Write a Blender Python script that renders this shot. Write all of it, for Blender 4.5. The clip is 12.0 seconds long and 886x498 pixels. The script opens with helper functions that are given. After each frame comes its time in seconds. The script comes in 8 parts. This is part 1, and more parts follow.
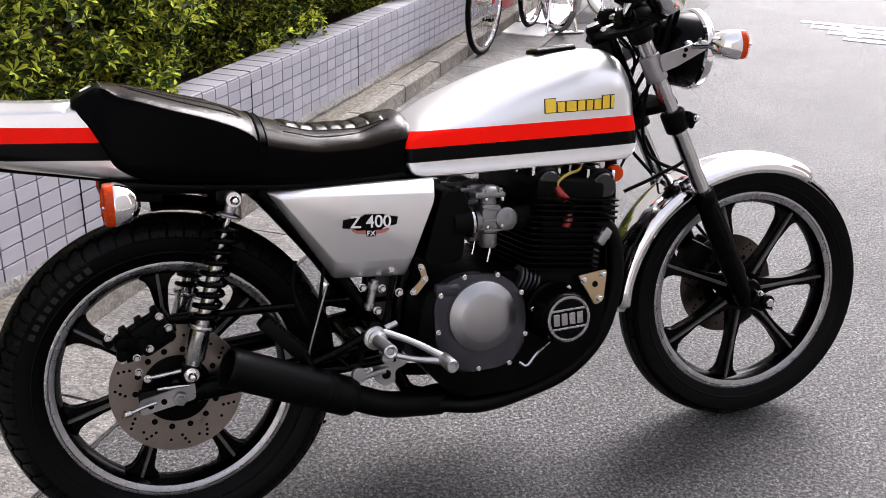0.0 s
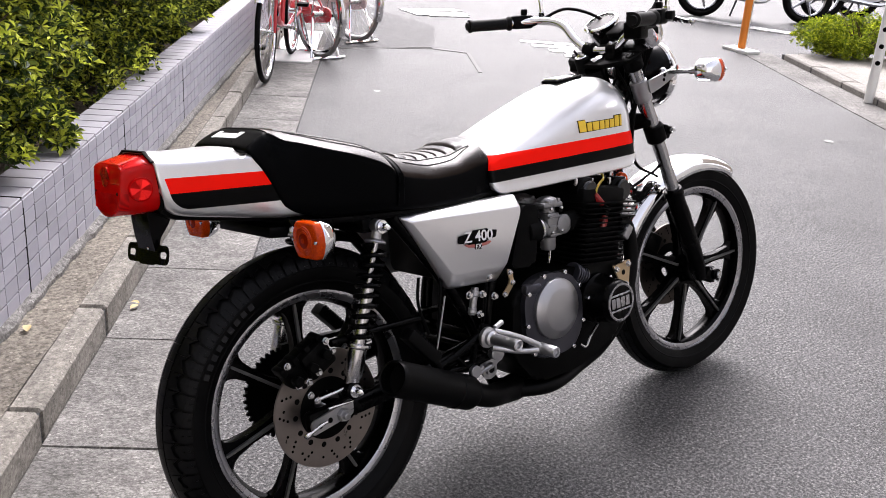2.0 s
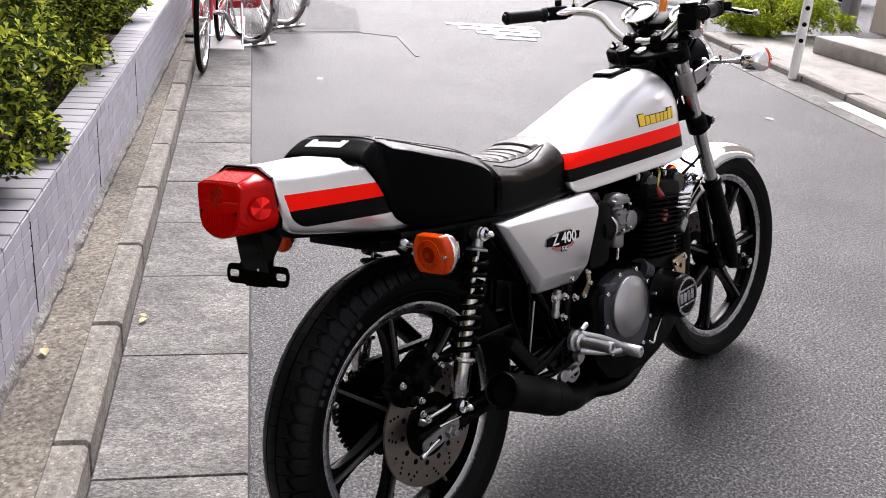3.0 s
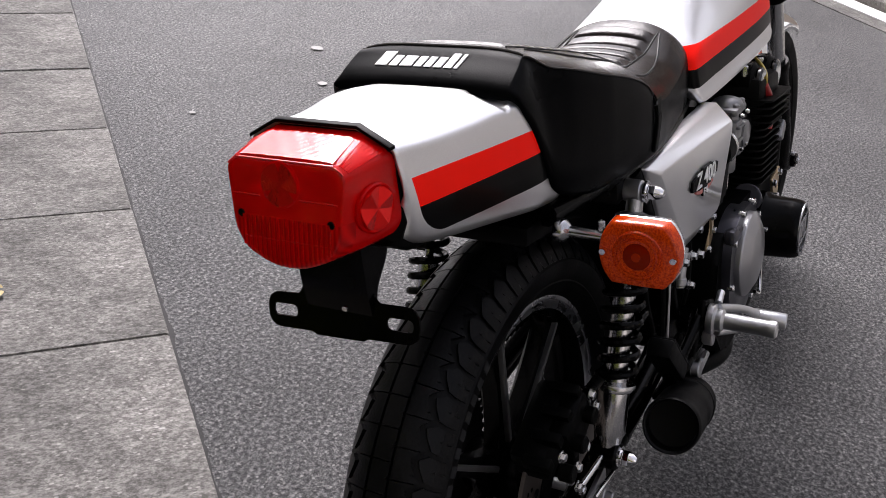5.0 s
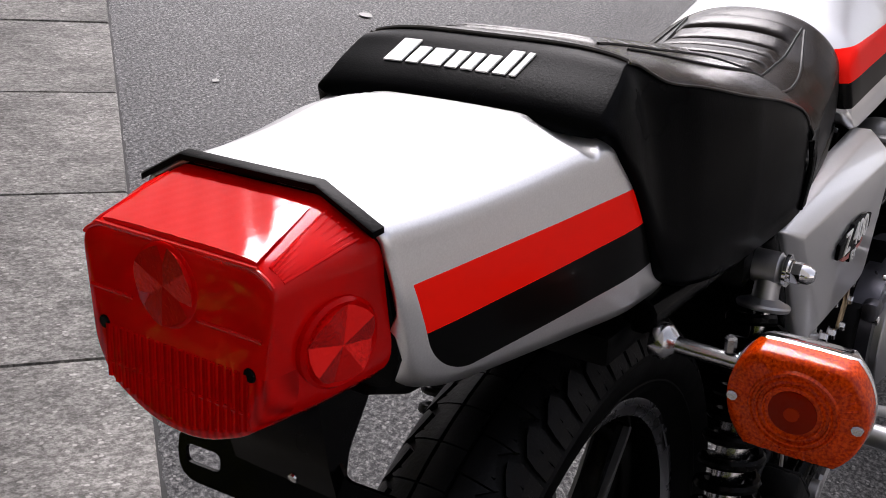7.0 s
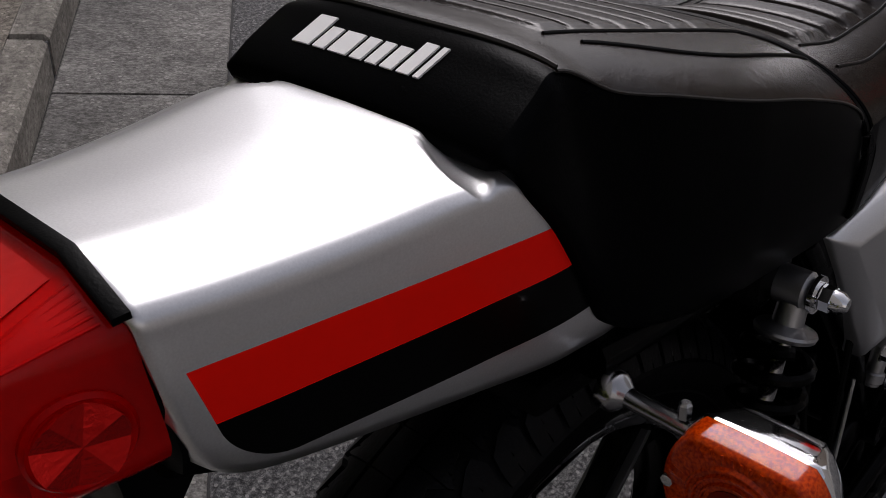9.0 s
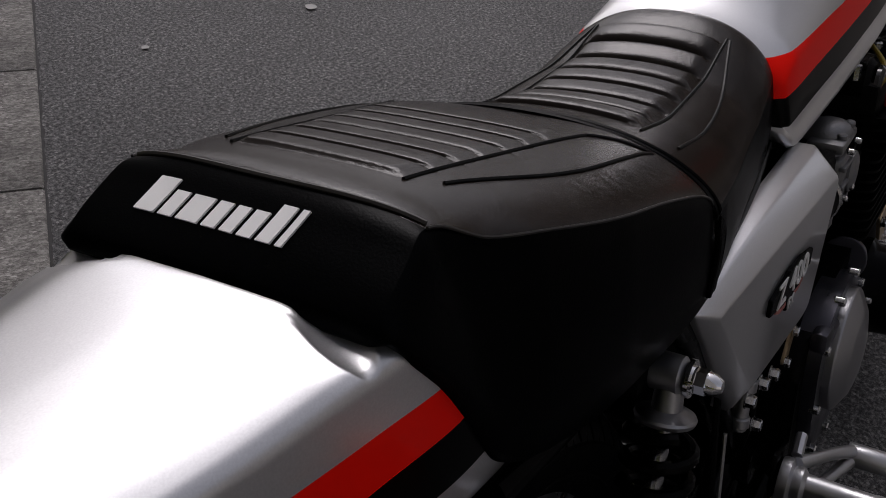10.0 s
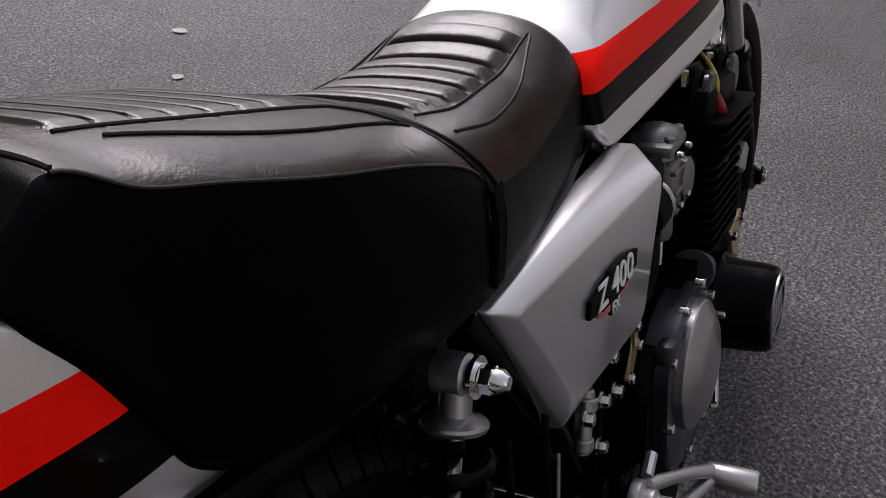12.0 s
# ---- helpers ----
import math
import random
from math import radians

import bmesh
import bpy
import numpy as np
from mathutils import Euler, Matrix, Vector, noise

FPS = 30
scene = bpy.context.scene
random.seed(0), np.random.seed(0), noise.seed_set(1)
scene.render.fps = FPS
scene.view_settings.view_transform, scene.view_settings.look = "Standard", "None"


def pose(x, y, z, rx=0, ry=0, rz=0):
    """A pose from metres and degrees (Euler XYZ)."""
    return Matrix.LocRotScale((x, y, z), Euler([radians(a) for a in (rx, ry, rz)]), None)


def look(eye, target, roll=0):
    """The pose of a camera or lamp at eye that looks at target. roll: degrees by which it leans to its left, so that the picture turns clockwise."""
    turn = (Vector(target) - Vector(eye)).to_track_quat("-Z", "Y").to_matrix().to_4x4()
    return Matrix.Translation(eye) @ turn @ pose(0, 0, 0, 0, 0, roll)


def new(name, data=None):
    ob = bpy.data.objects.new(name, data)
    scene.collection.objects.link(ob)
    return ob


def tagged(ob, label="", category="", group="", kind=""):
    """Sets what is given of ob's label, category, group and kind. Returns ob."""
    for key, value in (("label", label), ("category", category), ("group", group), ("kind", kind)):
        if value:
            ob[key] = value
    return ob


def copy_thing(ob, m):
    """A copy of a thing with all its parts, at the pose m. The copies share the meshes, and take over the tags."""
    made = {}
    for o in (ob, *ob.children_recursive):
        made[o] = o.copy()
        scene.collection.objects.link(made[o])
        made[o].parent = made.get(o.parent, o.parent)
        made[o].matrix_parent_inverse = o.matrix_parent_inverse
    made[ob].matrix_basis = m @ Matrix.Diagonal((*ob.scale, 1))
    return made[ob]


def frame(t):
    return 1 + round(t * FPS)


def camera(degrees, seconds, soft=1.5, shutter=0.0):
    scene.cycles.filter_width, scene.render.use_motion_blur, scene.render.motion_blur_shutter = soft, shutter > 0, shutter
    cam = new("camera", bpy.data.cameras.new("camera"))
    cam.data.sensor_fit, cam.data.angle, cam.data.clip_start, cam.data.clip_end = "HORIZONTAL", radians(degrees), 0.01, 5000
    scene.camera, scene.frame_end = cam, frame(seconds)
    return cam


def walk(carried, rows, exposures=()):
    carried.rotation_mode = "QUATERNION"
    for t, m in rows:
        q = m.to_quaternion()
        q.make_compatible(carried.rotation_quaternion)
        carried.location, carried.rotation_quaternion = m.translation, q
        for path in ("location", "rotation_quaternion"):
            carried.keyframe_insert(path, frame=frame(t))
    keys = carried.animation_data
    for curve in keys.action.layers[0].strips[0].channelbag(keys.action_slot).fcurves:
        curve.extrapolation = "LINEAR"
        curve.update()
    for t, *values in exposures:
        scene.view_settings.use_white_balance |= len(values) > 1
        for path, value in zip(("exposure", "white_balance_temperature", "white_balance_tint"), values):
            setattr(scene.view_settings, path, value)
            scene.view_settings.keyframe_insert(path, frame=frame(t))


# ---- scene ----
cam = camera(49.0, 12.0, soft=0.9)
PATH = [
    (0, (0.077, 0.018, 1.366), (0.736, 1.729, 0.566), 1.9),
    (0.5, (-0.193, 0.025, 1.375), (0.582, 1.692, 0.587), 1.0),
    (1, (-0.459, 0.142, 1.367), (0.529, 1.691, 0.578), 3.2),
    (1.5, (-0.669, 0.232, 1.394), (0.501, 1.661, 0.627), 5.2),
    (2, (-0.855, 0.268, 1.409), (0.405, 1.64, 0.68), 4.1),
    (2.5, (-1.009, 0.392, 1.414), (0.331, 1.682, 0.679), 5.4),
    (3, (-1.104, 0.641, 1.404), (0.314, 1.834, 0.652), 4.5),
    (3.2, (-1.112, 0.722, 1.397), (0.319, 1.887, 0.624), 5.5),
    (4.8, (-0.802, 1.415, 1.236), (0.756, 2.275, 0.323), 7.1),
    (5, (-0.777, 1.48, 1.221), (0.793, 2.227, 0.233), 7.4),
    (5.5, (-0.711, 1.557, 1.172), (0.905, 2.12, 0.137), 10.3),
    (6, (-0.592, 1.601, 1.137), (0.974, 2.327, 0.126), 8.8),
    (6.5, (-0.508, 1.629, 1.119), (1.028, 2.443, 0.129), 9.3),
    (7, (-0.431, 1.649, 1.11), (1.064, 2.462, 0.058), 10.0),
    (7.2, (-0.402, 1.646, 1.114), (1.061, 2.440, 0.039), 8.8),
    (9, (-0.238, 1.612, 1.14), (0.948, 2.579, -0.147), 7.4),
    (9.5, (-0.218, 1.638, 1.165), (1.127, 2.47, -0.059), 7.3),
    (10, (-0.206, 1.665, 1.172), (1.209, 2.406, -0.032), 7.6),
    (10.5, (-0.205, 1.662, 1.156), (1.278, 2.322, -0.012), 7.3),
    (11, (-0.217, 1.644, 1.138), (1.363, 2.122, 0.009), 7.2),
    (11.5, (-0.176, 1.619, 1.119), (1.432, 2.159, 0.059), 7.4),
    (12, (-0.125, 1.579, 1.093), (1.444, 2.242, 0.044), 6.5),
]
EXPOSURES = [(0, 1.76, 6400, 18), (3.2, 1.66, 6400, 18), (4.8, 1.28, 6400, 18), (5.5, 1.62, 6400, 18), (6.0, 1.70, 6400, 18), (6.5, 1.46, 6400, 18), (7.2, 1.10, 6400, 18), (9, -0.08, 6400, 18), (9.5, -0.15, 6400, 18), (10.5, -0.52, 6400, 18), (11, -0.20, 6400, 18), (12, 0.62, 6400, 19)]
walk(cam, [(t, look(eye, target, roll)) for t, eye, target, roll in PATH], EXPOSURES)

# ---- light: bright overcast sky between the houses ----
world = bpy.data.worlds.new("world")
scene.world = world
world.use_nodes = True
wn = world.node_tree
sky = wn.nodes.new("ShaderNodeTexSky")
sky.sky_type, sky.sun_disc, sky.sun_elevation, sky.sun_rotation = "NISHITA", False, radians(45), radians(46)
sky.dust_density, sky.ozone_density = 3.0, 1.0
soft_sky = wn.nodes.new("ShaderNodeHueSaturation")
soft_sky.inputs["Saturation"].default_value = 0.25
wn.links.new(sky.outputs[0], soft_sky.inputs["Color"])
# thin cloud, a little brighter towards the horizon than overhead
way = wn.nodes.new("ShaderNodeTexCoord")
split = wn.nodes.new("ShaderNodeSeparateXYZ")
wn.links.new(way.outputs["Generated"], split.inputs[0])
rise = wn.nodes.new("ShaderNodeMapRange")
rise.inputs["To Min"].default_value, rise.inputs["To Max"].default_value = 1.08, 0.88
wn.links.new(split.outputs["Z"], rise.inputs["Value"])
dome = wn.nodes.new("ShaderNodeMix")
dome.data_type, dome.blend_type = "RGBA", "MULTIPLY"
dome.inputs["Factor"].default_value = 1.0
wn.links.new(soft_sky.outputs[0], dome.inputs["A"])
wn.links.new(rise.outputs["Result"], dome.inputs["B"])
wn.links.new(dome.outputs["Result"], wn.nodes["Background"].inputs[0])
wn.nodes["Background"].inputs[1].default_value = 0.15
sun = new("sun", bpy.data.lights.new("sun", "SUN"))
sun.data.energy, sun.data.angle, sun.data.color = 2.1, radians(34), (1.0, 0.98, 0.95)
sun.matrix_basis = look((5.11, 4.93, 7.07), (0, 0, 0))


# ---- materials ----
def make(name, colour, rough=0.5, metal=0.0, spec=0.5, coat=0.0, bump=0.0, bump_scale=200.0, vary=0.0, vary_scale=20.0, rough_vary=0.0):
    """A principled surface with two scales of variation and fine relief. Returns material, nodes, links, shader."""
    m = bpy.data.materials.new(name)
    m.use_nodes = True
    n, l = m.node_tree.nodes, m.node_tree.links
    s = n["Principled BSDF"]
    s.inputs["Base Color"].default_value = (*colour, 1)
    s.inputs["Roughness"].default_value, s.inputs["Metallic"].default_value = rough, metal
    s.inputs["Specular IOR Level"].default_value, s.inputs["Coat Weight"].default_value = spec, coat
    s.inputs["Coat Roughness"].default_value = 0.06
    tc = n.new("ShaderNodeTexCoord")
    if vary or rough_vary:
        big = n.new("ShaderNodeTexNoise")
        big.inputs["Scale"].default_value, big.inputs["Detail"].default_value = vary_scale, 8
        l.new(tc.outputs["Object"], big.inputs["Vector"])
    if vary:
        mix = n.new("ShaderNodeMix")
        mix.data_type = "RGBA"
        l.new(big.outputs["Fac"], mix.inputs["Factor"])
        mix.inputs["A"].default_value = (*[c * (1 - vary) for c in colour], 1)
        mix.inputs["B"].default_value = (*[min(1, c * (1 + vary)) for c in colour], 1)
        l.new(mix.outputs["Result"], s.inputs["Base Color"])
    if rough_vary:
        rm = n.new("ShaderNodeMapRange")
        rm.inputs["From Min"].default_value, rm.inputs["From Max"].default_value = 0.3, 0.7
        rm.inputs["To Min"].default_value, rm.inputs["To Max"].default_value = max(0.02, rough - rough_vary), min(1, rough + rough_vary)
        l.new(big.outputs["Fac"], rm.inputs["Value"])
        l.new(rm.outputs["Result"], s.inputs["Roughness"])
    if bump:
        fine = n.new("ShaderNodeTexNoise")
        fine.inputs["Scale"].default_value, fine.inputs["Detail"].default_value = bump_scale, 4
        l.new(tc.outputs["Object"], fine.inputs["Vector"])
        b = n.new("ShaderNodeBump")
        b.inputs["Strength"].default_value, b.inputs["Distance"].default_value = bump, 0.002
        l.new(fine.outputs["Fac"], b.inputs["Height"])
        l.new(b.outputs["Normal"], s.inputs["Normal"])
    return m


def tree(m):
    n = m.node_tree.nodes
    return n, m.node_tree.links, n["Principled BSDF"]


def math_node(n, l, op, a, b=None, c=None):
    q = n.new("ShaderNodeMath")
    q.operation = op
    for k, v in enumerate((a, b, c)):
        if v is None:
            continue
        if isinstance(v, (int, float)):
            q.inputs[k].default_value = v
        else:
            l.new(v, q.inputs[k])
    return q.outputs[0]


def mix_colour(n, l, fac, a, b):
    q = n.new("ShaderNodeMix")
    q.data_type = "RGBA"
    for key, v in (("Factor", fac), ("A", a), ("B", b)):
        if isinstance(v, (int, float)):
            q.inputs[key].default_value = v
        elif isinstance(v, tuple):
            q.inputs[key].default_value = (*v, 1)
        else:
            l.new(v, q.inputs[key])
    return q.outputs["Result"]


SILVER = (0.76, 0.76, 0.77)


def silver_paint(name, bands=None, start=None):
    """Metallic silver with flakes under clear coat; bands: (z at x=0, slope) of the red top, the red bottom and the black bottom."""
    m = make(name, SILVER, rough=0.33, metal=0.93, coat=0.6)
    n, l, s = tree(m)
    tc = n.new("ShaderNodeTexCoord")
    flake = n.new("ShaderNodeTexNoise")
    flake.inputs["Scale"].default_value = 900
    l.new(tc.outputs["Object"], flake.inputs["Vector"])
    silver = mix_colour(n, l, flake.outputs["Fac"], (0.60, 0.60, 0.61), (0.77, 0.77, 0.78))
    col = silver
    if bands:
        xyz = n.new("ShaderNodeSeparateXYZ")
        l.new(tc.outputs["Object"], xyz.inputs[0])
        x, y, z = xyz.outputs
        over = [math_node(n, l, "SUBTRACT", z, math_node(n, l, "MULTIPLY_ADD", x, slope, height)) for height, slope in bands]
        below_top = math_node(n, l, "LESS_THAN", over[0], 0.0)
        below_mid = math_node(n, l, "LESS_THAN", over[1], 0.0)
        above_low = math_node(n, l, "GREATER_THAN", over[2], 0.0)
        on_side = math_node(n, l, "GREATER_THAN", math_node(n, l, "ABSOLUTE", y), 0.06)
        inside = math_node(n, l, "MULTIPLY", math_node(n, l, "MULTIPLY", below_top, above_low), on_side)
        if start is not None:
            # the rear end of the bands leans, is cut square above and rounded below
            xs = math_node(n, l, "MULTIPLY_ADD", math_node(n, l, "SUBTRACT", z, 0.852), 0.22, x)
            inside = math_node(n, l, "MULTIPLY", inside, math_node(n, l, "GREATER_THAN", xs, start))
            dx = math_node(n, l, "MAXIMUM", math_node(n, l, "SUBTRACT", start + 0.026, xs), 0.0)
            dz = math_node(n, l, "MAXIMUM", math_node(n, l, "SUBTRACT", 0.026, over[2]), 0.0)
            d = math_node(n, l, "SQRT", math_node(n, l, "ADD", math_node(n, l, "MULTIPLY", dx, dx), math_node(n, l, "MULTIPLY", dz, dz)))
            inside = math_node(n, l, "MULTIPLY", inside, math_node(n, l, "LESS_THAN", d, 0.026))
        stripe = mix_colour(n, l, below_mid, (0.95, 0.009, 0.002), (0.0015, 0.0015, 0.0015))
        col = mix_colour(n, l, inside, silver, stripe)
        l.new(math_node(n, l, "MULTIPLY_ADD", inside, -0.93, 0.93), s.inputs["Metallic"])
        l.new(math_node(n, l, "MULTIPLY_ADD", inside, -0.55, 0.6), s.inputs["Coat Weight"])
        l.new(math_node(n, l, "MULTIPLY_ADD", inside, -0.47, 0.5), s.inputs["Specular IOR Level"])
    l.new(col, s.inputs["Base Color"])
    return m


M = {}
M["tank"] = silver_paint("striped_tank_paint", ((0.7925, 0.0), (0.7595, 0.0), (0.7315, 0.0)))
M["tail"] = silver_paint("striped_tail_paint", ((0.8395, -0.0590), (0.8140, -0.0480), (0.7800, -0.060)), -0.2895)
M["silver"] = silver_paint("silver_paint")
M["black"] = make("gloss_black_paint", (0.0013, 0.0013, 0.0015), 0.22, spec=0.14, coat=0.0, vary=0.2, rough_vary=0.1)
M["glossblack"] = make("shiny_black_enamel", (0.002, 0.002, 0.002), 0.10, spec=0.5)
M["satin"] = make("satin_black_paint", (0.0014, 0.0014, 0.0014), 0.45, spec=0.12, bump=0.15, bump_scale=400, vary=0.3, rough_vary=0.1)
M["matt"] = make("matt_black_exhaust_paint", (0.0016, 0.0016, 0.0018), 0.45, spec=0.2, bump=0.12, bump_scale=500, vary=0.3, vary_scale=12, rough_vary=0.12)
M["plastic"] = make("black_plastic", (0.0013, 0.0013, 0.0015), 0.4, spec=0.12, bump=0.1, bump_scale=600, vary=0.2)
M["tyre"] = make("tyre_rubber", (0.002, 0.002, 0.0022), 0.45, spec=0.2, bump=0.2, bump_scale=300, vary=0.35, vary_scale=25, rough_vary=0.1)
M["tread"] = make("tread_rubber", (0.0024, 0.0024, 0.0028), 0.42, spec=0.11, bump=0.2, bump_scale=300, vary=0.4, vary_scale=25, rough_vary=0.1)
M["sidewallmark"] = make("worn_sidewall_relief", (0.010, 0.010, 0.011), 0.5, spec=0.2)
M["peg"] = make("satin_alloy", (0.52, 0.52, 0.53), 0.38, 1.0, vary=0.1, vary_scale=60, rough_vary=0.1, bump=0.05)
M["rubber"] = make("soft_rubber", (0.0018, 0.0018, 0.0018), 0.65, spec=0.06, bump=0.2, bump_scale=500)
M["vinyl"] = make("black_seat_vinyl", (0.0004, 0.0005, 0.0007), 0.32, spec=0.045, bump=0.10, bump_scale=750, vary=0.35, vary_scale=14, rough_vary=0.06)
# brown top panel, made lighter and glossier to carry the lit top's sheen
M["seattop"] = make("brown_sheen_seat_vinyl", (0.0070, 0.0046, 0.0033), 0.21, spec=0.42, bump=0.16, bump_scale=700, vary=0.5, vary_scale=11, rough_vary=0.08)
n, l, s = tree(M["seattop"])
tc, crease = n.new("ShaderNodeTexCoord"), n.new("ShaderNodeTexNoise")
crease.inputs["Scale"].default_value, crease.inputs["Distortion"].default_value = 38, 1.5
l.new(tc.outputs["Object"], crease.inputs["Vector"])
soft = n.new("ShaderNodeBump")
soft.inputs["Strength"].default_value, soft.inputs["Distance"].default_value = 0.14, 0.004
l.new(crease.outputs["Fac"], soft.inputs["Height"])
l.new(soft.outputs["Normal"], n["Bump"].inputs["Normal"])
M["piping"] = make("seat_piping", (0.004, 0.004, 0.004), 0.35, spec=0.08)
M["welt"] = make("worn_seat_welt", (0.020, 0.018, 0.016), 0.4, spec=0.25)
M["chrome"] = make("chrome_plate", (0.80, 0.80, 0.81), 0.07, 1.0, rough_vary=0.03, vary_scale=30)
M["steel"] = make("bright_steel", (0.58, 0.58, 0.58), 0.22, 1.0, vary=0.1, rough_vary=0.08, vary_scale=60)
M["forktube"] = make("hard_chrome_tube", (0.42, 0.42, 0.43), 0.2, 1.0, vary=0.1, rough_vary=0.05)
M["alloy"] = make("polished_alloy", (0.34, 0.34, 0.36), 0.27, 1.0, vary=0.12, vary_scale=25, rough_vary=0.08, bump=0.05, bump_scale=300)
M["coveralloy"] = make("brushed_cover_alloy", (0.34, 0.34, 0.35), 0.36, 1.0, vary=0.10, vary_scale=18, rough_vary=0.06, bump=0.03, bump_scale=300)
M["cast"] = make("cast_alloy", (0.33, 0.33, 0.34), 0.42, 1.0, bump=0.25, bump_scale=350, vary=0.25, vary_scale=40, rough_vary=0.1)
M["carbcast"] = make("dull_carburettor_alloy", (0.22, 0.22, 0.225), 0.45, 0.9, bump=0.25, bump_scale=350, vary=0.25, vary_scale=40, rough_vary=0.1)
M["disc"] = make("brake_disc_steel", (0.23, 0.20, 0.18), 0.36, 1.0, vary=0.25, vary_scale=30, rough_vary=0.1)
M["darkdisc"] = make("dark_brake_disc_steel", (0.075, 0.062, 0.055), 0.38, 1.0, vary=0.3, vary_scale=30, rough_vary=0.1)
M["gold"] = make("passivated_steel", (0.48, 0.36, 0.22), 0.4, 0.8, vary=0.2)
M["emblem"] = make("gold_emblem", (0.75, 0.50, 0.03), 0.35, 0.3)
M["white"] = make("white_lettering", (0.75, 0.75, 0.74), 0.5)
M["redwing"] = make("dull_red_enamel", (0.40, 0.12, 0.10), 0.4)
M["redcap"] = make("red_plug_cap", (0.25, 0.012, 0.012), 0.35, vary=0.2)
M["yellow"] = make("yellow_wire", (0.30, 0.22, 0.015), 0.4)
M["glass"] = make("gauge_face", (0.09, 0.085, 0.085), 0.3, spec=0.2, vary=0.3, vary_scale=30)
M["grip"] = make("grip_rubber", (0.005, 0.005, 0.005), 0.6, spec=0.1, bump=0.3, bump_scale=250)


def subdue(m, keep, colour):
    """Pores and dust break the gloss of a black surface: mixes a share of dull black into it."""
    n, l, s = tree(m)
    dull = n.new("ShaderNodeBsdfDiffuse")
    dull.inputs["Color"].default_value = (*colour, 1)
    mix = n.new("ShaderNodeMixShader")
    mix.inputs[0].default_value = keep
    l.new(dull.outputs[0], mix.inputs[1])
    l.new(s.outputs[0], mix.inputs[2])
    l.new(mix.outputs[0], n["Material Output"].inputs[0])


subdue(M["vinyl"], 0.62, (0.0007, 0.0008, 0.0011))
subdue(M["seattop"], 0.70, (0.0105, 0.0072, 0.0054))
# worn masks a put-in sheen: gloss fades so the front flanks read shaded
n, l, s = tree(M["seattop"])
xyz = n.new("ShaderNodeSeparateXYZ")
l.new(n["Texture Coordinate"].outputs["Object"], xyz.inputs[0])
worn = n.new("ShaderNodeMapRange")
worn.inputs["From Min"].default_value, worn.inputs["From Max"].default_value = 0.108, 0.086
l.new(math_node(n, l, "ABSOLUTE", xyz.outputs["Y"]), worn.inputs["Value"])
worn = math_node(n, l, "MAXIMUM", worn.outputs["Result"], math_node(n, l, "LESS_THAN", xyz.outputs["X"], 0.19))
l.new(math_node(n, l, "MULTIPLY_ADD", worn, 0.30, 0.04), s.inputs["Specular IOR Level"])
for key in ("satin", "plastic", "tyre", "matt", "black"):
    subdue(M[key], 0.45, (0.0004, 0.0004, 0.0004))


def lens(name, colour, rough=0.04, spec=0.07):
    """Tinted clear moulding, lit through."""
    m = make(name, colour, rough, spec=spec, bump=0.10, bump_scale=45)
    n, l, s = tree(m)
    s.inputs["Transmission Weight"].default_value = 0.4
    s.inputs["IOR"].default_value = 1.22 if spec < 0.5 else 1.5
    return m


def ribbed(m, dark, light):
    """Upright flutes of a lens, their light and dark put into its colour."""
    n, l, s = tree(m)
    tc = n.new("ShaderNodeTexCoord")
    wave = n.new("ShaderNodeTexWave")
    wave.bands_direction = "Y"
    wave.inputs["Scale"].default_value, wave.inputs["Distortion"].default_value = 62, 0.4
    l.new(tc.outputs["Object"], wave.inputs["Vector"])
    slow = n.new("ShaderNodeTexNoise")
    slow.inputs["Scale"].default_value = 28
    l.new(tc.outputs["Object"], slow.inputs["Vector"])
    xyz = n.new("ShaderNodeSeparateXYZ")
    l.new(tc.outputs["Object"], xyz.inputs[0])
    low = math_node(n, l, "MULTIPLY", math_node(n, l, "LESS_THAN", xyz.outputs["Z"], 0.838), math_node(n, l, "LESS_THAN", xyz.outputs["X"], -0.352))
    flute = math_node(n, l, "ADD", math_node(n, l, "MULTIPLY", low, math_node(n, l, "SUBTRACT", wave.outputs["Fac"], 0.72)), 0.72)
    fac = math_node(n, l, "MULTIPLY", flute, math_node(n, l, "MULTIPLY", slow.outputs["Fac"], 1.7))
    l.new(mix_colour(n, l, fac, dark, light), s.inputs["Base Color"])


M["redlens"] = lens("red_lens", (0.66, 0.003, 0.002))
M["redfacet"] = lens("faceted_red_moulding", (0.64, 0.0013, 0.0009), 0.08, 0.22)
# same plastic as redlens, made glossier so edge and top panel show highlights
M["redgloss"] = lens("red_moulding_sheen", (0.70, 0.006, 0.004), 0.12, 0.5)
s = tree(M["redlens"])[2]
s.inputs["Coat Weight"].default_value, s.inputs["Coat Roughness"].default_value = 0.22, 0.03
ribbed(M["redlens"], (0.44, 0.0011, 0.0007), (0.88, 0.0045, 0.0028))
M["redprism"] = make("prismatic_red_reflector", (0.78, 0.008, 0.005), 0.20, metal=0.72, bump=0.25, bump_scale=420)
M["orange"] = lens("orange_lens", (0.80, 0.085, 0.001), 0.05, 0.22)
n, l, s = tree(M["orange"])
tc, cells = n.new("ShaderNodeTexCoord"), n.new("ShaderNodeTexNoise")
cells.inputs["Scale"].default_value, cells.inputs["Detail"].default_value = 520, 2
l.new(tc.outputs["Object"], cells.inputs["Vector"])
span = n.new("ShaderNodeMapRange")
span.inputs["From Min"].default_value, span.inputs["From Max"].default_value = 0.36, 0.64
l.new(cells.outputs["Fac"], span.inputs["Value"])
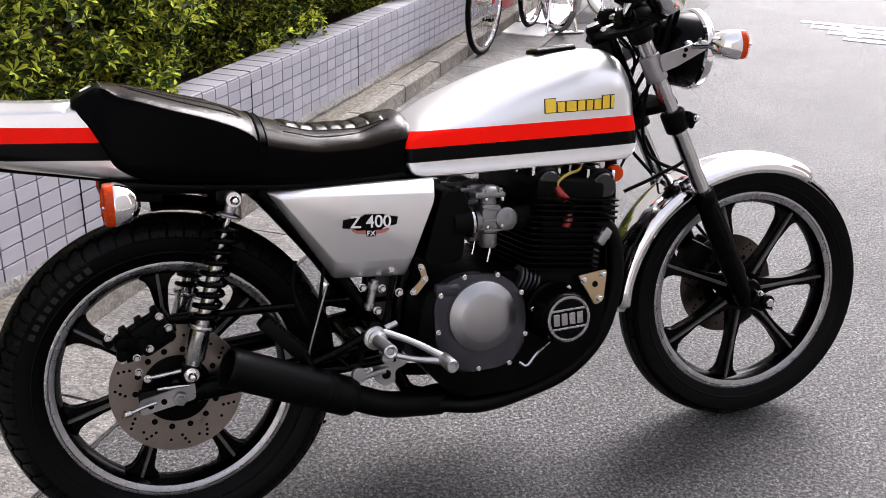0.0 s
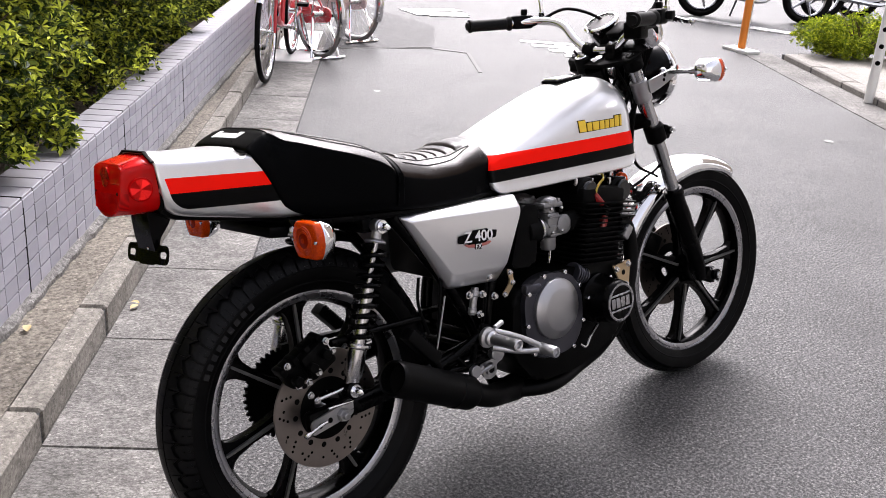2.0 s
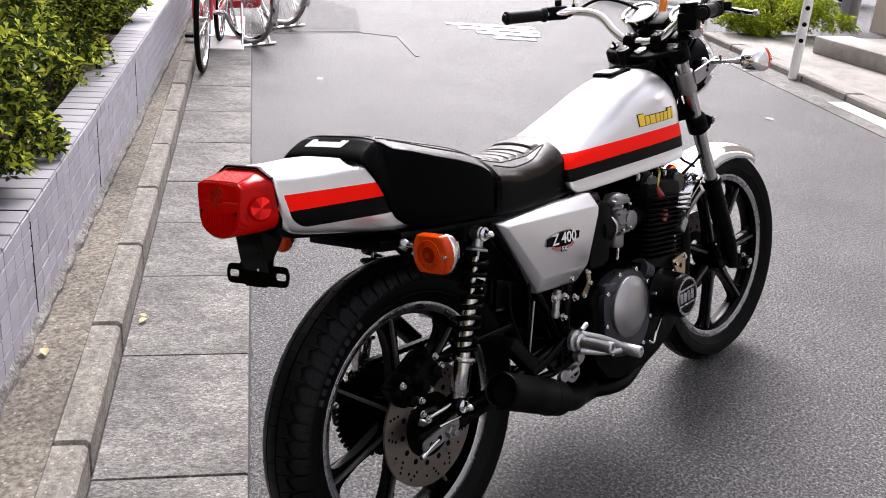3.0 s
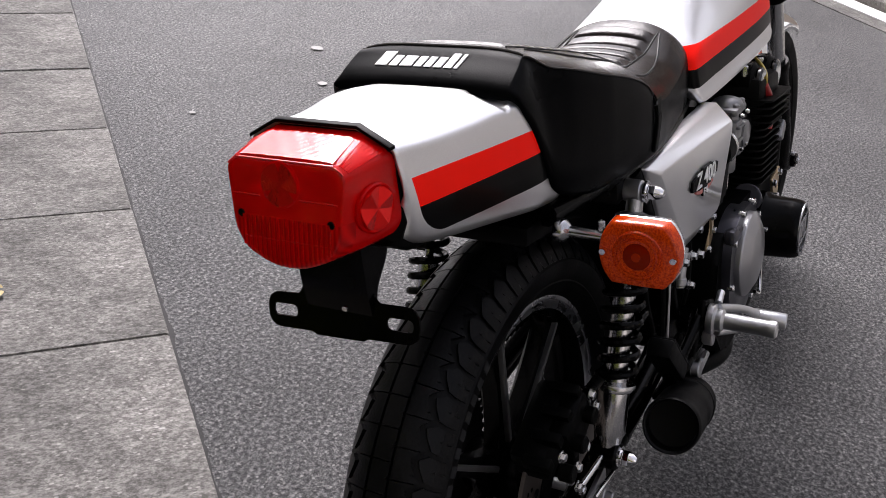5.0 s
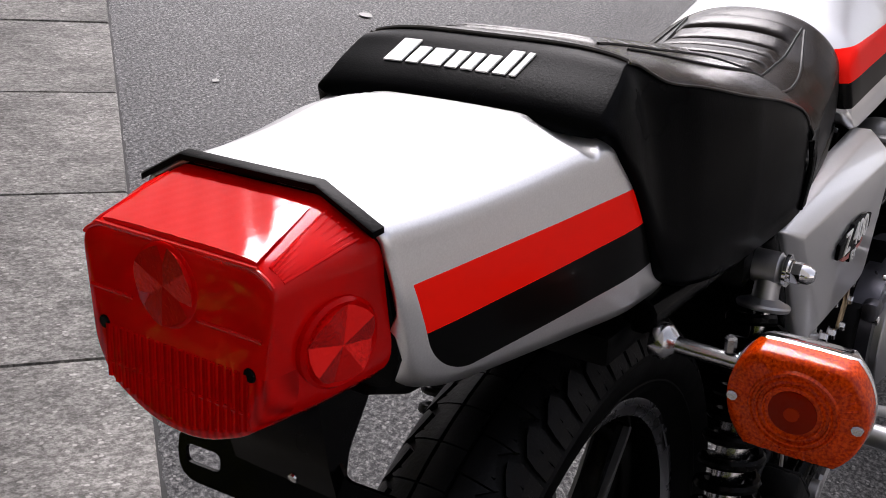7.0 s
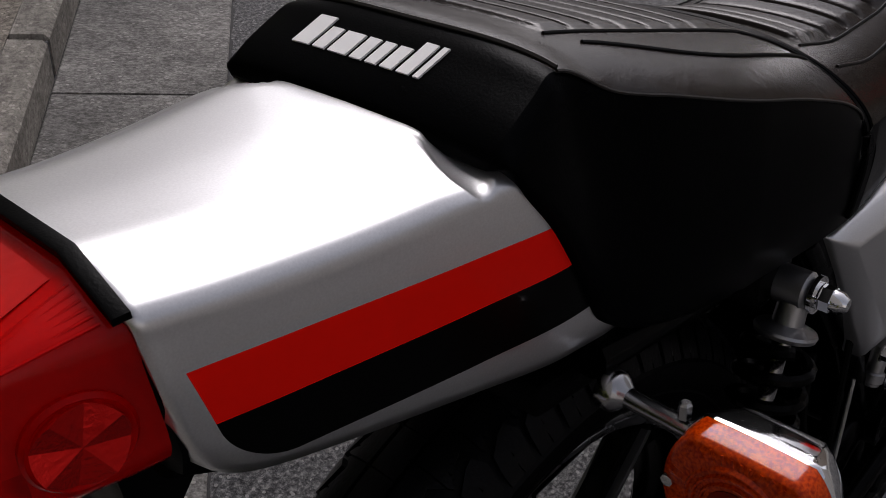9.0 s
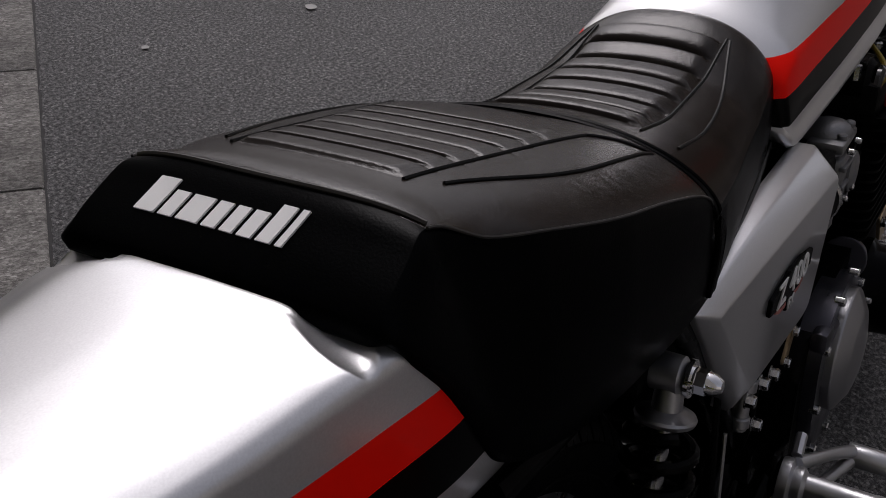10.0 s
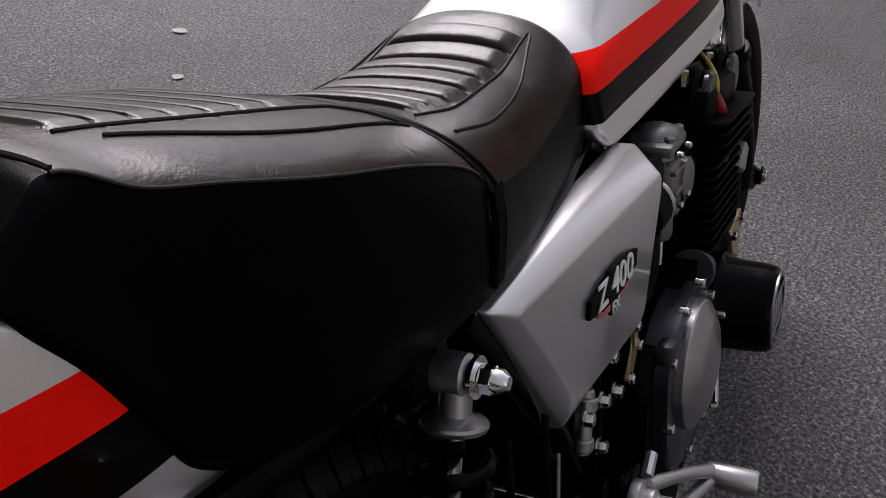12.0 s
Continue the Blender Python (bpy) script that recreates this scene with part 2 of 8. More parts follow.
l.new(mix_colour(n, l, span.outputs["Result"], (0.46, 0.026, 0.0005), (0.90, 0.090, 0.001)), s.inputs["Base Color"])
s.inputs["Coat Weight"].default_value, s.inputs["Coat Roughness"].default_value = 0.3, 0.03
M["amberdeep"] = lens("deep_orange_lens", (0.46, 0.030, 0.0006), 0.05, 0.4)
M["ambercore"] = lens("brown_orange_lens", (0.26, 0.012, 0.0003), 0.06, 0.3)
M["darkcase"] = make("dark_worn_case", (0.058, 0.058, 0.07), 0.36, 0.85, vary=0.35, vary_scale=22, rough_vary=0.1, bump=0.1, bump_scale=250)
M["reflector"] = make("lamp_reflector", (0.85, 0.85, 0.84), 0.4, 0.3, vary=0.1)


# ---- shape helpers ----
def part(name, bm, material, parent=None, label="", smooth=True, sharp=38, kind=""):
    """Links a bmesh as one mesh object under a thing or a part."""
    bmesh.ops.recalc_face_normals(bm, faces=bm.faces)
    me = bpy.data.meshes.new(name)
    bm.to_mesh(me)
    bm.free()
    me.materials.append(M[material] if isinstance(material, str) else material)
    if smooth:
        for p in me.polygons:
            p.use_smooth = True
        me.set_sharp_from_angle(angle=radians(sharp))
    ob = new(name, me)
    ob.parent = parent
    return tagged(ob, label=label, kind=kind)


def thing(name, label, category, m=None, group="", kind=""):
    """An empty at the base of a thing, under which its parts hang."""
    ob = new(name)
    ob.empty_display_size = 0.1
    ob.matrix_basis = m if m is not None else Matrix()
    return tagged(ob, label, category, group, kind)


def loft(bm, rings, closed=True, caps=True):
    """A skin over rings of equal length."""
    vs = [[bm.verts.new(p) for p in ring] for ring in rings]
    n = len(vs[0])
    for a, b in zip(vs, vs[1:]):
        for k in range(n if closed else n - 1):
            bm.faces.new((a[k], a[(k + 1) % n], b[(k + 1) % n], b[k]))
    if caps and closed:
        bm.faces.new(vs[0][::-1])
        bm.faces.new(vs[-1])
    return vs


def spline(points, steps=8):
    """Catmull-Rom through the points."""
    ps = [Vector(p) for p in points]
    if len(ps) < 3:
        return ps
    ext = [2 * ps[0] - ps[1], *ps, 2 * ps[-1] - ps[-2]]
    out = []
    for a, b, c, d in zip(ext, ext[1:], ext[2:], ext[3:]):
        for k in range(steps):
            t = k / steps
            out.append(0.5 * (2 * b + (c - a) * t + (2 * a - 5 * b + 4 * c - d) * t * t + (3 * b - a - 3 * c + d) * t**3))
    return [*out, ps[-1]]


def tube(bm, points, r, n=10, steps=6, caps=True, smooth=True):
    """A round bar along the points; r may be one radius or one per end point."""
    ps = spline(points, steps) if smooth and len(points) > 2 else [Vector(p) for p in points]
    count = len(ps)
    rad = [r] * count if isinstance(r, (int, float)) else list(np.interp(np.linspace(0, 1, count), np.linspace(0, 1, len(r)), r))
    side, rings = None, []
    for k, p in enumerate(ps):
        d = (ps[min(k + 1, count - 1)] - ps[max(k - 1, 0)]).normalized()
        if side is None:
            side = d.orthogonal().normalized()
        side = (side - d * side.dot(d)).normalized()
        up = d.cross(side)
        rings.append([p + (math.cos(a) * side + math.sin(a) * up) * float(rad[k]) for a in np.linspace(0, 2 * math.pi, n, endpoint=False)])
    loft(bm, rings, caps=caps)


def lathe(bm, profile, origin, axis, n=32, closed_profile=False):
    """Turns (radius, height) pairs round an axis through origin."""
    o, d = Vector(origin), Vector(axis).normalized()
    s = d.orthogonal().normalized()
    u = d.cross(s)
    rows = []
    for r, h in [(float(r), float(h)) for r, h in profile]:
        if r < 1e-6:
            rows.append([bm.verts.new(o + d * h)])
        else:
            rows.append([bm.verts.new(o + d * h + (math.cos(a) * s + math.sin(a) * u) * r) for a in np.linspace(0, 2 * math.pi, n, endpoint=False)])
    pairs = list(zip(rows, rows[1:])) + ([(rows[-1], rows[0])] if closed_profile else [])
    for a, b in pairs:
        for k in range(n):
            q = (k + 1) % n
            if len(a) == 1 and len(b) == 1:
                continue
            if len(a) == 1:
                bm.faces.new((a[0], b[q], b[k]))
            elif len(b) == 1:
                bm.faces.new((a[k], a[q], b[0]))
            else:
                bm.faces.new((a[k], a[q], b[q], b[k]))


def rod(bm, p0, p1, r, r1=None, n=16, edge=0.0015):
    """A straight bar with softly broken edges."""
    p0, p1 = Vector(p0), Vector(p1)
    h, r1 = (p1 - p0).length, r if r1 is None else r1
    e = min(edge, r * 0.4, r1 * 0.4, h * 0.3)
    lathe(bm, [(0, 0), (r - e, 0), (r, e), (r1, h - e), (r1 - e, h), (0, h)], p0, p1 - p0, n)


def box(bm, centre, size, turn=(0, 0, 0), edge=0.004, segments=2):
    """A block with rounded edges."""
    got = bmesh.ops.create_cube(bm, size=1.0, matrix=pose(*centre, *turn) @ Matrix.Diagonal((*size, 1)))
    if edge:
        es = list({e for v in got["verts"] for e in v.link_edges})
        bmesh.ops.bevel(bm, geom=es, offset=edge, segments=segments, affect="EDGES", profile=0.5)


def prism(bm, outline, y0, y1, edge=0.0, segments=2, m=None):
    """An outline in x and z drawn out from y0 to y1, its front and back rims rounded."""
    m = m or Matrix()
    a = [bm.verts.new(m @ Vector((x, y0, z))) for x, z in outline]
    b = [bm.verts.new(m @ Vector((x, y1, z))) for x, z in outline]
    fa, fb = bm.faces.new(a), bm.faces.new(b[::-1])
    n = len(a)
    for k in range(n):
        bm.faces.new((a[k], b[k], b[(k + 1) % n], a[(k + 1) % n]))
    if edge:
        bmesh.ops.bevel(bm, geom=list(fa.edges) + list(fb.edges), offset=edge, segments=segments, affect="EDGES", profile=0.5)


def rounded(outline, r, steps=5):
    """The outline with its corners rounded; r may be one radius or one per corner."""
    out, n = [], len(outline)
    for k, p in enumerate(outline):
        q = r[k] if isinstance(r, (list, tuple)) else r
        p, a, b = Vector(p), Vector(outline[k - 1]), Vector(outline[(k + 1) % n])
        da, db = (a - p).normalized(), (b - p).normalized()
        q = min(q, 0.45 * (a - p).length, 0.45 * (b - p).length)
        for t in [k2 / (steps - 1) for k2 in range(steps)]:
            s = (1 - t) ** 2 * (p + da * q) + 2 * t * (1 - t) * p + t * t * (p + db * q)
            out.append((s.x, s.y))
    return out


def bolt(bm, p, d, r=0.006, h=0.006):
    """A hexagon head on a thin washer."""
    d = Vector(d).normalized()
    lathe(bm, [(0, 0), (r * 1.25, 0), (r * 1.25, 0.0012), (0, 0.0012)], p, d, 12)
    lathe(bm, [(r, 0.001), (r, h * 0.8), (r * 0.8, h), (0, h)], p, d, 6)


def mirror_part(ob, name, parent):
    """The same part on the left-hand side."""
    me = ob.data.copy()
    me.transform(Matrix.Diagonal((1, -1, 1, 1)))
    me.flip_normals()
    q = new(name, me)
    q.parent = parent
    return q


def lettering(name, text, size, m, material, parent, label="", thick=0.0006):
    """Words in the built-in font, made into a mesh."""
    cu = bpy.data.curves.new(name, "FONT")
    cu.body, cu.size, cu.extrude, cu.align_x, cu.align_y = text, size, thick, "CENTER", "CENTER"
    cu.offset = size * 0.012
    tmp = bpy.data.objects.new(name, cu)
    scene.collection.objects.link(tmp)
    bpy.context.view_layer.update()
    me = bpy.data.meshes.new_from_object(tmp.evaluated_get(bpy.context.evaluated_depsgraph_get()))
    bpy.data.objects.remove(tmp)
    me.transform(m)
    me.materials.clear()
    me.materials.append(M[material])
    ob = new(name, me)
    ob.parent = parent
    return tagged(ob, label)


def curve(xs, ys):
    """A smooth function through the given pairs."""
    xs, ys = np.array(xs, float), np.array(ys, float)
    h = np.diff(xs)
    d = np.diff(ys) / h
    m = np.r_[d[0], [0 if a * b <= 0 else 2 * a * b / (a + b) for a, b in zip(d, d[1:])], d[-1]]

    def f(x):
        x = min(max(x, xs[0]), xs[-1])
        k = min(int(np.searchsorted(xs, x, "right")) - 1, len(h) - 1)
        t = (x - xs[k]) / h[k]
        return float((1 + 2 * t) * (1 - t) ** 2 * ys[k] + t * (1 - t) ** 2 * h[k] * m[k] + t * t * (3 - 2 * t) * ys[k + 1] + t * t * (t - 1) * h[k] * m[k + 1])

    return f


# ---- the motorcycle: built upright, x ahead, y to its left, then leant on its side stand ----
bike = thing("motorcycle", "silver roadster motorcycle with red and black stripes on its side stand", "motorcycle",
             pose(0.186, 1.739, 0, -12.2, 0, 0.3))
REAR, FRONT = (0.0, 0.327), (1.381, 0.327)


def wheel(name, cx, cz, tyre_r, half, lip_r, offset, label):
    """A seven-spoke cast wheel with its tyre, in the bike's upright frame."""
    w = new(name)
    w.parent = bike
    tagged(w, label)
    axis, o = (0, -1, 0), (cx, 0, cz)
    rho = half + 0.004
    b = min(half * 0.62, 0.036)
    # carcass
    prof = [(lip_r - 0.004, -b * 1.03), (lip_r + 0.012, -half * 0.82), (lip_r + 0.03, -half * 0.97), (lip_r + 0.048, -half)]
    crown = [(tyre_r - 0.006 - rho * (1 - math.cos(a)), rho * math.sin(a)) for a in np.linspace(-1.25, 1.25, 25)]
    prof = prof + [c for c in crown if c[0] > lip_r + 0.052] + [(r, -h) for r, h in prof[::-1]]
    bm = bmesh.new()
    lathe(bm, prof, o, axis, 96)
    tyre = part("tyre", bm, "tyre", w, "worn black rubber tyre")
    # raised moulding lines on the sidewall
    for side in (-1, 1):
        bm = bmesh.new()
        lathe(bm, [(lip_r + 0.016, side * half * 0.86), (lip_r + 0.019, side * (half * 0.88 + 0.0015)), (lip_r + 0.021, side * half * 0.9)], o, axis, 96)
        part("sidewall_ring", bm, "tyre", w)
    # barrel of the rim
    bm = bmesh.new()
    lathe(bm, [(lip_r - 0.004, -b), (lip_r - 0.022, -b * 0.92), (lip_r - 0.030, -b * 0.45), (lip_r - 0.032, 0), (lip_r - 0.030, b * 0.45), (lip_r - 0.022, b * 0.92),
               (lip_r - 0.004, b), (lip_r - 0.006, b * 0.9), (lip_r - 0.018, b * 0.4), (lip_r - 0.018, -b * 0.4), (lip_r - 0.006, -b * 0.9)], o, axis, 80, True)
    part("rim_barrel", bm, "black", w, "black painted rim barrel")
    for side in (-1, 1):
        bm = bmesh.new()
        y = side * b
        lathe(bm, [(lip_r, y * 0.94), (lip_r, y * 1.03), (lip_r - 0.003, y * 1.07), (lip_r - 0.008, y * 1.06), (lip_r - 0.0092, y * 1.0), (lip_r - 0.0105, y * 1.045),
                   (lip_r - 0.018, y * 1.0), (lip_r - 0.0215, y * 0.93), (lip_r - 0.0205, y * 0.86)], o, axis, 96, True)
        part("rim_lip", bm, "alloy", w, "machined silver rim lip")
    # spokes
    for k in range(7):
        a = radians(offset + k * 360 / 7)
        m = Matrix.Translation((cx, 0, cz)) @ Matrix.Rotation(-a, 4, "Y")
        r_in, r_out = 0.036, lip_r - 0.026
        fine = [(r_in, 0.030), (0.058, 0.023), (0.085, 0.0165), (0.12, 0.0125), (0.15, 0.0125), (r_out - 0.030, 0.0155), (r_out - 0.016, 0.022), (r_out - 0.007, 0.033), (r_out, 0.052)]
        up = [(x, z) for x, z in fine]
        outline = up[::1] + [(math.sqrt(r_out**2 - 0.02**2) + 0.006, 0.02), (r_out + 0.006, 0.0)] + [(math.sqrt(r_out**2 - 0.02**2) + 0.006, -0.02)] + [(x, -z) for x, z in up[::-1]]
        bm = bmesh.new()
        prism(bm, outline, -0.011, 0.011, 0.003, 2, m)
        spoke = part("spoke", bm, "black", w)
        for side in (-1, 1):
            bm = bmesh.new()
            prism(bm, [(0.05, 0.0042), (r_out - 0.012, 0.0030), (r_out + 0.004, 0.0030), (r_out + 0.004, -0.0030), (r_out - 0.012, -0.0030), (0.05, -0.0042)],
                  side * 0.0105, side * 0.0185, 0.0012, 1, m)
            part("spoke_rib", bm, "satin_rib", spoke, "lighter worn spoke rib")
    bm = bmesh.new()
    lathe(bm, [(0.0, -0.046), (0.032, -0.046), (0.036, -0.042), (0.041, -0.02), (0.041, 0.02), (0.036, 0.042), (0.032, 0.046), (0, 0.046)], o, axis, 32)
    part("hub", bm, "black", w)
    return w


M["satin_rib"] = make("worn_rib_edge", (0.10, 0.10, 0.10), 0.4, 0.6, vary=0.3, vary_scale=40)
rear_wheel = wheel("rear_wheel", *REAR, 0.3365, 0.062, 0.2465, 93, "black seven-spoke cast rear wheel with silver rim lip")
front_wheel = wheel("front_wheel", *FRONT, 0.327, 0.046, 0.2545, 3, "black seven-spoke cast front wheel with silver rim lip")


def tread(w, centre, tyre_r, half, pitches, blocks):
    """Raised tread blocks bent over the crown; blocks: outlines in (share of a pitch, arc across)."""
    rho = half + 0.004
    verts, faces = [], []

    def put(k, s, c, lift):
        th, a = 2 * math.pi * (k + s) / pitches, c / rho
        r, y = tyre_r + lift - rho * (1 - math.cos(a)), (rho + lift) * math.sin(a)
        verts.append((centre[0] + r * math.cos(th), y, centre[1] + r * math.sin(th)))
        return len(verts) - 1

    for poly in blocks:
        flat = bmesh.new()
        flat.faces.new([flat.verts.new((s, c * 20, 0)) for s, c in poly])
        cs, cc = [np.mean([p[k] for p in poly]) for k in (0, 1)]
        for co, no in [((0, c * 20, 0), (0, 1, 0)) for c in np.arange(-0.072, 0.073, 0.006)] + [((s, 0, 0), (1, 0, 0)) for s in (0.35, 0.65, 1.15)]:
            bmesh.ops.bisect_plane(flat, geom=flat.verts[:] + flat.edges[:] + flat.faces[:], plane_co=co, plane_no=no)
        flat.verts.ensure_lookup_table()
        flat.verts.index_update()
        rim = [(e.verts[0].index, e.verts[1].index) for e in flat.edges if e.is_boundary]
        for k in range(pitches):
            top = [put(k, cs + (v.co.x - cs) * 0.985, cc + (v.co.y / 20 - cc) * 0.985, 0.0) for v in flat.verts]
            faces += [[top[v.index] for v in f.verts] for f in flat.faces]
            for a, b in rim:
                low = [put(k, flat.verts[q].co.x, flat.verts[q].co.y / 20, -0.0065) for q in (a, b)]
                faces.append((low[0], low[1], top[b], top[a]))
        flat.free()
    me = bpy.data.meshes.new("tread")
    me.from_pydata(verts, [], faces)
    bm = bmesh.new()
    bm.from_mesh(me)
    bpy.data.meshes.remove(me)
    bmesh.ops.recalc_face_normals(bm, faces=bm.faces[:])
    return part("tread", bm, "tread", w, "block tread with zigzag grooves", kind="stuff")


# faint raised marks moulded on the sidewall
for k in range(9):
    a = radians(119 + 4.1 * k)
    bm = bmesh.new()
    box(bm, (REAR[0] + 0.2835 * math.cos(a), -0.0609, REAR[1] + 0.2835 * math.sin(a)), (0.0125, 0.0014, 0.0125 if k % 3 else 0.014), (0, 90 - math.degrees(a), 0), 0.0005, 1)
    part("sidewall_mark", bm, "sidewallmark", rear_wheel, "faint raised moulded block")
# three straight ribs, a zigzag groove, and shoulder blocks parted by slanting grooves with short sipes
inner = [(0.085, 0.0510), (0.26, 0.0400), (0.52, 0.0430), (0.915, 0.0510)]
lug_r = inner + [(1.00, 0.0610), (0.575, 0.0610), (0.555, 0.0560), (0.535, 0.0610), (0.15, 0.0610)]
out_r = [(0.15, 0.0608), (0.525, 0.0608), (0.585, 0.0608), (1.00, 0.0608), (1.01, 0.068), (1.01, 0.076), (0.61, 0.076), (0.585, 0.066), (0.545, 0.076), (0.16, 0.076), (0.16, 0.068)]
mid_r = [(0.015, 0.0142), (0.50, 0.0142), (0.985, 0.0142), (0.985, 0.0420), (0.930, 0.0450), (0.80, 0.0395), (0.76, 0.0345), (0.73, 0.0385), (0.54, 0.0352), (0.24, 0.0312), (0.015, 0.0405)]
rib = [(0.012, -0.0112), (0.48, -0.0112), (0.50, -0.0075), (0.52, -0.0112), (0.988, -0.0112), (0.988, 0.0112), (0.50, 0.0112), (0.012, 0.0112)]
flip = lambda poly: [(s + 0.5, -c) for s, c in poly][::-1]
tread(rear_wheel, REAR, 0.3365, 0.062, 60, [lug_r, out_r, mid_r, rib, flip(lug_r), flip(out_r), flip(mid_r)])
fr = [[(0.02 + a, c0), (0.98 + a, c0), (0.98 + a, c1), (0.02 + a, c1)] for a, c0, c1 in ((0, -0.006, 0.006), (0.3, 0.009, 0.020), (0.3, -0.020, -0.009), (0.6, 0.023, 0.036), (0.6, -0.036, -0.023))]
tread(front_wheel, FRONT, 0.327, 0.046, 40, fr)


def brake_disc(w, centre, y, label, holes=24, r=0.128, metal="disc"):
    """A drilled disc on a dark carrier with large lightening holes."""
    bm = bmesh.new()
    cx, cz = centre
    lathe(bm, [(0.064, y - 0.0025), (r, y - 0.0025), (r, y + 0.0025), (0.064, y + 0.0025)], (cx, 0, cz), (0, 1, 0), 72, True)
    band = part("disc_band", bm, metal, w, label)
    bm = bmesh.new()
    lathe(bm, [(0.04, y - 0.007), (0.060, y - 0.006), (0.067, y - 0.0042), (0.067, y + 0.0042), (0.04, y + 0.007)], (cx, 0, cz), (0, 1, 0), 48, True)
    part("disc_carrier", bm, "satin", band)
    for k in range(holes):
        a = 2 * math.pi * k / holes
        for q, rr in enumerate((0.098, 0.107, 0.116)):
            if k % 2 == 0 or q == 1:
                b2 = a + q * 0.05 * (1 if k % 4 else -1)
                bm = bmesh.new()
                lathe(bm, [(0, y - 0.0027), (0.0032, y - 0.0027), (0.0032, y + 0.0027), (0, y + 0.0027)], (cx + rr * math.cos(b2), 0, cz + rr * math.sin(b2)), (0, 1, 0), 8)
                part("drilled_hole", bm, "rubber", band)
    for k in range(14):
        a = 2 * math.pi * k / 14
        bm = bmesh.new()
        lathe(bm, [(0, y - 0.0028), (0.0062, y - 0.0028), (0.0062, y + 0.0028), (0, y + 0.0028)], (cx + 0.079 * math.cos(a), 0, cz + 0.079 * math.sin(a)), (0, 1, 0), 10)
        part("carrier_hole", bm, "rubber", band)
    return band


brake_disc(rear_wheel, REAR, -0.082, "drilled steel brake disc with brown tarnish")
brake_disc(front_wheel, FRONT, 0.062, "dark drilled steel front brake disc", metal="darkdisc")

# sprocket and chain on the left
bm = bmesh.new()
outline = []
for k in range(43):
    for f, r in ((0.0, 0.104), (0.35, 0.104), (0.5, 0.097), (0.85, 0.097)):
        a = 2 * math.pi * (k + f) / 43
        outline.append((r * math.cos(a), 0.325 + r * math.sin(a)))
prism(bm, outline, 0.078, 0.084)
part("sprocket", bm, "satin", rear_wheel, "dark toothed rear sprocket")
bm = bmesh.new()
for k in range(54):
    for z0, z1 in ((0.428, 0.405), (0.222, 0.315)):
        t0, t1 = (k + 0.1) / 54, (k + 0.95) / 54
        p = [(0.48 * t, z0 + (z1 - z0) * t) for t in (t0, t1)]
        box(bm, ((p[0][0] + p[1][0]) / 2, 0.081, (p[0][1] + p[1][1]) / 2), (0.0085, 0.014 if k % 2 else 0.018, 0.011), (0, 0, 0), 0)
part("drive_chain", bm, "satin", bike, "greasy steel drive chain", kind="stuff")

# rear brake caliper with its torque rod and hose
bm = bmesh.new()
box(bm, (-0.050, -0.090, 0.445), (0.115, 0.050, 0.056), (0, -28, 0), 0.012)
box(bm, (-0.036, -0.118, 0.452), (0.070, 0.030, 0.062), (0, -28, 0), 0.009)
for dx, dz in ((-0.045, -0.022), (-0.008, -0.004), (0.026, 0.016)):
    rod(bm, (-0.05 + dx, -0.128, 0.446 + dz), (-0.05 + dx, -0.146, 0.446 + dz), 0.011)
caliper = part("rear_caliper", bm, "satin", bike, "black finned rear brake caliper")
for dx in (-0.06, -0.03, 0.0, 0.03):
    bm = bmesh.new()
    box(bm, (-0.058 + dx, -0.11, 0.477 + dx * 0.53), (0.014, 0.036, 0.018), (0, -28, 0), 0.003)
    part("caliper_fin", bm, "satin", caliper)
for x, z in ((-0.095, 0.415), (-0.008, 0.466), (-0.045, 0.43), (-0.070, 0.416), (-0.070, 0.388), (-0.116, 0.462), (-0.022, 0.490)):
    bm = bmesh.new()
    bolt(bm, (x, -0.138, z), (0, -1, 0), 0.006, 0.007)
    part("caliper_bolt", bm, "steel", caliper)
bm = bmesh.new()
tube(bm, [(-0.004, -0.128, 0.478), (0.10, -0.128, 0.476), (0.235, -0.122, 0.470)], 0.008, 10)
part("torque_rod", bm, "black", bike, "black brake torque rod")
bm = bmesh.new()
tube(bm, [(-0.055, -0.135, 0.372), (0.00, -0.140, 0.378), (0.03, -0.140, 0.383)], 0.004)
bolt(bm, (-0.055, -0.137, 0.372), (0, -1, 0), 0.006)
part("brake_link", bm, "steel", bike)
bm = bmesh.new()
tube(bm, [(-0.04, -0.15, 0.352), (0.02, -0.152, 0.352)], 0.003)
tube(bm, [(-0.092, -0.155, 0.316), (-0.062, -0.152, 0.324), (-0.045, -0.150, 0.326)], 0.0035)
rod(bm, (-0.104, -0.157, 0.314), (-0.090, -0.155, 0.317), 0.006)
part("chain_adjuster", bm, "steel", bike, "bright chain adjuster bolt")

# axles and swing arm
bm = bmesh.new()
for s in (-1, 1):
    tube(bm, [(-0.045, s * 0.118, 0.325), (0.06, s * 0.118, 0.328), (0.28, s * 0.115, 0.345), (0.43, s * 0.105, 0.362)], [0.019, 0.021, 0.021, 0.022], 14)
    box(bm, (-0.02, s * 0.120, 0.325), (0.11, 0.024, 0.046), (0, -2, 0), 0.008)
tube(bm, [(0.43, -0.14, 0.362), (0.43, 0.14, 0.362)], 0.024, 16)
tube(bm, [(0.37, -0.10, 0.357), (0.37, 0.10, 0.357)], 0.020, 12)
part("swing_arm", bm, "black", bike, "black tubular swing arm")
bm = bmesh.new()
rod(bm, (0, -0.132, 0.325), (0, -0.150, 0.325), 0.014, n=6)
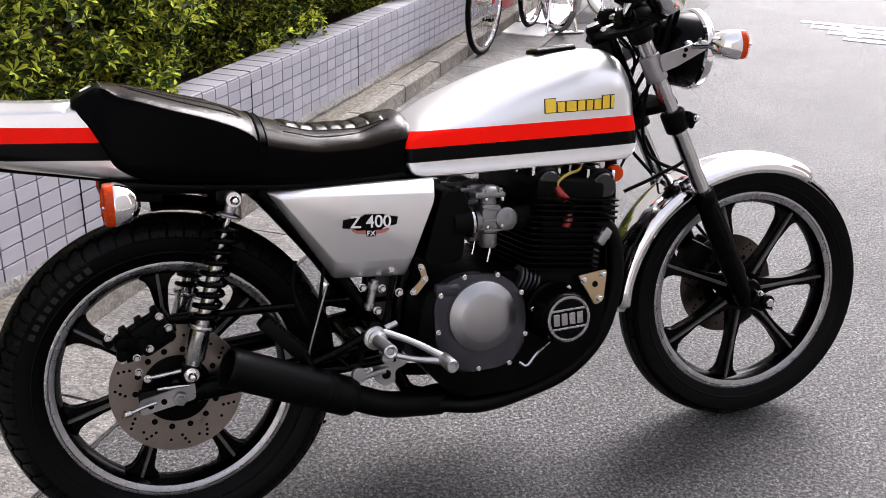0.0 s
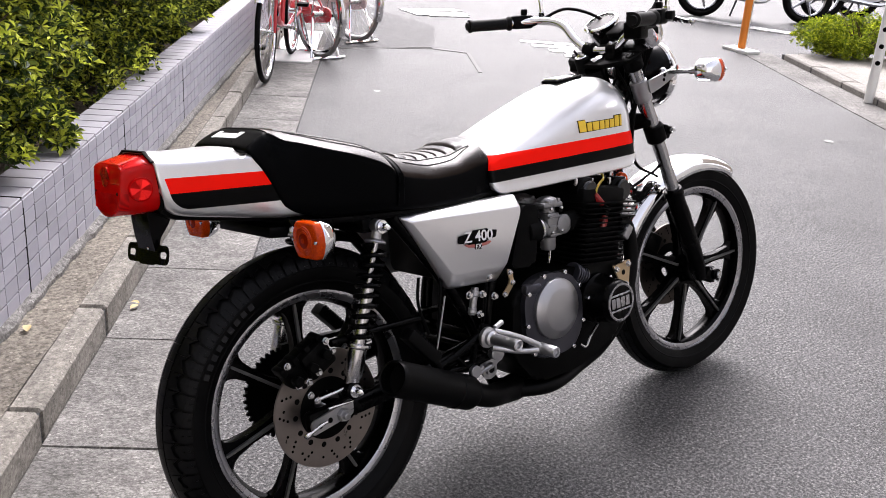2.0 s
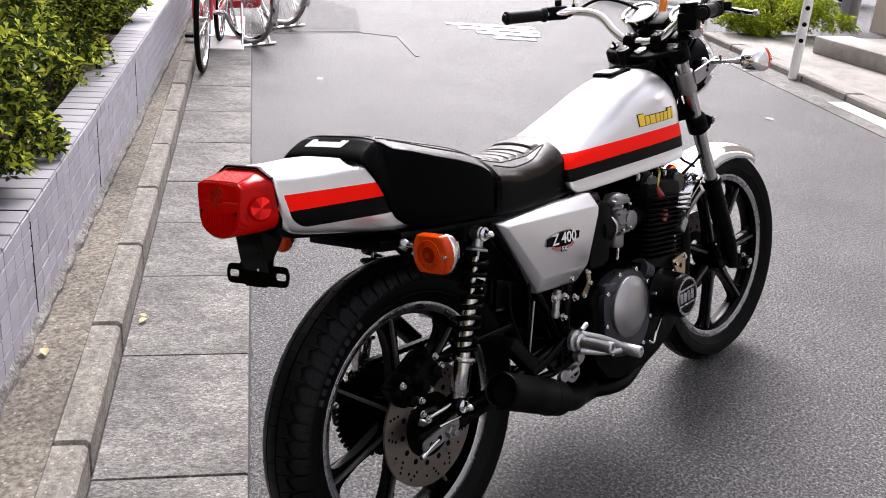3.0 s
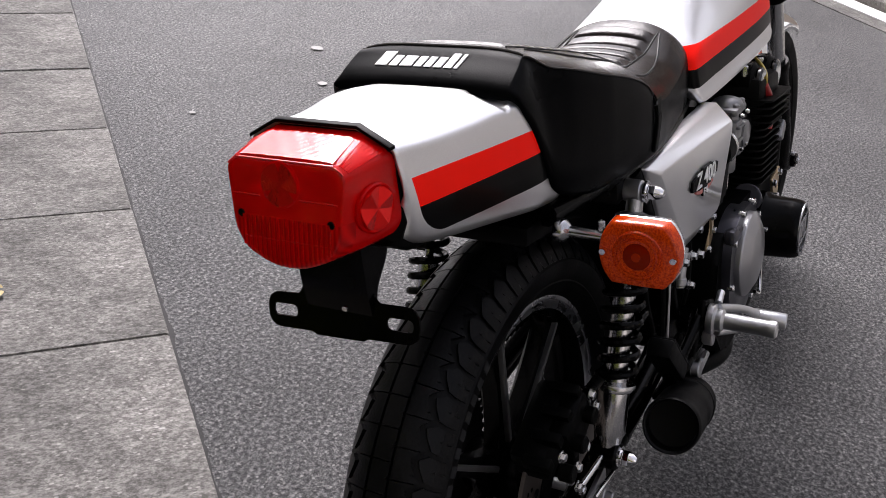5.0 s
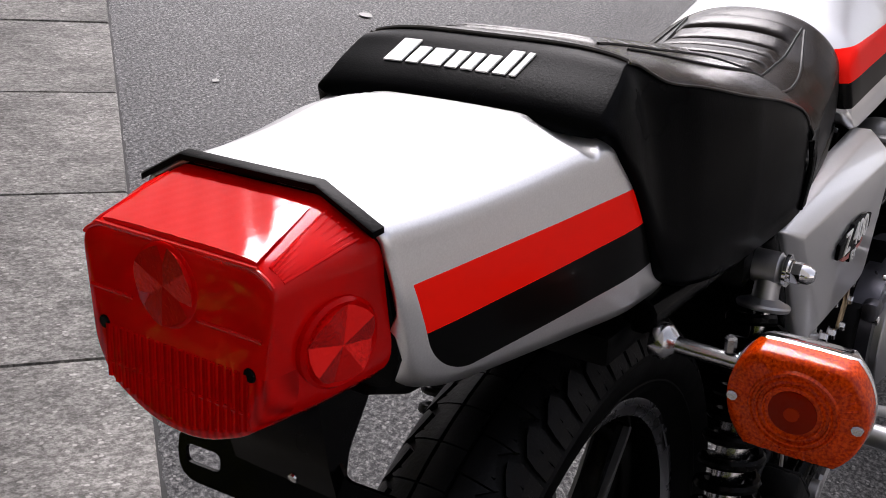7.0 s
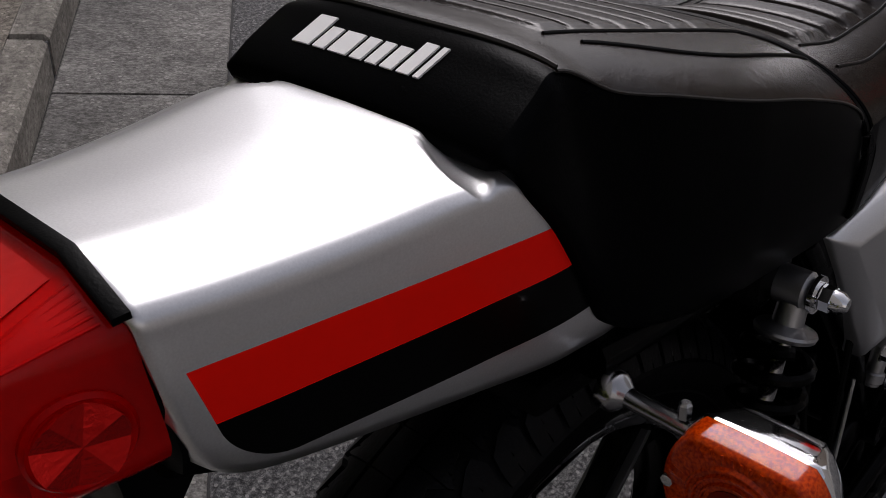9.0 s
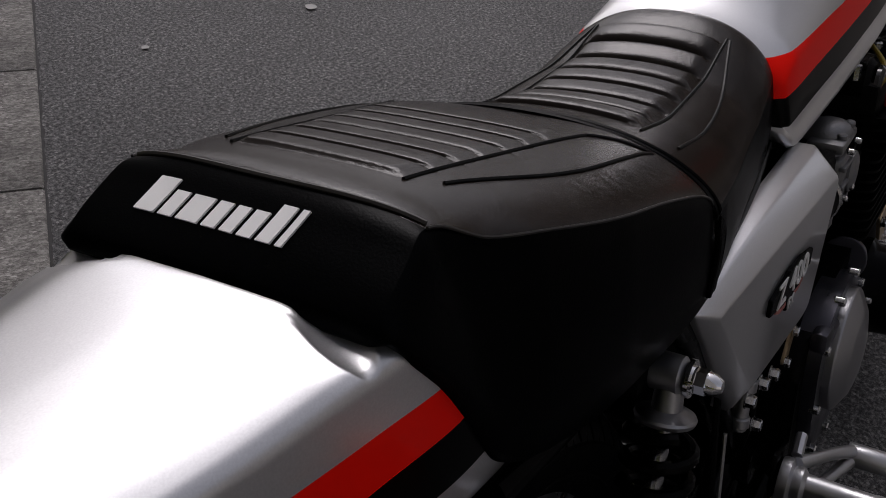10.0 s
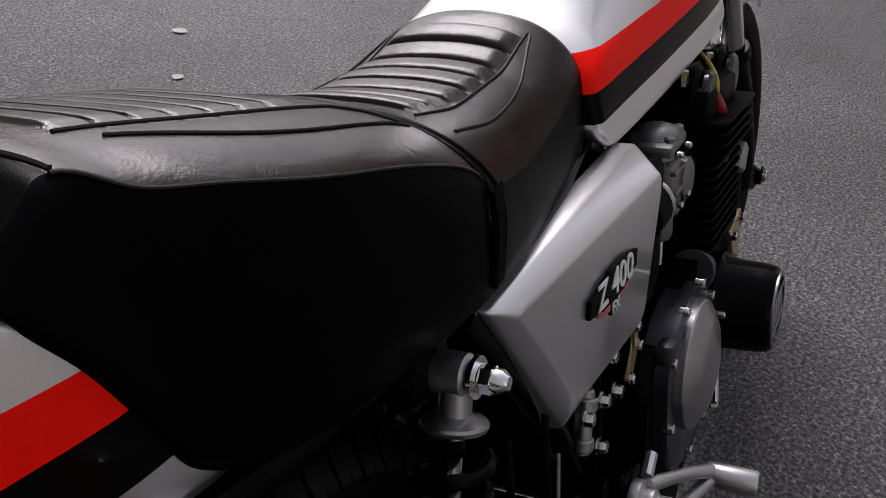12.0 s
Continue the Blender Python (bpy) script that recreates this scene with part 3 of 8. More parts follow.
rod(bm, (0, -0.150, 0.325), (0, -0.160, 0.325), 0.007)
rod(bm, (0, -0.160, 0.325), (0, 0.14, 0.325), 0.0075)
part("rear_axle", bm, "cast", bike)
for s in (-1,):
    bm = bmesh.new()
    prism(bm, rounded([(-0.075, 0.300), (0.03, 0.318), (0.03, 0.352), (-0.075, 0.330)], 0.008), -0.1385, -0.1330, 0.001, 1)
    adj = part("adjuster_plate", bm, "cast", bike, "stamped chain adjuster plate")
    bm = bmesh.new()
    for x, z in ((-0.055, 0.317), (-0.03, 0.322)):
        lathe(bm, [(0, -0.1392), (0.006, -0.1392), (0.006, -0.138)], (x, 0, z), (0, 1, 0), 10)
    part("plate_hole", bm, "rubber", adj)


# shock absorbers
def shock(side):
    y = side * 0.143
    top, low = Vector((0.132, y, 0.698)), Vector((0.024, y, 0.374))
    d = (low - top).normalized()
    at = lambda t: top + (low - top) * t
    s = new("shock_absorber")
    s.parent = bike
    tagged(s, "chrome rear shock absorber with exposed black coil spring")
    bm = bmesh.new()
    rod(bm, top + Vector((0, side * 0.010, 0)), top - Vector((0, side * 0.016, 0)), 0.0142, edge=0.003)
    lathe(bm, [(0, 0.010), (0.0105, 0.010), (0.011, 0.026), (0.0215, 0.030), (0.0225, 0.032), (0.0215, 0.035), (0, 0.035)], top, d, 28)
    part("top_mount", bm, "coveralloy", s, "cast alloy top eye with spring seat")
    bm = bmesh.new()
    lathe(bm, [(0.0065, 0.033), (0.0065, 0.122), (0.0145, 0.126), (0.0145, 0.250), (0, 0.250)], top, d, 20)
    part("damper_rod", bm, "forktube", s, "chrome damper body")
    bm = bmesh.new()
    side_v = d.orthogonal().normalized()
    up_v = d.cross(side_v)
    pts = [top + d * (0.040 + 0.203 * k / 144) + 0.0235 * (math.cos(k * 0.418) * side_v + math.sin(k * 0.418) * up_v) for k in range(145)]
    tube(bm, pts, 0.0052, 8, smooth=False)
    part("coil_spring", bm, "black", s, "black coil spring")
    bm = bmesh.new()
    lathe(bm, [(0, 0.246), (0.026, 0.246), (0.027, 0.250), (0.026, 0.254), (0.020, 0.257), (0.020, 0.312), (0.017, 0.317), (0.015, 0.330), (0, 0.330)], top, d, 28)
    part("lower_body", bm, "forktube", s, "chrome lower spring cup")
    bm = bmesh.new()
    rod(bm, low + Vector((0, side * 0.016, 0)), low - Vector((0, side * 0.02, 0)), 0.019, edge=0.003)
    part("lower_eye", bm, "black", s)
    o = Vector((0, side, 0))
    for p, q in ((top, 0.012), (low, 0.016)):
        bm = bmesh.new()
        lathe(bm, [(0, 0), (0.014, 0), (0.014, 0.003), (0.010, 0.003), (0.010, 0.0055), (0, 0.0055)], p + o * q, o, 18)
        lathe(bm, [(0.0095, 0.005), (0.0095, 0.013), (0.0085, 0.014)], p + o * q, o, 6)
        lathe(bm, [(0.0085, 0.013), (0.008, 0.019), (0.0045, 0.0235), (0, 0.0245)], p + o * q, o, 16)
        part("domed_nut", bm, "chrome", s, "chrome domed nut")


shock(-1)
shock(1)

# ---- frame ----
bm = bmesh.new()
for s in (-1, 1):
    tube(bm, [(0.60, s * 0.075, 0.715), (0.42, s * 0.105, 0.703), (0.20, s * 0.118, 0.712), (-0.06, s * 0.105, 0.735)], 0.0135, 12)
    tube(bm, [(0.185, s * 0.118, 0.705), (0.27, s * 0.118, 0.60), (0.345, s * 0.116, 0.50), (0.405, s * 0.112, 0.395), (0.42, s * 0.11, 0.34)], 0.0135, 12)
    tube(bm, [(0.53, s * 0.105, 0.69), (0.485, s * 0.112, 0.55), (0.45, s * 0.112, 0.42), (0.45, s * 0.105, 0.28), (0.53, s * 0.09, 0.225), (0.80, s * 0.085, 0.215), (0.925, s * 0.08, 0.275), (0.965, s * 0.07, 0.45), (0.995, s * 0.045, 0.70)], 0.0145, 12)
    tube(bm, [(0.55, s * 0.06, 0.72), (0.80, s * 0.05, 0.725), (1.0, s * 0.03, 0.80)], 0.0145, 12)
tube(bm, [(1.005, 0, 0.955), (1.095, 0, 0.755)], 0.029, 20)
box(bm, (0.985, 0, 0.775), (0.09, 0.012, 0.10), (0, 25, 0), 0.004)
box(bm, (0.127, 0, 0.70), (0.05, 0.26, 0.03), (0, 0, 0), 0.006)
part("frame", bm, "black", bike, "black painted steel cradle frame")
bm = bmesh.new()
box(bm, (0.415, 0, 0.61), (0.17, 0.20, 0.17), (0, 0, 0), 0.02)
box(bm, (0.26, 0, 0.692), (0.16, 0.16, 0.03), (0, 0, 0), 0.008)
part("battery_box", bm, "plastic", bike, "black battery box behind the side covers")
bm = bmesh.new()
ang = np.linspace(radians(67), radians(92), 12)
loft(bm, [[(0.358 * math.cos(a) * f, y, 0.325 + 0.358 * math.sin(a) * f) for f, y in ((0.985, -0.068), (1.0, -0.066), (1.03, -0.05), (1.045, 0), (1.03, 0.05), (1.0, 0.066), (0.985, 0.068), (1.02, 0.05), (1.035, 0), (1.02, -0.05))] for a in ang])
part("rear_mudguard", bm, "plastic", bike, "black plastic inner mudguard")
bm = bmesh.new()
prism(bm, [(-0.30, 0.792), (-0.27, 0.775), (-0.06, 0.735), (0.10, 0.715), (0.12, 0.745), (-0.28, 0.83)], -0.062, 0.062, 0.006)
box(bm, (-0.045, 0, 0.715), (0.11, 0.20, 0.022), (0, 8, 0), 0.004)
part("undertray", bm, "plastic", bike, "black undertray below the tail")

# ---- fuel tank ----
T_TOP = curve([0.488, 0.50, 0.539, 0.585, 0.664, 0.772, 0.854, 0.92, 0.975, 1.006, 1.024, 1.034], [0.79, 0.812, 0.838, 0.860, 0.890, 0.921, 0.935, 0.940, 0.937, 0.925, 0.900, 0.862])
T_W = curve([0.488, 0.4905, 0.496, 0.515, 0.56, 0.70, 0.86, 0.95, 0.99, 1.012, 1.026, 1.034], [0.114, 0.1205, 0.1240, 0.1252, 0.1265, 0.131, 0.133, 0.1305, 0.1275, 0.119, 0.098, 0.070])
T_LOW = curve([0.488, 0.493, 0.503, 0.530, 0.60, 0.95, 0.99, 1.012, 1.026, 1.034], [0.724, 0.713, 0.705, 0.7005, 0.699, 0.699, 0.701, 0.716, 0.752, 0.79])


def tank_section(x):
    """Half outline from the bottom to the top: flat lower sides, full shoulders."""
    w, zt, zb = T_W(x), T_TOP(x), T_LOW(x)
    front = max(0.0, min(1.0, (x - 0.66) / 0.25))
    zm = min(0.783 + 0.017 * front, zb + 0.62 * (zt - zb))
    pts = [(0.0, zb + 0.010), (w * 0.55, zb + 0.008), (w - 0.012, zb + 0.004), (w - 0.004, zb), (w + 0.001, zb + 0.003), (w + 0.0015, zb + 0.010), (w - 0.001, zb + 0.014)]
    for k in range(1, 6):
        f = k / 5
        pts.append((w - 0.001 - 0.010 * f**1.5, zb + 0.014 + (zm - zb - 0.014) * f))
    ws = w - 0.011
    for a in np.linspace(0, math.pi / 2, 14)[1:]:
        e = 1.30 - 0.42 * front
        pts.append((ws * max(math.cos(a), 0) ** e, zm + (zt - zm) * math.sin(a) ** (e * 1.02)))
    return pts


xs = sorted({*np.linspace(0.488, 0.54, 9), *np.linspace(0.54, 0.94, 18), *np.linspace(0.94, 1.034, 18)})
bm = bmesh.new()
rings = []
for x in xs:
    h = tank_section(x)
    rings.append([(x, -y, z) for y, z in h] + [(x, y, z) for y, z in h[-2:0:-1]])
loft(bm, rings)
tank = part("fuel_tank", bm, M["tank"], bike, "silver fuel tank with a red and a black side stripe", sharp=50)
bm = bmesh.new()
box(bm, (0.872, 0, 0.938), (0.098, 0.056, 0.010), (0, -4, 0), 0.004, 3)
cap = part("filler_cap", bm, "black", tank, "flush filler cap with chrome lid")
bm = bmesh.new()
box(bm, (0.874, 0, 0.9440), (0.090, 0.048, 0.005), (0, -4, 0), 0.002, 2)
part("cap_lid", bm, "chrome", cap)


def tank_side(x, z):
    """Distance of the tank's skin from the middle plane at that place."""
    h = tank_section(x)
    zs, ys = [p[1] for p in h[6:]], [p[0] for p in h[6:]]
    return float(np.interp(z, zs, ys))


# brand emblem, a plain row of gold blocks on black
widths = [0.0235, 0.0165, 0.0225, 0.0165, 0.0145, 0.0165, 0.0165, 0.0075]
for side in (-1, 1):
    x = 0.796
    for w, tall in zip(widths, (1, 0.75, 0.75, 0.75, 0.75, 0.75, 1, 1)):
        low, top = 0.8115, 0.8115 + 0.0275 * tall
        for edge, depth, name, mat in ((0.0014, 0.0022, "emblem_edge", "black"), (0.0, 0.0038, "emblem_block", "emblem")):
            bm = bmesh.new()
            cols = [[(xx + (z - low) * 0.12, side * (tank_side(xx, z) + lift), z) for z, lift in ((low - edge, 0.0003), (low - edge, depth), (top + edge, depth), (top + edge, 0.0003))] for xx in np.linspace(x - edge, x + w + edge, 3)]
            loft(bm, cols)
            block = part(name, bm, mat, tank if mat == "black" else block, "gold emblem block" if mat == "emblem" else "dark outline of the emblem")
        x += w + 0.0042

# ---- tail cover ----
TAIL_W = curve([-0.306, -0.25, -0.15, -0.085, -0.05, 0.03], [0.078, 0.088, 0.105, 0.113, 0.113, 0.104])
TAIL_TOP = curve([-0.306, -0.26, -0.20, -0.13, -0.105, -0.080, -0.050, 0.03], [0.9035, 0.8975, 0.893, 0.891, 0.889, 0.860, 0.822, 0.80])
TAIL_LOW = curve([-0.306, -0.302, -0.295, -0.28, -0.262, -0.169, -0.074, -0.035, 0.03], [0.83, 0.808, 0.797, 0.787, 0.782, 0.765, 0.748, 0.7425, 0.74])


def tail_section(x):
    w, zt, zb = TAIL_W(x), TAIL_TOP(x), TAIL_LOW(x)
    f = (x + 0.306) / 0.306
    q = min(1, max(0, f * 2.2))
    shoulder = zt - 0.0135 + 0.003 * q
    flat = 0.043 + 0.022 * q
    half = [(0, zt + 0.0012), (flat * 0.5, zt + 0.0008), (flat, zt - 0.0003), ((flat + w) / 2 - 0.004, zt - 0.0040 - 0.002 * (1 - q)), (w - 0.0110, shoulder + 0.0020), (w - 0.0050, shoulder - 0.0015), (w - 0.0012, shoulder - 0.0065), (w, shoulder - 0.016)]
    half = [(p.x, p.y) for p in spline([(y, z, 0) for y, z in half], 6)]
    zs = shoulder - 0.016
    for k in range(1, 6):
        q = k / 5
        half.append((w + 0.003 * math.sin(math.pi * q * 0.8), zs + (zb + 0.014 - zs) * q))
    half += [(w - 0.004, zb + 0.004), (w - 0.014, zb), (w - 0.022, zb + 0.003), (w - 0.020, zb + 0.012)]
    return half


bm = bmesh.new()
outer, rows = [], []
for x in sorted({*np.linspace(-0.306, -0.262, 8), *np.linspace(-0.262, -0.17, 9), *np.linspace(-0.17, -0.11, 50), *np.linspace(-0.11, -0.05, 14), *np.linspace(-0.05, 0.02, 6)}):
    h = tail_section(x)
    row = []
    for y, z in [(-y, z) for y, z in h[::-1]] + h[1:]:
        dz = 0.0
        # hollow scoops in the upper corners beside the seat
        mid_x = -0.1345 - 0.24 * (abs(y) - 0.08)
        for reach, half_y, depth, power in ((0.0125, 0.026, 0.0052, 0.8), (0.027, 0.036, 0.0016, 1.6)):
            q = ((x - mid_x) / reach) ** 2 + ((abs(y) - 0.080) / half_y) ** 2
            if q < 1 and z > 0.862:
                dz -= depth * (1 - q) ** power
        slant = 0.010 * max(0.0, min(1.0, (0.90 - z) / 0.12)) * max(0.0, 1 - (x + 0.306) / 0.05)
        row.append((x + slant, y, z + dz))
    rows.append(row)
loft(bm, rows, closed=False)
tail = part("tail_cover", bm, M["tail"], bike, "silver tail cover with red and black stripe", sharp=50)
sol = tail.modifiers.new("thickness", "SOLIDIFY")
sol.thickness, sol.offset = 0.003, -1

# black rim between tail and lamp, peaked above like a small visor
HEX = [(0.043, 0.9045), (0.0745, 0.8900), (0.0780, 0.866), (0.0790, 0.815), (0.071, 0.797), (0.05, 0.789)]
ring = [(-y, z) for y, z in HEX] + [(y, z) for y, z in HEX[::-1]]
bm = bmesh.new()
loft(bm, [[(x + max(0.0, (0.90 - z)) * 0.085, y * s, 0.85 + (z - 0.85) * s) for y, z in ring] for x, s in ((-0.300, 0.94), (-0.3015, 0.965), (-0.3050, 0.965), (-0.3065, 0.94))])
part("lamp_rim", bm, "plastic", bike, "black rim round the tail lamp")
bm = bmesh.new()
top = [(-0.0760, 0.8895), (-0.044, 0.9062), (0.044, 0.9062), (0.0760, 0.8895)]
loft(bm, [[(x, y * f, z + dz) for y, z in top] + [(x, y * f, z + dz - 0.003) for y, z in top[::-1]] for x, f, dz in ((-0.3025, 1.0, 0.0005), (-0.3085, 1.0, 0.0008), (-0.3100, 0.99, 0.0002))])
part("lamp_visor", bm, "plastic", bike, "black visor over the tail lamp")

# ---- tail lamp ----
lamp = new("tail_lamp")
lamp.parent = bike
tagged(lamp, "large red moulded tail lamp with side reflectors")


def lamp_ring(x, wt, wb, z0, z1, lean, cut):
    """One section of the lens: chamfered above, narrowing below to a blunt keel."""
    half = [(wt - cut, z1), (wt, z1 - cut * 0.55), (wb, z0 + 0.030), (wb * 0.80, z0 + 0.0125), (wb * 0.28, z0)]
    out = rounded([(-y, z) for y, z in half[:1]] + half + [(-y, z) for y, z in half[:0:-1]], [0.006, 0.006, 0.010, 0.018, 0.020, 0.020, 0.020, 0.020, 0.018, 0.010], 6)
    return [(x - lean * (0.885 - z), y, z) for y, z in out]


bm = bmesh.new()
loft(bm, [lamp_ring(-0.304, 0.0745, 0.0745, 0.7890, 0.9005, -0.085, 0.030), lamp_ring(-0.316, 0.0728, 0.0715, 0.7895, 0.8975, -0.03, 0.025), lamp_ring(-0.332, 0.0690, 0.0660, 0.7905, 0.8935, 0.05, 0.018), lamp_ring(-0.350, 0.0645, 0.0595, 0.7925, 0.8890, 0.12, 0.013),
          lamp_ring(-0.3570, 0.0628, 0.0570, 0.7935, 0.8872, 0.15, 0.012), lamp_ring(-0.3590, 0.0618, 0.0560, 0.7945, 0.8862, 0.15, 0.012), lamp_ring(-0.3600, 0.0600, 0.0542, 0.7960, 0.8845, 0.15, 0.012), lamp_ring(-0.3602, 0.0540, 0.0490, 0.8000, 0.8790, 0.15, 0.011)])
lens_ob = part("lens", bm, "redlens", lamp, "glossy red lens", sharp=60)
bm = bmesh.new()
edge = [p for p in lamp_ring(-0.3588, 0.0622, 0.0565, 0.7945, 0.8868, 0.15, 0.012) if p[2] > 0.8790]
tube(bm, sorted(edge, key=lambda p: p[1]), 0.0011, 8)
part("lens_edge", bm, "redgloss", lens_ob, "upper edge bead added to catch a highlight")
bm = bmesh.new()
roof = lambda x, q: 0.8990 + (x + 0.310) * 0.225 - abs(q) ** 6 * 0.0014 + 0.00022 * math.sin(q * 23 + x * 140) * math.sin(x * 420 + q * 9)
loft(bm, [[(x, q * (0.0445 + (-0.310 - x) * 0.10), roof(x, q) + 0.0016) for q in np.linspace(-1, 1, 37)] + [(x, q * 0.045, roof(x, q) - 0.004) for q in (0.95, -0.95)] for x in np.linspace(-0.316, -0.3565, 16)])
part("top_panel", bm, "redgloss", lens_ob, "wavy glossy panel added to carry reflections on the lens top", sharp=50)
for s in (-1, 1):
    # fine steps moulded along the upper corner
    for k in range(6):
        bm = bmesh.new()
        t = 0.15 + 0.14 * k
        a, b = Vector((-0.312, s * (0.0470 + 0.026 * t), 0.8981 - 0.0135 * t)), Vector((-0.3545, s * (0.0531 + 0.0100 * t), 0.8876 - 0.0075 * t))
        tube(bm, [a, b], 0.0008, 6)
        part("corner_flute", bm, "redlens", lens_ob)
bm = bmesh.new()
loft(bm, [lamp_ring(-0.3085, 0.067, 0.060, 0.796, 0.886, 0.0, 0.02), lamp_ring(-0.3110, 0.067, 0.060, 0.796, 0.886, 0.0, 0.02)])
box(bm, (-0.325, 0.0, 0.850), (0.030, 0.110, 0.003), (0, 0, 0), 0)
lathe(bm, [(0.004, 0.0), (0.020, 0.018), (0.021, 0.018), (0.005, -0.001)], (-0.314, 0.004, 0.867), (-1, 0, 0), 24)
lathe(bm, [(0.006, 0.0), (0.030, 0.022), (0.031, 0.022), (0.007, -0.001)], (-0.314, 0.0, 0.824), (-1, 0, 0), 24)
part("lamp_reflector", bm, "reflector", lamp, "pale reflector inside the lamp")
face = lambda y, z, d=0.0: (-0.3601 - 0.15 * (0.885 - z) - d, y, z)
bm = bmesh.new()
for k in range(19):
    y = -0.0450 + 0.0050 * k
    z0 = 0.801 + 0.012 * (abs(y) / 0.05) ** 2
    tube(bm, [face(y, z0, -0.0004), face(y, 0.838, -0.0004)], 0.0019, 6)
part("lens_rib", bm, "redlens", lens_ob, "fine vertical ribs of the lens", kind="stuff")
for z, a, b in ((0.8555, -0.055, -0.016), (0.8555, 0.026, 0.056), (0.8185, -0.047, 0.047)):
    bm = bmesh.new()
    tube(bm, [face(a, z, 0), face(b, z, 0)], 0.0011, 6)
    part("lens_seam", bm, "redfacet", lens_ob)
bm = bmesh.new()
lathe(bm, [(0.0, 0.0010), (0.0195, 0.0009), (0.0205, 0.0002), (0.0205, -0.002)], face(0.004, 0.8670), (-1, 0, 0.15), 32)
rear_ref = part("rear_reflector", bm, "redfacet", lens_ob, "round moulded reflector")


def facets(centre, u, v, normal, r, count, parent, rise):
    """Wedge facets of a moulded reflector, tilted by turns."""
    c, u, v, normal = Vector(centre), Vector(u), Vector(v), Vector(normal)
    for k in range(count):
        a0, a1 = 0.5 + 2 * math.pi * k / count, 0.5 + 2 * math.pi * (k + 1) / count
        lift = (0.0004, rise) if k % 2 else (rise, 0.0004)
        bm = bmesh.new()
        rim = [c + (u * math.cos(a) + v * math.sin(a)) * r for a in np.linspace(a0, a1, 6)]
        high = [bm.verts.new(p + normal * (lift[0] + (lift[1] - lift[0]) * q / 5)) for q, p in enumerate(rim)]
        low = [bm.verts.new(p - normal * 0.002) for p in rim]
        mid, foot = bm.verts.new(c + normal * rise * 0.5), bm.verts.new(c - normal * 0.002)
        for q in range(5):
            bm.faces.new((mid, high[q], high[q + 1]))
            bm.faces.new((high[q], low[q], low[q + 1], high[q + 1]))
        bm.faces.new((mid, foot, low[0], high[0]))
        bm.faces.new((mid, high[-1], low[-1], foot))
        part("facet", bm, "redprism" if count < 10 else "redfacet", parent, smooth=False)


facets(face(0.004, 0.8670), (0, 1, 0), (0.15, 0, 1), (-1, 0, 0.15), 0.0185, 6, rear_ref, 0.0034)
for s in (-1, 1):
    bm = bmesh.new()
    lathe(bm, [(0.0, 0.0018), (0.0190, 0.0015), (0.0208, 0.0026), (0.0225, 0.0006), (0.0225, -0.006)], (-0.3315, s * 0.0690, 0.843), (-0.20, s, -0.03), 32)
    side_ref = part("side_reflector", bm, "redfacet", lens_ob, "round red side reflector")
    bm = bmesh.new()
    rod(bm, face(s * 0.0475, 0.838, -0.001), face(s * 0.0475, 0.838, 0.0010), 0.0036)
    part("lens_screw", bm, "black", lens_ob)
    facets((-0.3320, s * 0.0702, 0.843), (0.98, s * 0.2, 0), (0, 0.03 * s, 1), (-0.20, s, -0.03), 0.0188, 8, side_ref, 0.0044)

# number-plate bracket: a pressed plate with round ends and two slots, on a bent web
bm = bmesh.new()
prism(bm, rounded([(-0.312, 0.80), (-0.262, 0.79), (-0.270, 0.768), (-0.292, 0.742), (-0.298, 0.712), (-0.3035, 0.712), (-0.3090, 0.745)], 0.007), -0.034, 0.041, 0.002, 1)
stay = part("plate_bracket", bm, "black", bike, "black steel number-plate bracket without a plate")
m = pose(-0.306, 0.002, 0.712, -3, 12, 0)
outline = rounded([(-0.087, -0.018), (-0.030, -0.018), (-0.026, -0.021), (0.030, -0.021), (0.034, -0.018), (0.087, -0.018), (0.087, 0.018), (0.048, 0.018), (0.042, 0.030), (-0.036, 0.030), (-0.042, 0.018), (-0.087, 0.018)],
                  [0.0175, 0.004, 0.004, 0.004, 0.004, 0.0175, 0.0175, 0.005, 0.004, 0.004, 0.005, 0.0175])
slots = [rounded([(c - 0.0145, -0.0062), (c + 0.0145, -0.0062), (c + 0.0145, 0.0062), (c - 0.0145, 0.0062)], 0.006) for c in (-0.066, 0.066)]
bm = bmesh.new()
edges = []
for loop in (outline, *slots):
    vs = [bm.verts.new(m @ Vector((0, y, z))) for y, z in loop]
    edges += [bm.edges.new((vs[k], vs[(k + 1) % len(vs)])) for k in range(len(vs))]
bmesh.ops.triangle_fill(bm, use_beauty=True, edges=edges)
grown = bmesh.ops.extrude_face_region(bm, geom=bm.faces[:])
bmesh.ops.translate(bm, verts=[v for v in grown["geom"] if isinstance(v, bmesh.types.BMVert)], vec=m.to_3x3() @ Vector((0.0026, 0, 0)))
bmesh.ops.recalc_face_normals(bm, faces=bm.faces[:])
part("slotted_plate", bm, "black", stay, "black plate with round ends and two slots")
bm = bmesh.new()
lathe(bm, [(0, 0), (0.0035, 0), (0.003, 0.002), (0, 0.0025)], m @ Vector((-0.0005, -0.006, 0.010)), (-1, 0, -0.2), 10)
part("bracket_rivet", bm, "steel", stay)

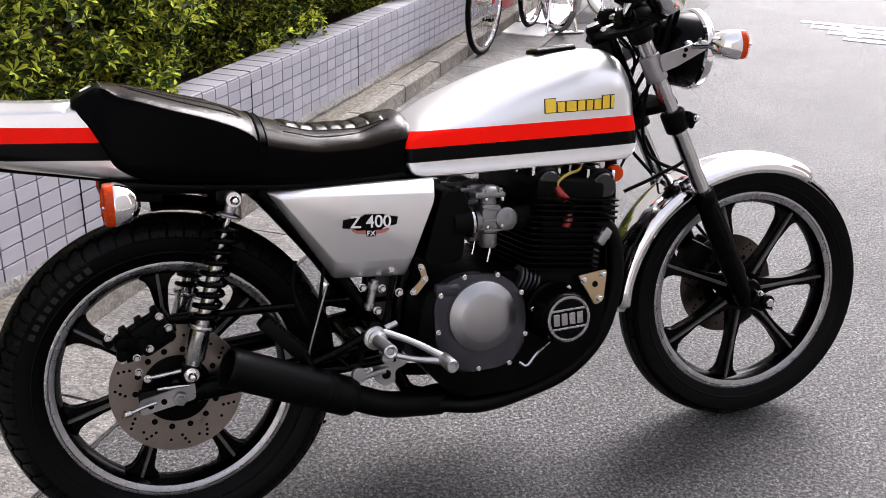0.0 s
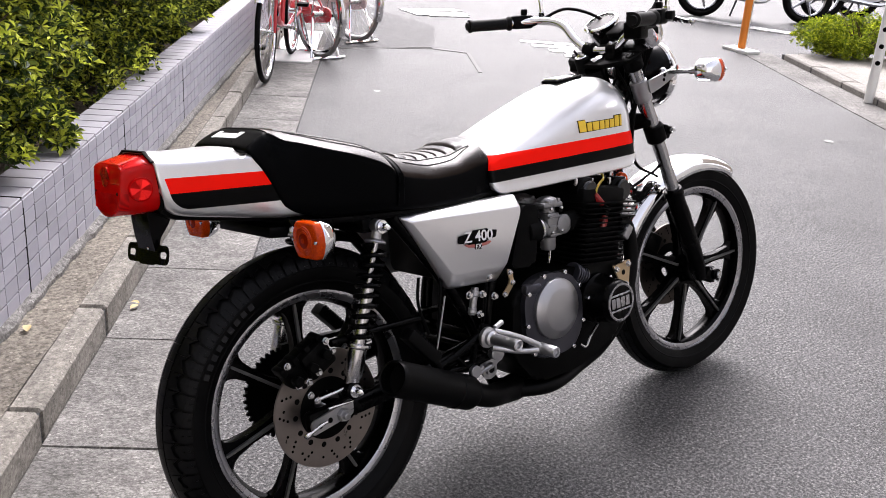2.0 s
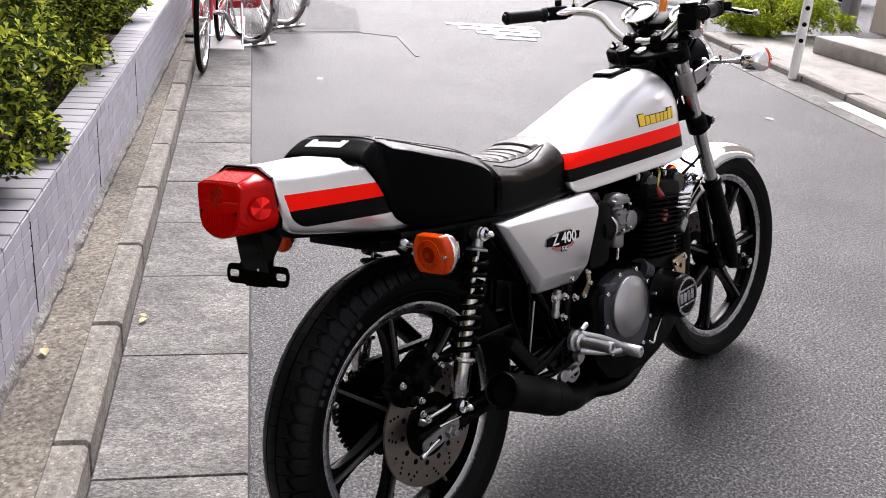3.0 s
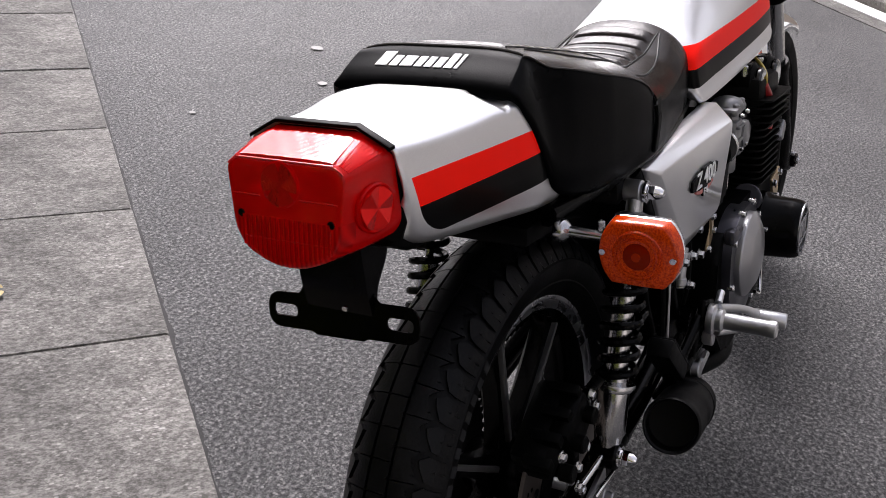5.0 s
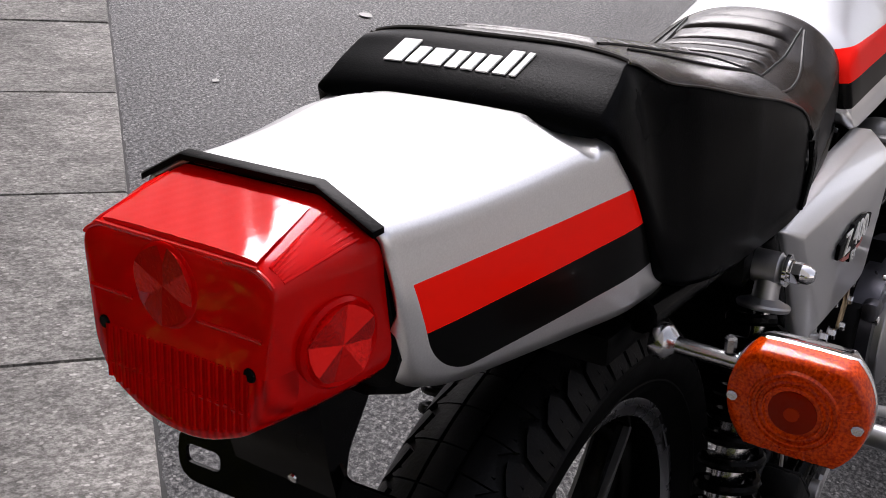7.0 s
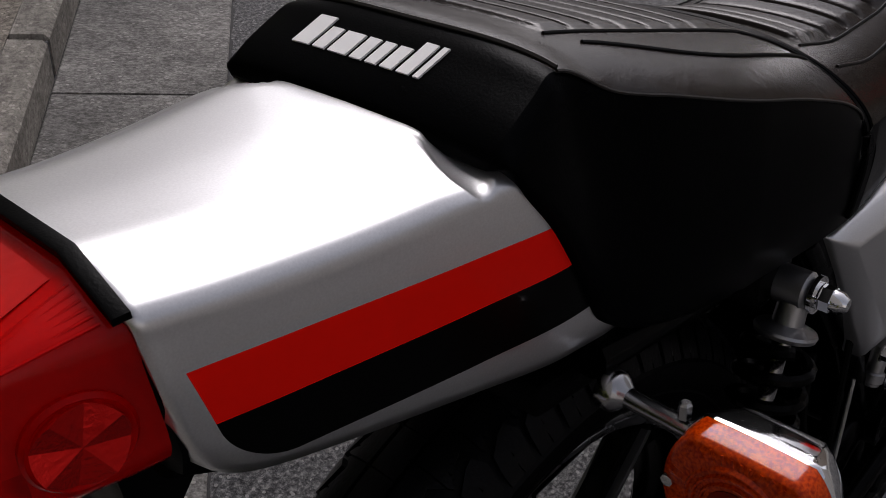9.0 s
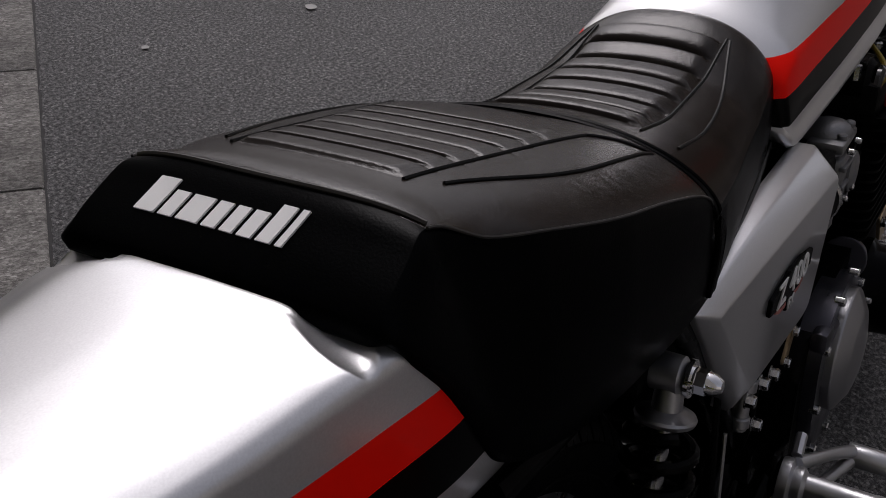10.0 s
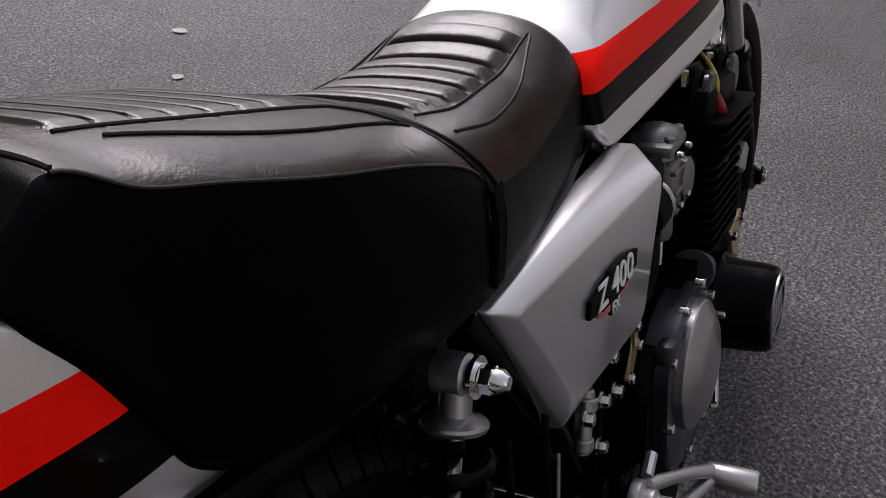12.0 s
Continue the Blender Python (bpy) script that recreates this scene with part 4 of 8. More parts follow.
# ---- seat ----
S_TOP = curve([-0.1325, -0.1295, -0.120, -0.100, -0.085, -0.074, -0.054, 0.045, 0.149, 0.195, 0.256, 0.324, 0.394, 0.455, 0.490, 0.506, 0.514, 0.518], [0.889, 0.8955, 0.9025, 0.9125, 0.9195, 0.9225, 0.9185, 0.893, 0.865, 0.846, 0.826, 0.8125, 0.8125, 0.827, 0.834, 0.828, 0.812, 0.79])
S_LOW = curve([-0.1325, -0.1295, -0.120, -0.105, -0.089, -0.066, -0.03, 0.023, 0.168, 0.342, 0.50, 0.518], [0.883, 0.8845, 0.868, 0.845, 0.814, 0.770, 0.749, 0.736, 0.724, 0.706, 0.703, 0.715])
S_W = curve([-0.1325, -0.1295, -0.120, -0.105, -0.085, -0.03, 0.06, 0.16, 0.20, 0.26, 0.36, 0.44, 0.49, 0.51, 0.518], [0.097, 0.106, 0.113, 0.117, 0.1205, 0.130, 0.141, 0.147, 0.145, 0.137, 0.122, 0.112, 0.104, 0.093, 0.078])
S_SHUT = curve([-0.1325, -0.1295, -0.120, -0.10, -0.078, -0.05, -0.02, 0.03, 0.06, 0.52], [0.96, 0.93, 0.885, 0.835, 0.79, 0.865, 0.938, 0.985, 1.0, 1.0])
WELT = curve([-0.1325, -0.1295, -0.120, -0.100, -0.085, -0.075, -0.05, -0.02, 0.03, 0.095, 0.125, 0.15, 0.18, 0.19, 0.52], [0.886, 0.892, 0.8990, 0.9085, 0.9145, 0.9125, 0.8965, 0.8875, 0.8705, 0.8505, 0.8395, 0.8290, 0.811, 0.80, 0.80])


def pleat(x, y):
    """Padded cross ribs of the two sitting areas."""
    for x0, x1, count, w0, w1 in ((-0.040, 0.118, 7, 0.054, 0.070), (0.255, 0.460, 7, 0.064, 0.060)):
        if x0 <= x <= x1:
            f = (x - x0) / (x1 - x0)
            w = w0 + (w1 - w0) * f
            if abs(y) < w:
                u = (f * count) % 1.0
                deep, blunt = (0.0030, 8) if x < 0.2 else (0.0050, 4.5)
                return deep * (1 - abs(2 * u - 1) ** blunt) * min(1, (w - abs(y)) / 0.003) - 0.0018 * (abs(2 * u - 1) > 0.93)
    return 0.0


def seat_top(x, y):
    """Height of the upholstery."""
    w, zt = S_W(x) * S_SHUT(x), S_TOP(x)
    if x < 0.188:
        zw = min(WELT(x), zt - 0.004)
        q = min(1, abs(y) / w)
        return zw + (zt - zw) * (1 - q**3.2) ** 0.85 + pleat(x, y)
    zw = S_LOW(x) + 0.55 * (zt - S_LOW(x))
    q = min(1, abs(y) / w)
    return zw + (zt - zw) * (1 - q**2.3) ** 0.60 + pleat(x, y)


bm = bmesh.new()
rings = []
span = [math.sin(a) for a in np.linspace(-math.pi / 2, math.pi / 2, 57)]
for x in sorted({*np.linspace(-0.1325, -0.128, 6), *np.linspace(-0.128, -0.060, 28), *np.linspace(-0.060, 0.48, 330), *np.linspace(0.48, 0.518, 16)}):
    w, zb, wt = S_W(x), S_LOW(x), S_W(x) * S_SHUT(x)
    top = [(x, wt * s, seat_top(x, wt * s)) for s in span]
    zl = top[0][2]
    bulge = lambda f: wt + (w - wt) * f**0.72 + 0.003 * math.sin(math.pi * f)
    left = [(x, bulge(f), zl + (zb - zl) * f) for f in (0.12, 0.25, 0.5, 0.75, 0.95)]
    under = [(x, w - 0.006, zb), (x, 0, zb + 0.002), (x, -w + 0.006, zb)]
    right = [(x, -bulge(f), zl + (zb - zl) * f) for f in (0.95, 0.75, 0.5, 0.25, 0.12)]
    rings.append(top + left + under + right)
loft(bm, rings)
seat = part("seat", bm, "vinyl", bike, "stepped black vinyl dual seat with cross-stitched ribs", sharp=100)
# top faces take the browner lit vinyl; the shaded flanks keep the dark one
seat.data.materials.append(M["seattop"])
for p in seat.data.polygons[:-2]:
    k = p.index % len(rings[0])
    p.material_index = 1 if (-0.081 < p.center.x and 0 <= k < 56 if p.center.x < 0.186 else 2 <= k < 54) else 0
# piping along the upper edge of the pillion part
bm = bmesh.new()
for s in (-1, 1):
    tube(bm, [(x, s * (S_W(x) * S_SHUT(x) + 0.0005), min(WELT(x), S_TOP(x) - 0.004) + 0.0005) for x in np.linspace(-0.080, 0.184, 60)], 0.0010, 6, smooth=False)
tube(bm, [(-0.0800 + 0.003 * (y / 0.095) ** 2, y, seat_top(-0.0800 + 0.003 * (y / 0.095) ** 2, y) + 0.0006) for y in np.linspace(-0.0940, 0.0940, 40)], 0.0015, 6, smooth=False)
part("welt_piping", bm, "welt", seat, "fine dark piping")
for a, b, c in (((-0.042, 0.058), (0.05, 0.066), (0.135, 0.0755)), ((-0.030, 0.074), (0.06, 0.104), (0.165, 0.110)), ((0.245, 0.070), (0.36, 0.067), (0.468, 0.064)), ((0.245, 0.100), (0.36, 0.092), (0.468, 0.067)), ((0.135, 0.0755), (0.152, 0.09), (0.165, 0.110))):
    for s in (-1, 1):
        pts = spline([(a[0], s * a[1], 0), (b[0], s * b[1], 0), (c[0], s * c[1], 0)], 12)
        bm = bmesh.new()
        tube(bm, [(p.x, p.y, seat_top(p.x, p.y) + 0.0002) for p in pts], 0.0014, 6, smooth=False)
        part("seam_piping", bm, "piping", seat, "raised seam beside the ribs")
# strap across the step
bm = bmesh.new()
for x0 in (0.192, 0.206):
    tube(bm, [(x0, S_W(x0) * s * 1.006, seat_top(x0, S_W(x0) * s) + 0.001) for s in span] , 0.0022, 6, smooth=False)
    for s in (-1, 1):
        w = S_W(x0)
        tube(bm, [(x0, s * (w + 0.003), seat_top(x0, w)), (x0 - 0.004, s * (w + 0.006), 0.77), (x0 - 0.008, s * (w + 0.003), 0.732)], 0.0022, 6)
part("grab_strap", bm, "vinyl", seat, "narrow vinyl strap across the seat")
bm = bmesh.new()
out = [[(x, S_W(x) * s * 1.008, seat_top(x, S_W(x) * s) + 0.0016) for s in span] for x in np.linspace(0.194, 0.204, 3)]
loft(bm, out, closed=False)
for s in (-1, 1):
    w = S_W(0.2)
    loft(bm, [[(x + dx, s * (w + lift), z) for z, lift, dx in ((seat_top(0.2, w), 0.002, 0), (0.80, 0.0065, -0.002), (0.765, 0.0072, -0.004), (0.732, 0.005, -0.008))] for x in np.linspace(0.193, 0.205, 3)], closed=False)
part("strap_band", bm, "vinyl", seat)
# brand mark on the back: a plain row of white blocks
y = 0.0625
for w, tall in zip([0.0142, 0.0094, 0.0142, 0.0088, 0.0080, 0.0088, 0.0088, 0.0040], (1, 0.72, 0.72, 0.72, 0.72, 0.72, 1, 1)):
    bm = bmesh.new()
    nrm = Vector((-0.47, 0, 0.88))

    def on_back(yy, q):
        xx = -0.1125 + 0.0200 * q
        return Vector((xx, yy - 0.004 * q, seat_top(xx, yy)))

    qs = [tall * k / 4 for k in range(5)]
    loft(bm, [[on_back(yy, q) + nrm * 0.0012 for q in qs] + [on_back(yy, q) - nrm * 0.001 for q in qs[::-1]] for yy in (y, y - w / 2, y - w)])
    part("seat_print", bm, "white", seat, "white printed block")
    y -= w + 0.0032

# ---- side covers ----
OUT = [(0.197, 0.703), (0.535, 0.700), (0.531, 0.664), (0.463, 0.508), (0.316, 0.519)]
INN = [(0.219, 0.691), (0.525, 0.674), (0.521, 0.655), (0.473, 0.548), (0.319, 0.555)]
bm = bmesh.new()
r0 = rounded(OUT, [0.006, 0.006, 0.01, 0.006, 0.006], 4)
r1 = rounded(INN, [0.010, 0.010, 0.01, 0.012, 0.012], 4)
mid = [(a[0] + (b[0] - a[0]) * 0.12, a[1] + (b[1] - a[1]) * 0.12) for a, b in zip(r0, r1)]
near = [(a[0] + (b[0] - a[0]) * 0.9, a[1] + (b[1] - a[1]) * 0.9) for a, b in zip(r0, r1)]
yy = lambda x, base: base - 0.0675 * (x - 0.21) * (1 if base < -0.14 else 0.35)
loft(bm, [[(x, yy(x, -0.112), z) for x, z in r0], [(x, yy(x, -0.132), z) for x, z in r0], [(x, yy(x, -0.1365), z) for x, z in mid], [(x, yy(x, -0.1463), z) for x, z in near], [(x, yy(x, -0.1475), z) for x, z in r1]])
cover = part("side_cover", bm, "silver", bike, "silver bevelled side cover with a black badge", sharp=55)
mirror_part(cover, "side_cover", bike)
cy0 = lambda x: yy(x, -0.1475)
BX = 0.391
slope = 0.0675
mb = Matrix.Translation((BX, cy0(BX) - 0.0005, 0.6285)) @ Matrix.Rotation(-math.atan(slope), 4, "Z") @ Matrix.Rotation(radians(3), 4, "Y")
bm = bmesh.new()
o = [(-0.056, -0.010), (-0.030, -0.0125), (-0.028, -0.0155), (0.022, -0.0155), (0.026, -0.010), (0.052, -0.006), (0.055, 0.009), (0.028, 0.0125), (0.026, 0.0155), (-0.012, 0.0155), (-0.016, 0.0110), (-0.054, 0.006)]
prism(bm, o, -0.004, 0.0005, 0.0008, 1, mb)
badge = part("badge", bm, "black", cover, "black badge with white figures")
lettering("badge_lettering", "Z 400", 0.034, mb @ Matrix.Translation((0.0, -0.0046, 0.0005)) @ Matrix.Rotation(radians(90), 4, "X"), "white", badge, "white figures")
for sx in (-1, 1):
    bm = bmesh.new()
    prism(bm, [(sx * 0.008, -0.0165), (sx * 0.036, -0.0135), (sx * 0.038, -0.0165), (sx * 0.028, -0.0215), (sx * 0.010, -0.0235)], -0.003, 0.0004, 0.0005, 1, mb)
    part("badge_wing", bm, "redwing", badge, "dull red wing")
bm = bmesh.new()
prism(bm, [(-0.010, -0.0160), (0.010, -0.0160), (0.011, -0.0285), (-0.008, -0.0285)], -0.0035, 0.0004, 0.0006, 1, mb)
part("badge_shield", bm, "black", badge)
lettering("badge_letters", "FX", 0.0145, mb @ Matrix.Translation((0.0005, -0.0042, -0.0222)) @ Matrix.Rotation(radians(90), 4, "X"), "white", badge, "small white letters")


# ---- turn signals ----
def signal(name, centre, facing, stem_from, size=(0.043, 0.035), stem_r=0.0062):
    """A chrome bowl with an orange lens on a chrome stem."""
    g = new(name)
    g.parent = bike
    tagged(g, "chrome turn signal with an orange lens")
    c, f = Vector(centre), Vector(facing).normalized()
    side = Vector((0, 1, 0))
    side = (side - f * side.dot(f)).normalized()
    up = f.cross(side)
    def ringed(scale, h):
        out = []
        for k in range(48):
            a = 2 * math.pi * (k + 0.5) / 48
            y, z = size[0] * math.cos(a), size[0] * 1.08 * math.sin(a)
            flat = size[1] * (1 - 0.04 * (y / size[0]) ** 2)
            out.append((y, max(-flat, min(flat, z))))
        return [c + f * h + side * (a * scale) + up * (b * scale) for a, b in out]
    bm = bmesh.new()
    loft(bm, [ringed(1.0, 0.0), ringed(0.985, 0.0135), ringed(0.955, 0.0168), ringed(0.90, 0.0180), ringed(0.75, 0.0190), ringed(0.4, 0.0205)])
    le = part("lens", bm, "orange", g, "moulded orange lens", sharp=50)
    for r, h in ((0.0180, 0.0034), (0.0222, 0.0030), (0.0262, 0.0022)):
        bm = bmesh.new()
        lathe(bm, [(r - 0.0018, 0.0185), (r - 0.0006, 0.0190 + h), (r + 0.0004, 0.0190 + h), (r + 0.0018, 0.0185)], c, f, 36)
        part("lens_ring", bm, "orange", le)
    bm = bmesh.new()
    for k in range(40):
        a = 2 * math.pi * k / 40
        d = side * math.cos(a) + up * math.sin(a)
        reach = min(0.0375, (size[1] - 0.0035) / max(0.05, abs(math.sin(a))))
        if reach > 0.0285:
            tube(bm, [c + d * 0.0280 + f * 0.0184, c + d * reach + f * 0.0176], 0.0012, 6)
    part("lens_prism", bm, "orange", le, "fine radial prisms of the lens", kind="stuff")
    bm = bmesh.new()
    lathe(bm, [(0.0150, 0.0150), (0.0145, 0.0212), (0.0085, 0.0224), (0, 0.0228)], c, f, 32)
    bulb = part("bulb_zone", bm, "ambercore", le, "brown middle of the lens before the bulb")
    bm = bmesh.new()
    lathe(bm, [(0.0050, 0.0215), (0.0046, 0.0236), (0, 0.0238)], c, f, 20)
    part("lens_centre", bm, "amberdeep", le, "darker lens centre")
    for s in (-1, 1):
        bm = bmesh.new()
        lathe(bm, [(0.0035, 0.016), (0.0035, 0.0205), (0, 0.0208)], c + side * (s * 0.037), f, 8)
        part("lens_screw", bm, "steel", le)
    bm = bmesh.new()
    lathe(bm, [(0.004, -0.014), (0.018, -0.008), (0.030, 0.002), (0.031, 0.002), (0.019, -0.010)], c, f, 24)
    lathe(bm, [(0.0, 0.008), (0.006, 0.005), (0.008, -0.002), (0.005, -0.012)], c, f, 16)
    part("signal_reflector", bm, "reflector", g, "pale reflector with bulb")
    bm = bmesh.new()
    bowl = spline([(1.005, 0.001, 0), (1.015, -0.002, 0), (0.95, -0.011, 0), (0.78, -0.026, 0), (0.5, -0.038, 0), (0.2, -0.043, 0)], 4)
    loft(bm, [ringed(p.x, p.y) for p in bowl])
    part("bowl", bm, "chrome", g, "chrome bowl", sharp=60)
    bm = bmesh.new()
    a = Vector(stem_from)
    b = c - f * 0.018
    d = (b - a).normalized()
    lathe(bm, [(0, -0.008), (0.0120, -0.008), (0.0130, -0.006), (0.0130, 0.001), (0.0115, 0.0035), (0.009, 0.006), (stem_r, 0.009), (stem_r * 0.85, (b - a).length - 0.03)], a, d, 20)
    lathe(bm, [(stem_r * 1.4, (b - a).length - 0.045), (stem_r * 1.5, (b - a).length - 0.02), (stem_r * 1.2, (b - a).length)], a, d, 20)
    rod(bm, a + d * 0.045 + Vector((0, 0, 0.006)), a + d * 0.045 + Vector((0, 0, 0.018)), 0.004, n=6)
    part("stem", bm, "forktube", g, "chrome stem")
    return g


signal("rear_turn_signal", (-0.080, -0.221, 0.7195), (-1, 0, 0.02), (-0.058, -0.124, 0.719), (0.0430, 0.0355))
signal("rear_turn_signal", (-0.080, 0.221, 0.7155), (-1, 0, 0.02), (-0.058, 0.120, 0.715), (0.0430, 0.0355))
signal("front_turn_signal", (1.162, -0.252, 0.934), (1, 0, 0.0), (1.150, -0.118, 0.932), (0.037, 0.030))
signal("front_turn_signal", (1.199, 0.172, 0.940), (1, 0, 0.0), (1.186, 0.100, 0.936), (0.037, 0.030))

# ---- exhaust ----
for k, y in enumerate((-0.150, -0.052, 0.052, 0.150)):
    bm = bmesh.new()
    yc = -0.145 + 0.028 * k
    tube(bm, [(0.890, y, 0.575), (0.925, y * 1.02, 0.555), (0.943, y * 1.0, 0.500), (0.940, y * 0.98, 0.42), (0.908, y * 0.85 - 0.01, 0.318), (0.845, y * 0.6 - 0.03, 0.245), (0.76, y * 0.35 - 0.06, 0.211), (0.62, yc, 0.206), (0.52, -0.115 + 0.018 * k, 0.214)], 0.0185, 14)
    part("header_pipe", bm, "matt", bike, "matt black header pipe swept under the engine")
    bm = bmesh.new()
    box(bm, (0.902, y, 0.545), (0.022, 0.062, 0.040), (0, 40, 0), 0.006)
    rod(bm, (0.895, y - 0.024, 0.556), (0.915, y - 0.024, 0.540), 0.005, n=6)
    part("exhaust_flange", bm, "cast", bike, "cast alloy exhaust flange")
bm = bmesh.new()
a, b = Vector((0.535, -0.100, 0.216)), Vector((0.40, -0.150, 0.245))
tube(bm, [a, (0.47, -0.118, 0.224), b, (0.33, -0.168, 0.279)], [0.034, 0.029, 0.027, 0.027], 20)
part("collector", bm, "matt", bike, "matt black collector")
bm = bmesh.new()
a, b = Vector((0.325, -0.169, 0.280)), Vector((0.084, -0.208, 0.395))
h = (b - a).length
lathe(bm, [(0.030, -0.006), (0.036, -0.002), (0.0395, 0.006), (0.0400, 0.02), (0.0385, h - 0.012), (0.0375, h - 0.003), (0.0355, h), (0.033, h - 0.002), (0.032, h - 0.03), (0.0, h - 0.035)], a, b - a, 40)
muffler = part("muffler", bm, "matt", bike, "short matt black muffler")
bm = bmesh.new()
lathe(bm, [(0.0396, 0.05), (0.0412, 0.052), (0.0412, 0.064), (0.0394, 0.066)], a, b - a, 40)
part("muffler_band", bm, "matt", muffler)

# ---- engine ----
bm = bmesh.new()
prism(bm, rounded([(0.47, 0.33), (0.49, 0.47), (0.60, 0.50), (0.72, 0.49), (0.90, 0.47), (0.915, 0.36), (0.86, 0.275), (0.70, 0.232), (0.55, 0.235)], 0.03), -0.165, 0.165, 0.012)
box(bm, (0.70, 0, 0.245), (0.22, 0.20, 0.07), (0, 0, 0), 0.02)
engine = part("crankcase", bm, "satin", bike, "black painted four-cylinder crankcase")
mt = Matrix.Translation((0.83, 0, 0.48)) @ Matrix.Rotation(radians(7), 4, "Y") @ Matrix.Translation((-0.83, 0, -0.48))
bm = bmesh.new()
box(bm, (0.825, 0, 0.535), (0.135, 0.315, 0.14), (0, 7, 0), 0.01)
box(bm, (0.832, 0, 0.635), (0.165, 0.325, 0.075), (0, 7, 0), 0.012)
part("cylinder_block", bm, "satin", bike, "black cylinder block")
for k in range(13):
    z = 0.480 + 0.0125 * k
    grow = 0.004 if k < 9 else 0.012
    bm = bmesh.new()
    back = 0.016 if k < 9 else 0.0
    out = rounded([(0.738 - back - grow, -0.172 - grow), (0.900 - back + grow * 2, -0.172 - grow), (0.900 - back + grow * 2, 0.172 + grow), (0.738 - back - grow, 0.172 + grow)], 0.02)
    vs = [[bm.verts.new(mt @ Vector((x, y, z + d))) for x, y in out] for d in (0, 0.0034)]
    bm.faces.new(vs[0][::-1])
    bm.faces.new(vs[1])
    for q in range(len(out)):
        bm.faces.new((vs[0][q], vs[0][(q + 1) % len(out)], vs[1][(q + 1) % len(out)], vs[1][q]))
    part("cooling_fin", bm, "satin", bike)
# cam covers, caps and bolts
for x in (0.764, 0.894):
    bm = bmesh.new()
    p = [mt @ Vector((x, y, 0.660)) for y in (-0.148, 0.148)]
    rod(bm, *p, 0.034, edge=0.006, n=24)
    camc = part("cam_cover", bm, "satin", bike, "black cam cover")
    for s in (-1, 1):
        bm = bmesh.new()
        rod(bm, mt @ Vector((x, s * 0.148, 0.660)), mt @ Vector((x, s * 0.160, 0.660)), 0.027, edge=0.004, n=28)
        part("cam_plug", bm, "glossblack", camc, "shiny black end plug")
    for dx in (-0.03, 0.03):
        for y in (-0.132, -0.05, 0.05, 0.132):
            bm = bmesh.new()
            rod(bm, mt @ Vector((x + dx, y, 0.672)), mt @ Vector((x + dx, y, 0.692)), 0.0055, n=6)
            part("cover_bolt", bm, "steel", camc)
    for y in (-0.130, 0.130):
        bm = bmesh.new()
        box(bm, mt @ Vector((x, y, 0.688)), (0.05, 0.022, 0.012), (0, 7, 0), 0.003)
        part("cover_bridge", bm, "black", camc)
# spark-plug caps and leads
for y in (-0.160, -0.06, 0.06, 0.160):
    bm = bmesh.new()
    tube(bm, [(0.798, y, 0.660), (0.808, y * 1.01, 0.643), (0.822, y * 1.02, 0.628)], [0.0065, 0.0095, 0.0085], 12)
    tube(bm, [(0.826, y * 1.03, 0.600), (0.822, y * 1.03, 0.588), (0.816, y * 1.03, 0.572)], [0.0095, 0.0105, 0.0085], 12)
    pc = part("plug_cap", bm, "redcap", bike, "dark red spark-plug cap")
    bm = bmesh.new()
    tube(bm, [(0.820, y * 1.02, 0.631), (0.834, y * 1.03, 0.615), (0.826, y * 1.03, 0.597)], [0.0095, 0.0115, 0.0095], 12)
    part("cap_elbow", bm, "black", pc, "black elbow of the plug cap")
    bm = bmesh.new()
    tube(bm, [(0.800, y, 0.657), (0.806, y, 0.672), (0.832, y * 0.93, 0.682), (0.866, y * 0.82, 0.686), (0.880, y * 0.70, 0.697), (0.87, y * 0.5, 0.712)], 0.0032, 8)
    part("plug_lead", bm, "yellow", pc, "yellow ignition lead")

# clutch cover
bm = bmesh.new()
prism(bm, rounded([(0.508, 0.345), (0.508, 0.455), (0.535, 0.490), (0.585, 0.503), (0.66, 0.492), (0.705, 0.455), (0.712, 0.39), (0.70, 0.318), (0.655, 0.295), (0.555, 0.293)], 0.03), -0.180, -0.150, 0.006, 3)
clutch = part("clutch_case", bm, "darkcase", bike, "dark worn clutch case")
bm = bmesh.new()
lathe(bm, [(0.0745, 0.170), (0.0745, 0.188), (0.0738, 0.1900), (0.0715, 0.192), (0.0525, 0.2020), (0.0510, 0.2027), (0.041, 0.2050), (0.028, 0.2074), (0.014, 0.2088), (0.0, 0.2092)], (0.610, 0, 0.412), (0, -1, 0), 72)
part("clutch_dome", bm, "coveralloy", clutch, "round bevelled clutch cover", sharp=14)
for k, (x, z) in enumerate(((0.522, 0.466), (0.575, 0.498), (0.648, 0.494), (0.700, 0.45), (0.706, 0.36), (0.668, 0.302), (0.598, 0.300), (0.53, 0.318), (0.513, 0.39))):
    bm = bmesh.new()
    rod(bm, (x, -0.174, z), (x, -0.1865, z), 0.0060, n=12)
    part("case_screw", bm, "steel", clutch, "bright case screw")
bm = bmesh.new()
box(bm, (0.540, -0.174, 0.474), (0.055, 0.02, 0.026), (0, 8, 0), 0.007)
rod(bm, (0.515, -0.172, 0.479), (0.562, -0.177, 0.478), 0.009)
part("clutch_lever_housing", bm, "darkcase", clutch)
for k in range(5):
    bm = bmesh.new()
    rod(bm, (0.700 + 0.010 * k, -0.158, 0.478 - 0.004 * k), (0.7045 + 0.010 * k, -0.158, 0.476 - 0.004 * k), 0.027 - 0.0015 * k, edge=0.001, n=24)
    part("starter_fin", bm, "darkcase", engine, "dark fin of the starter cover")

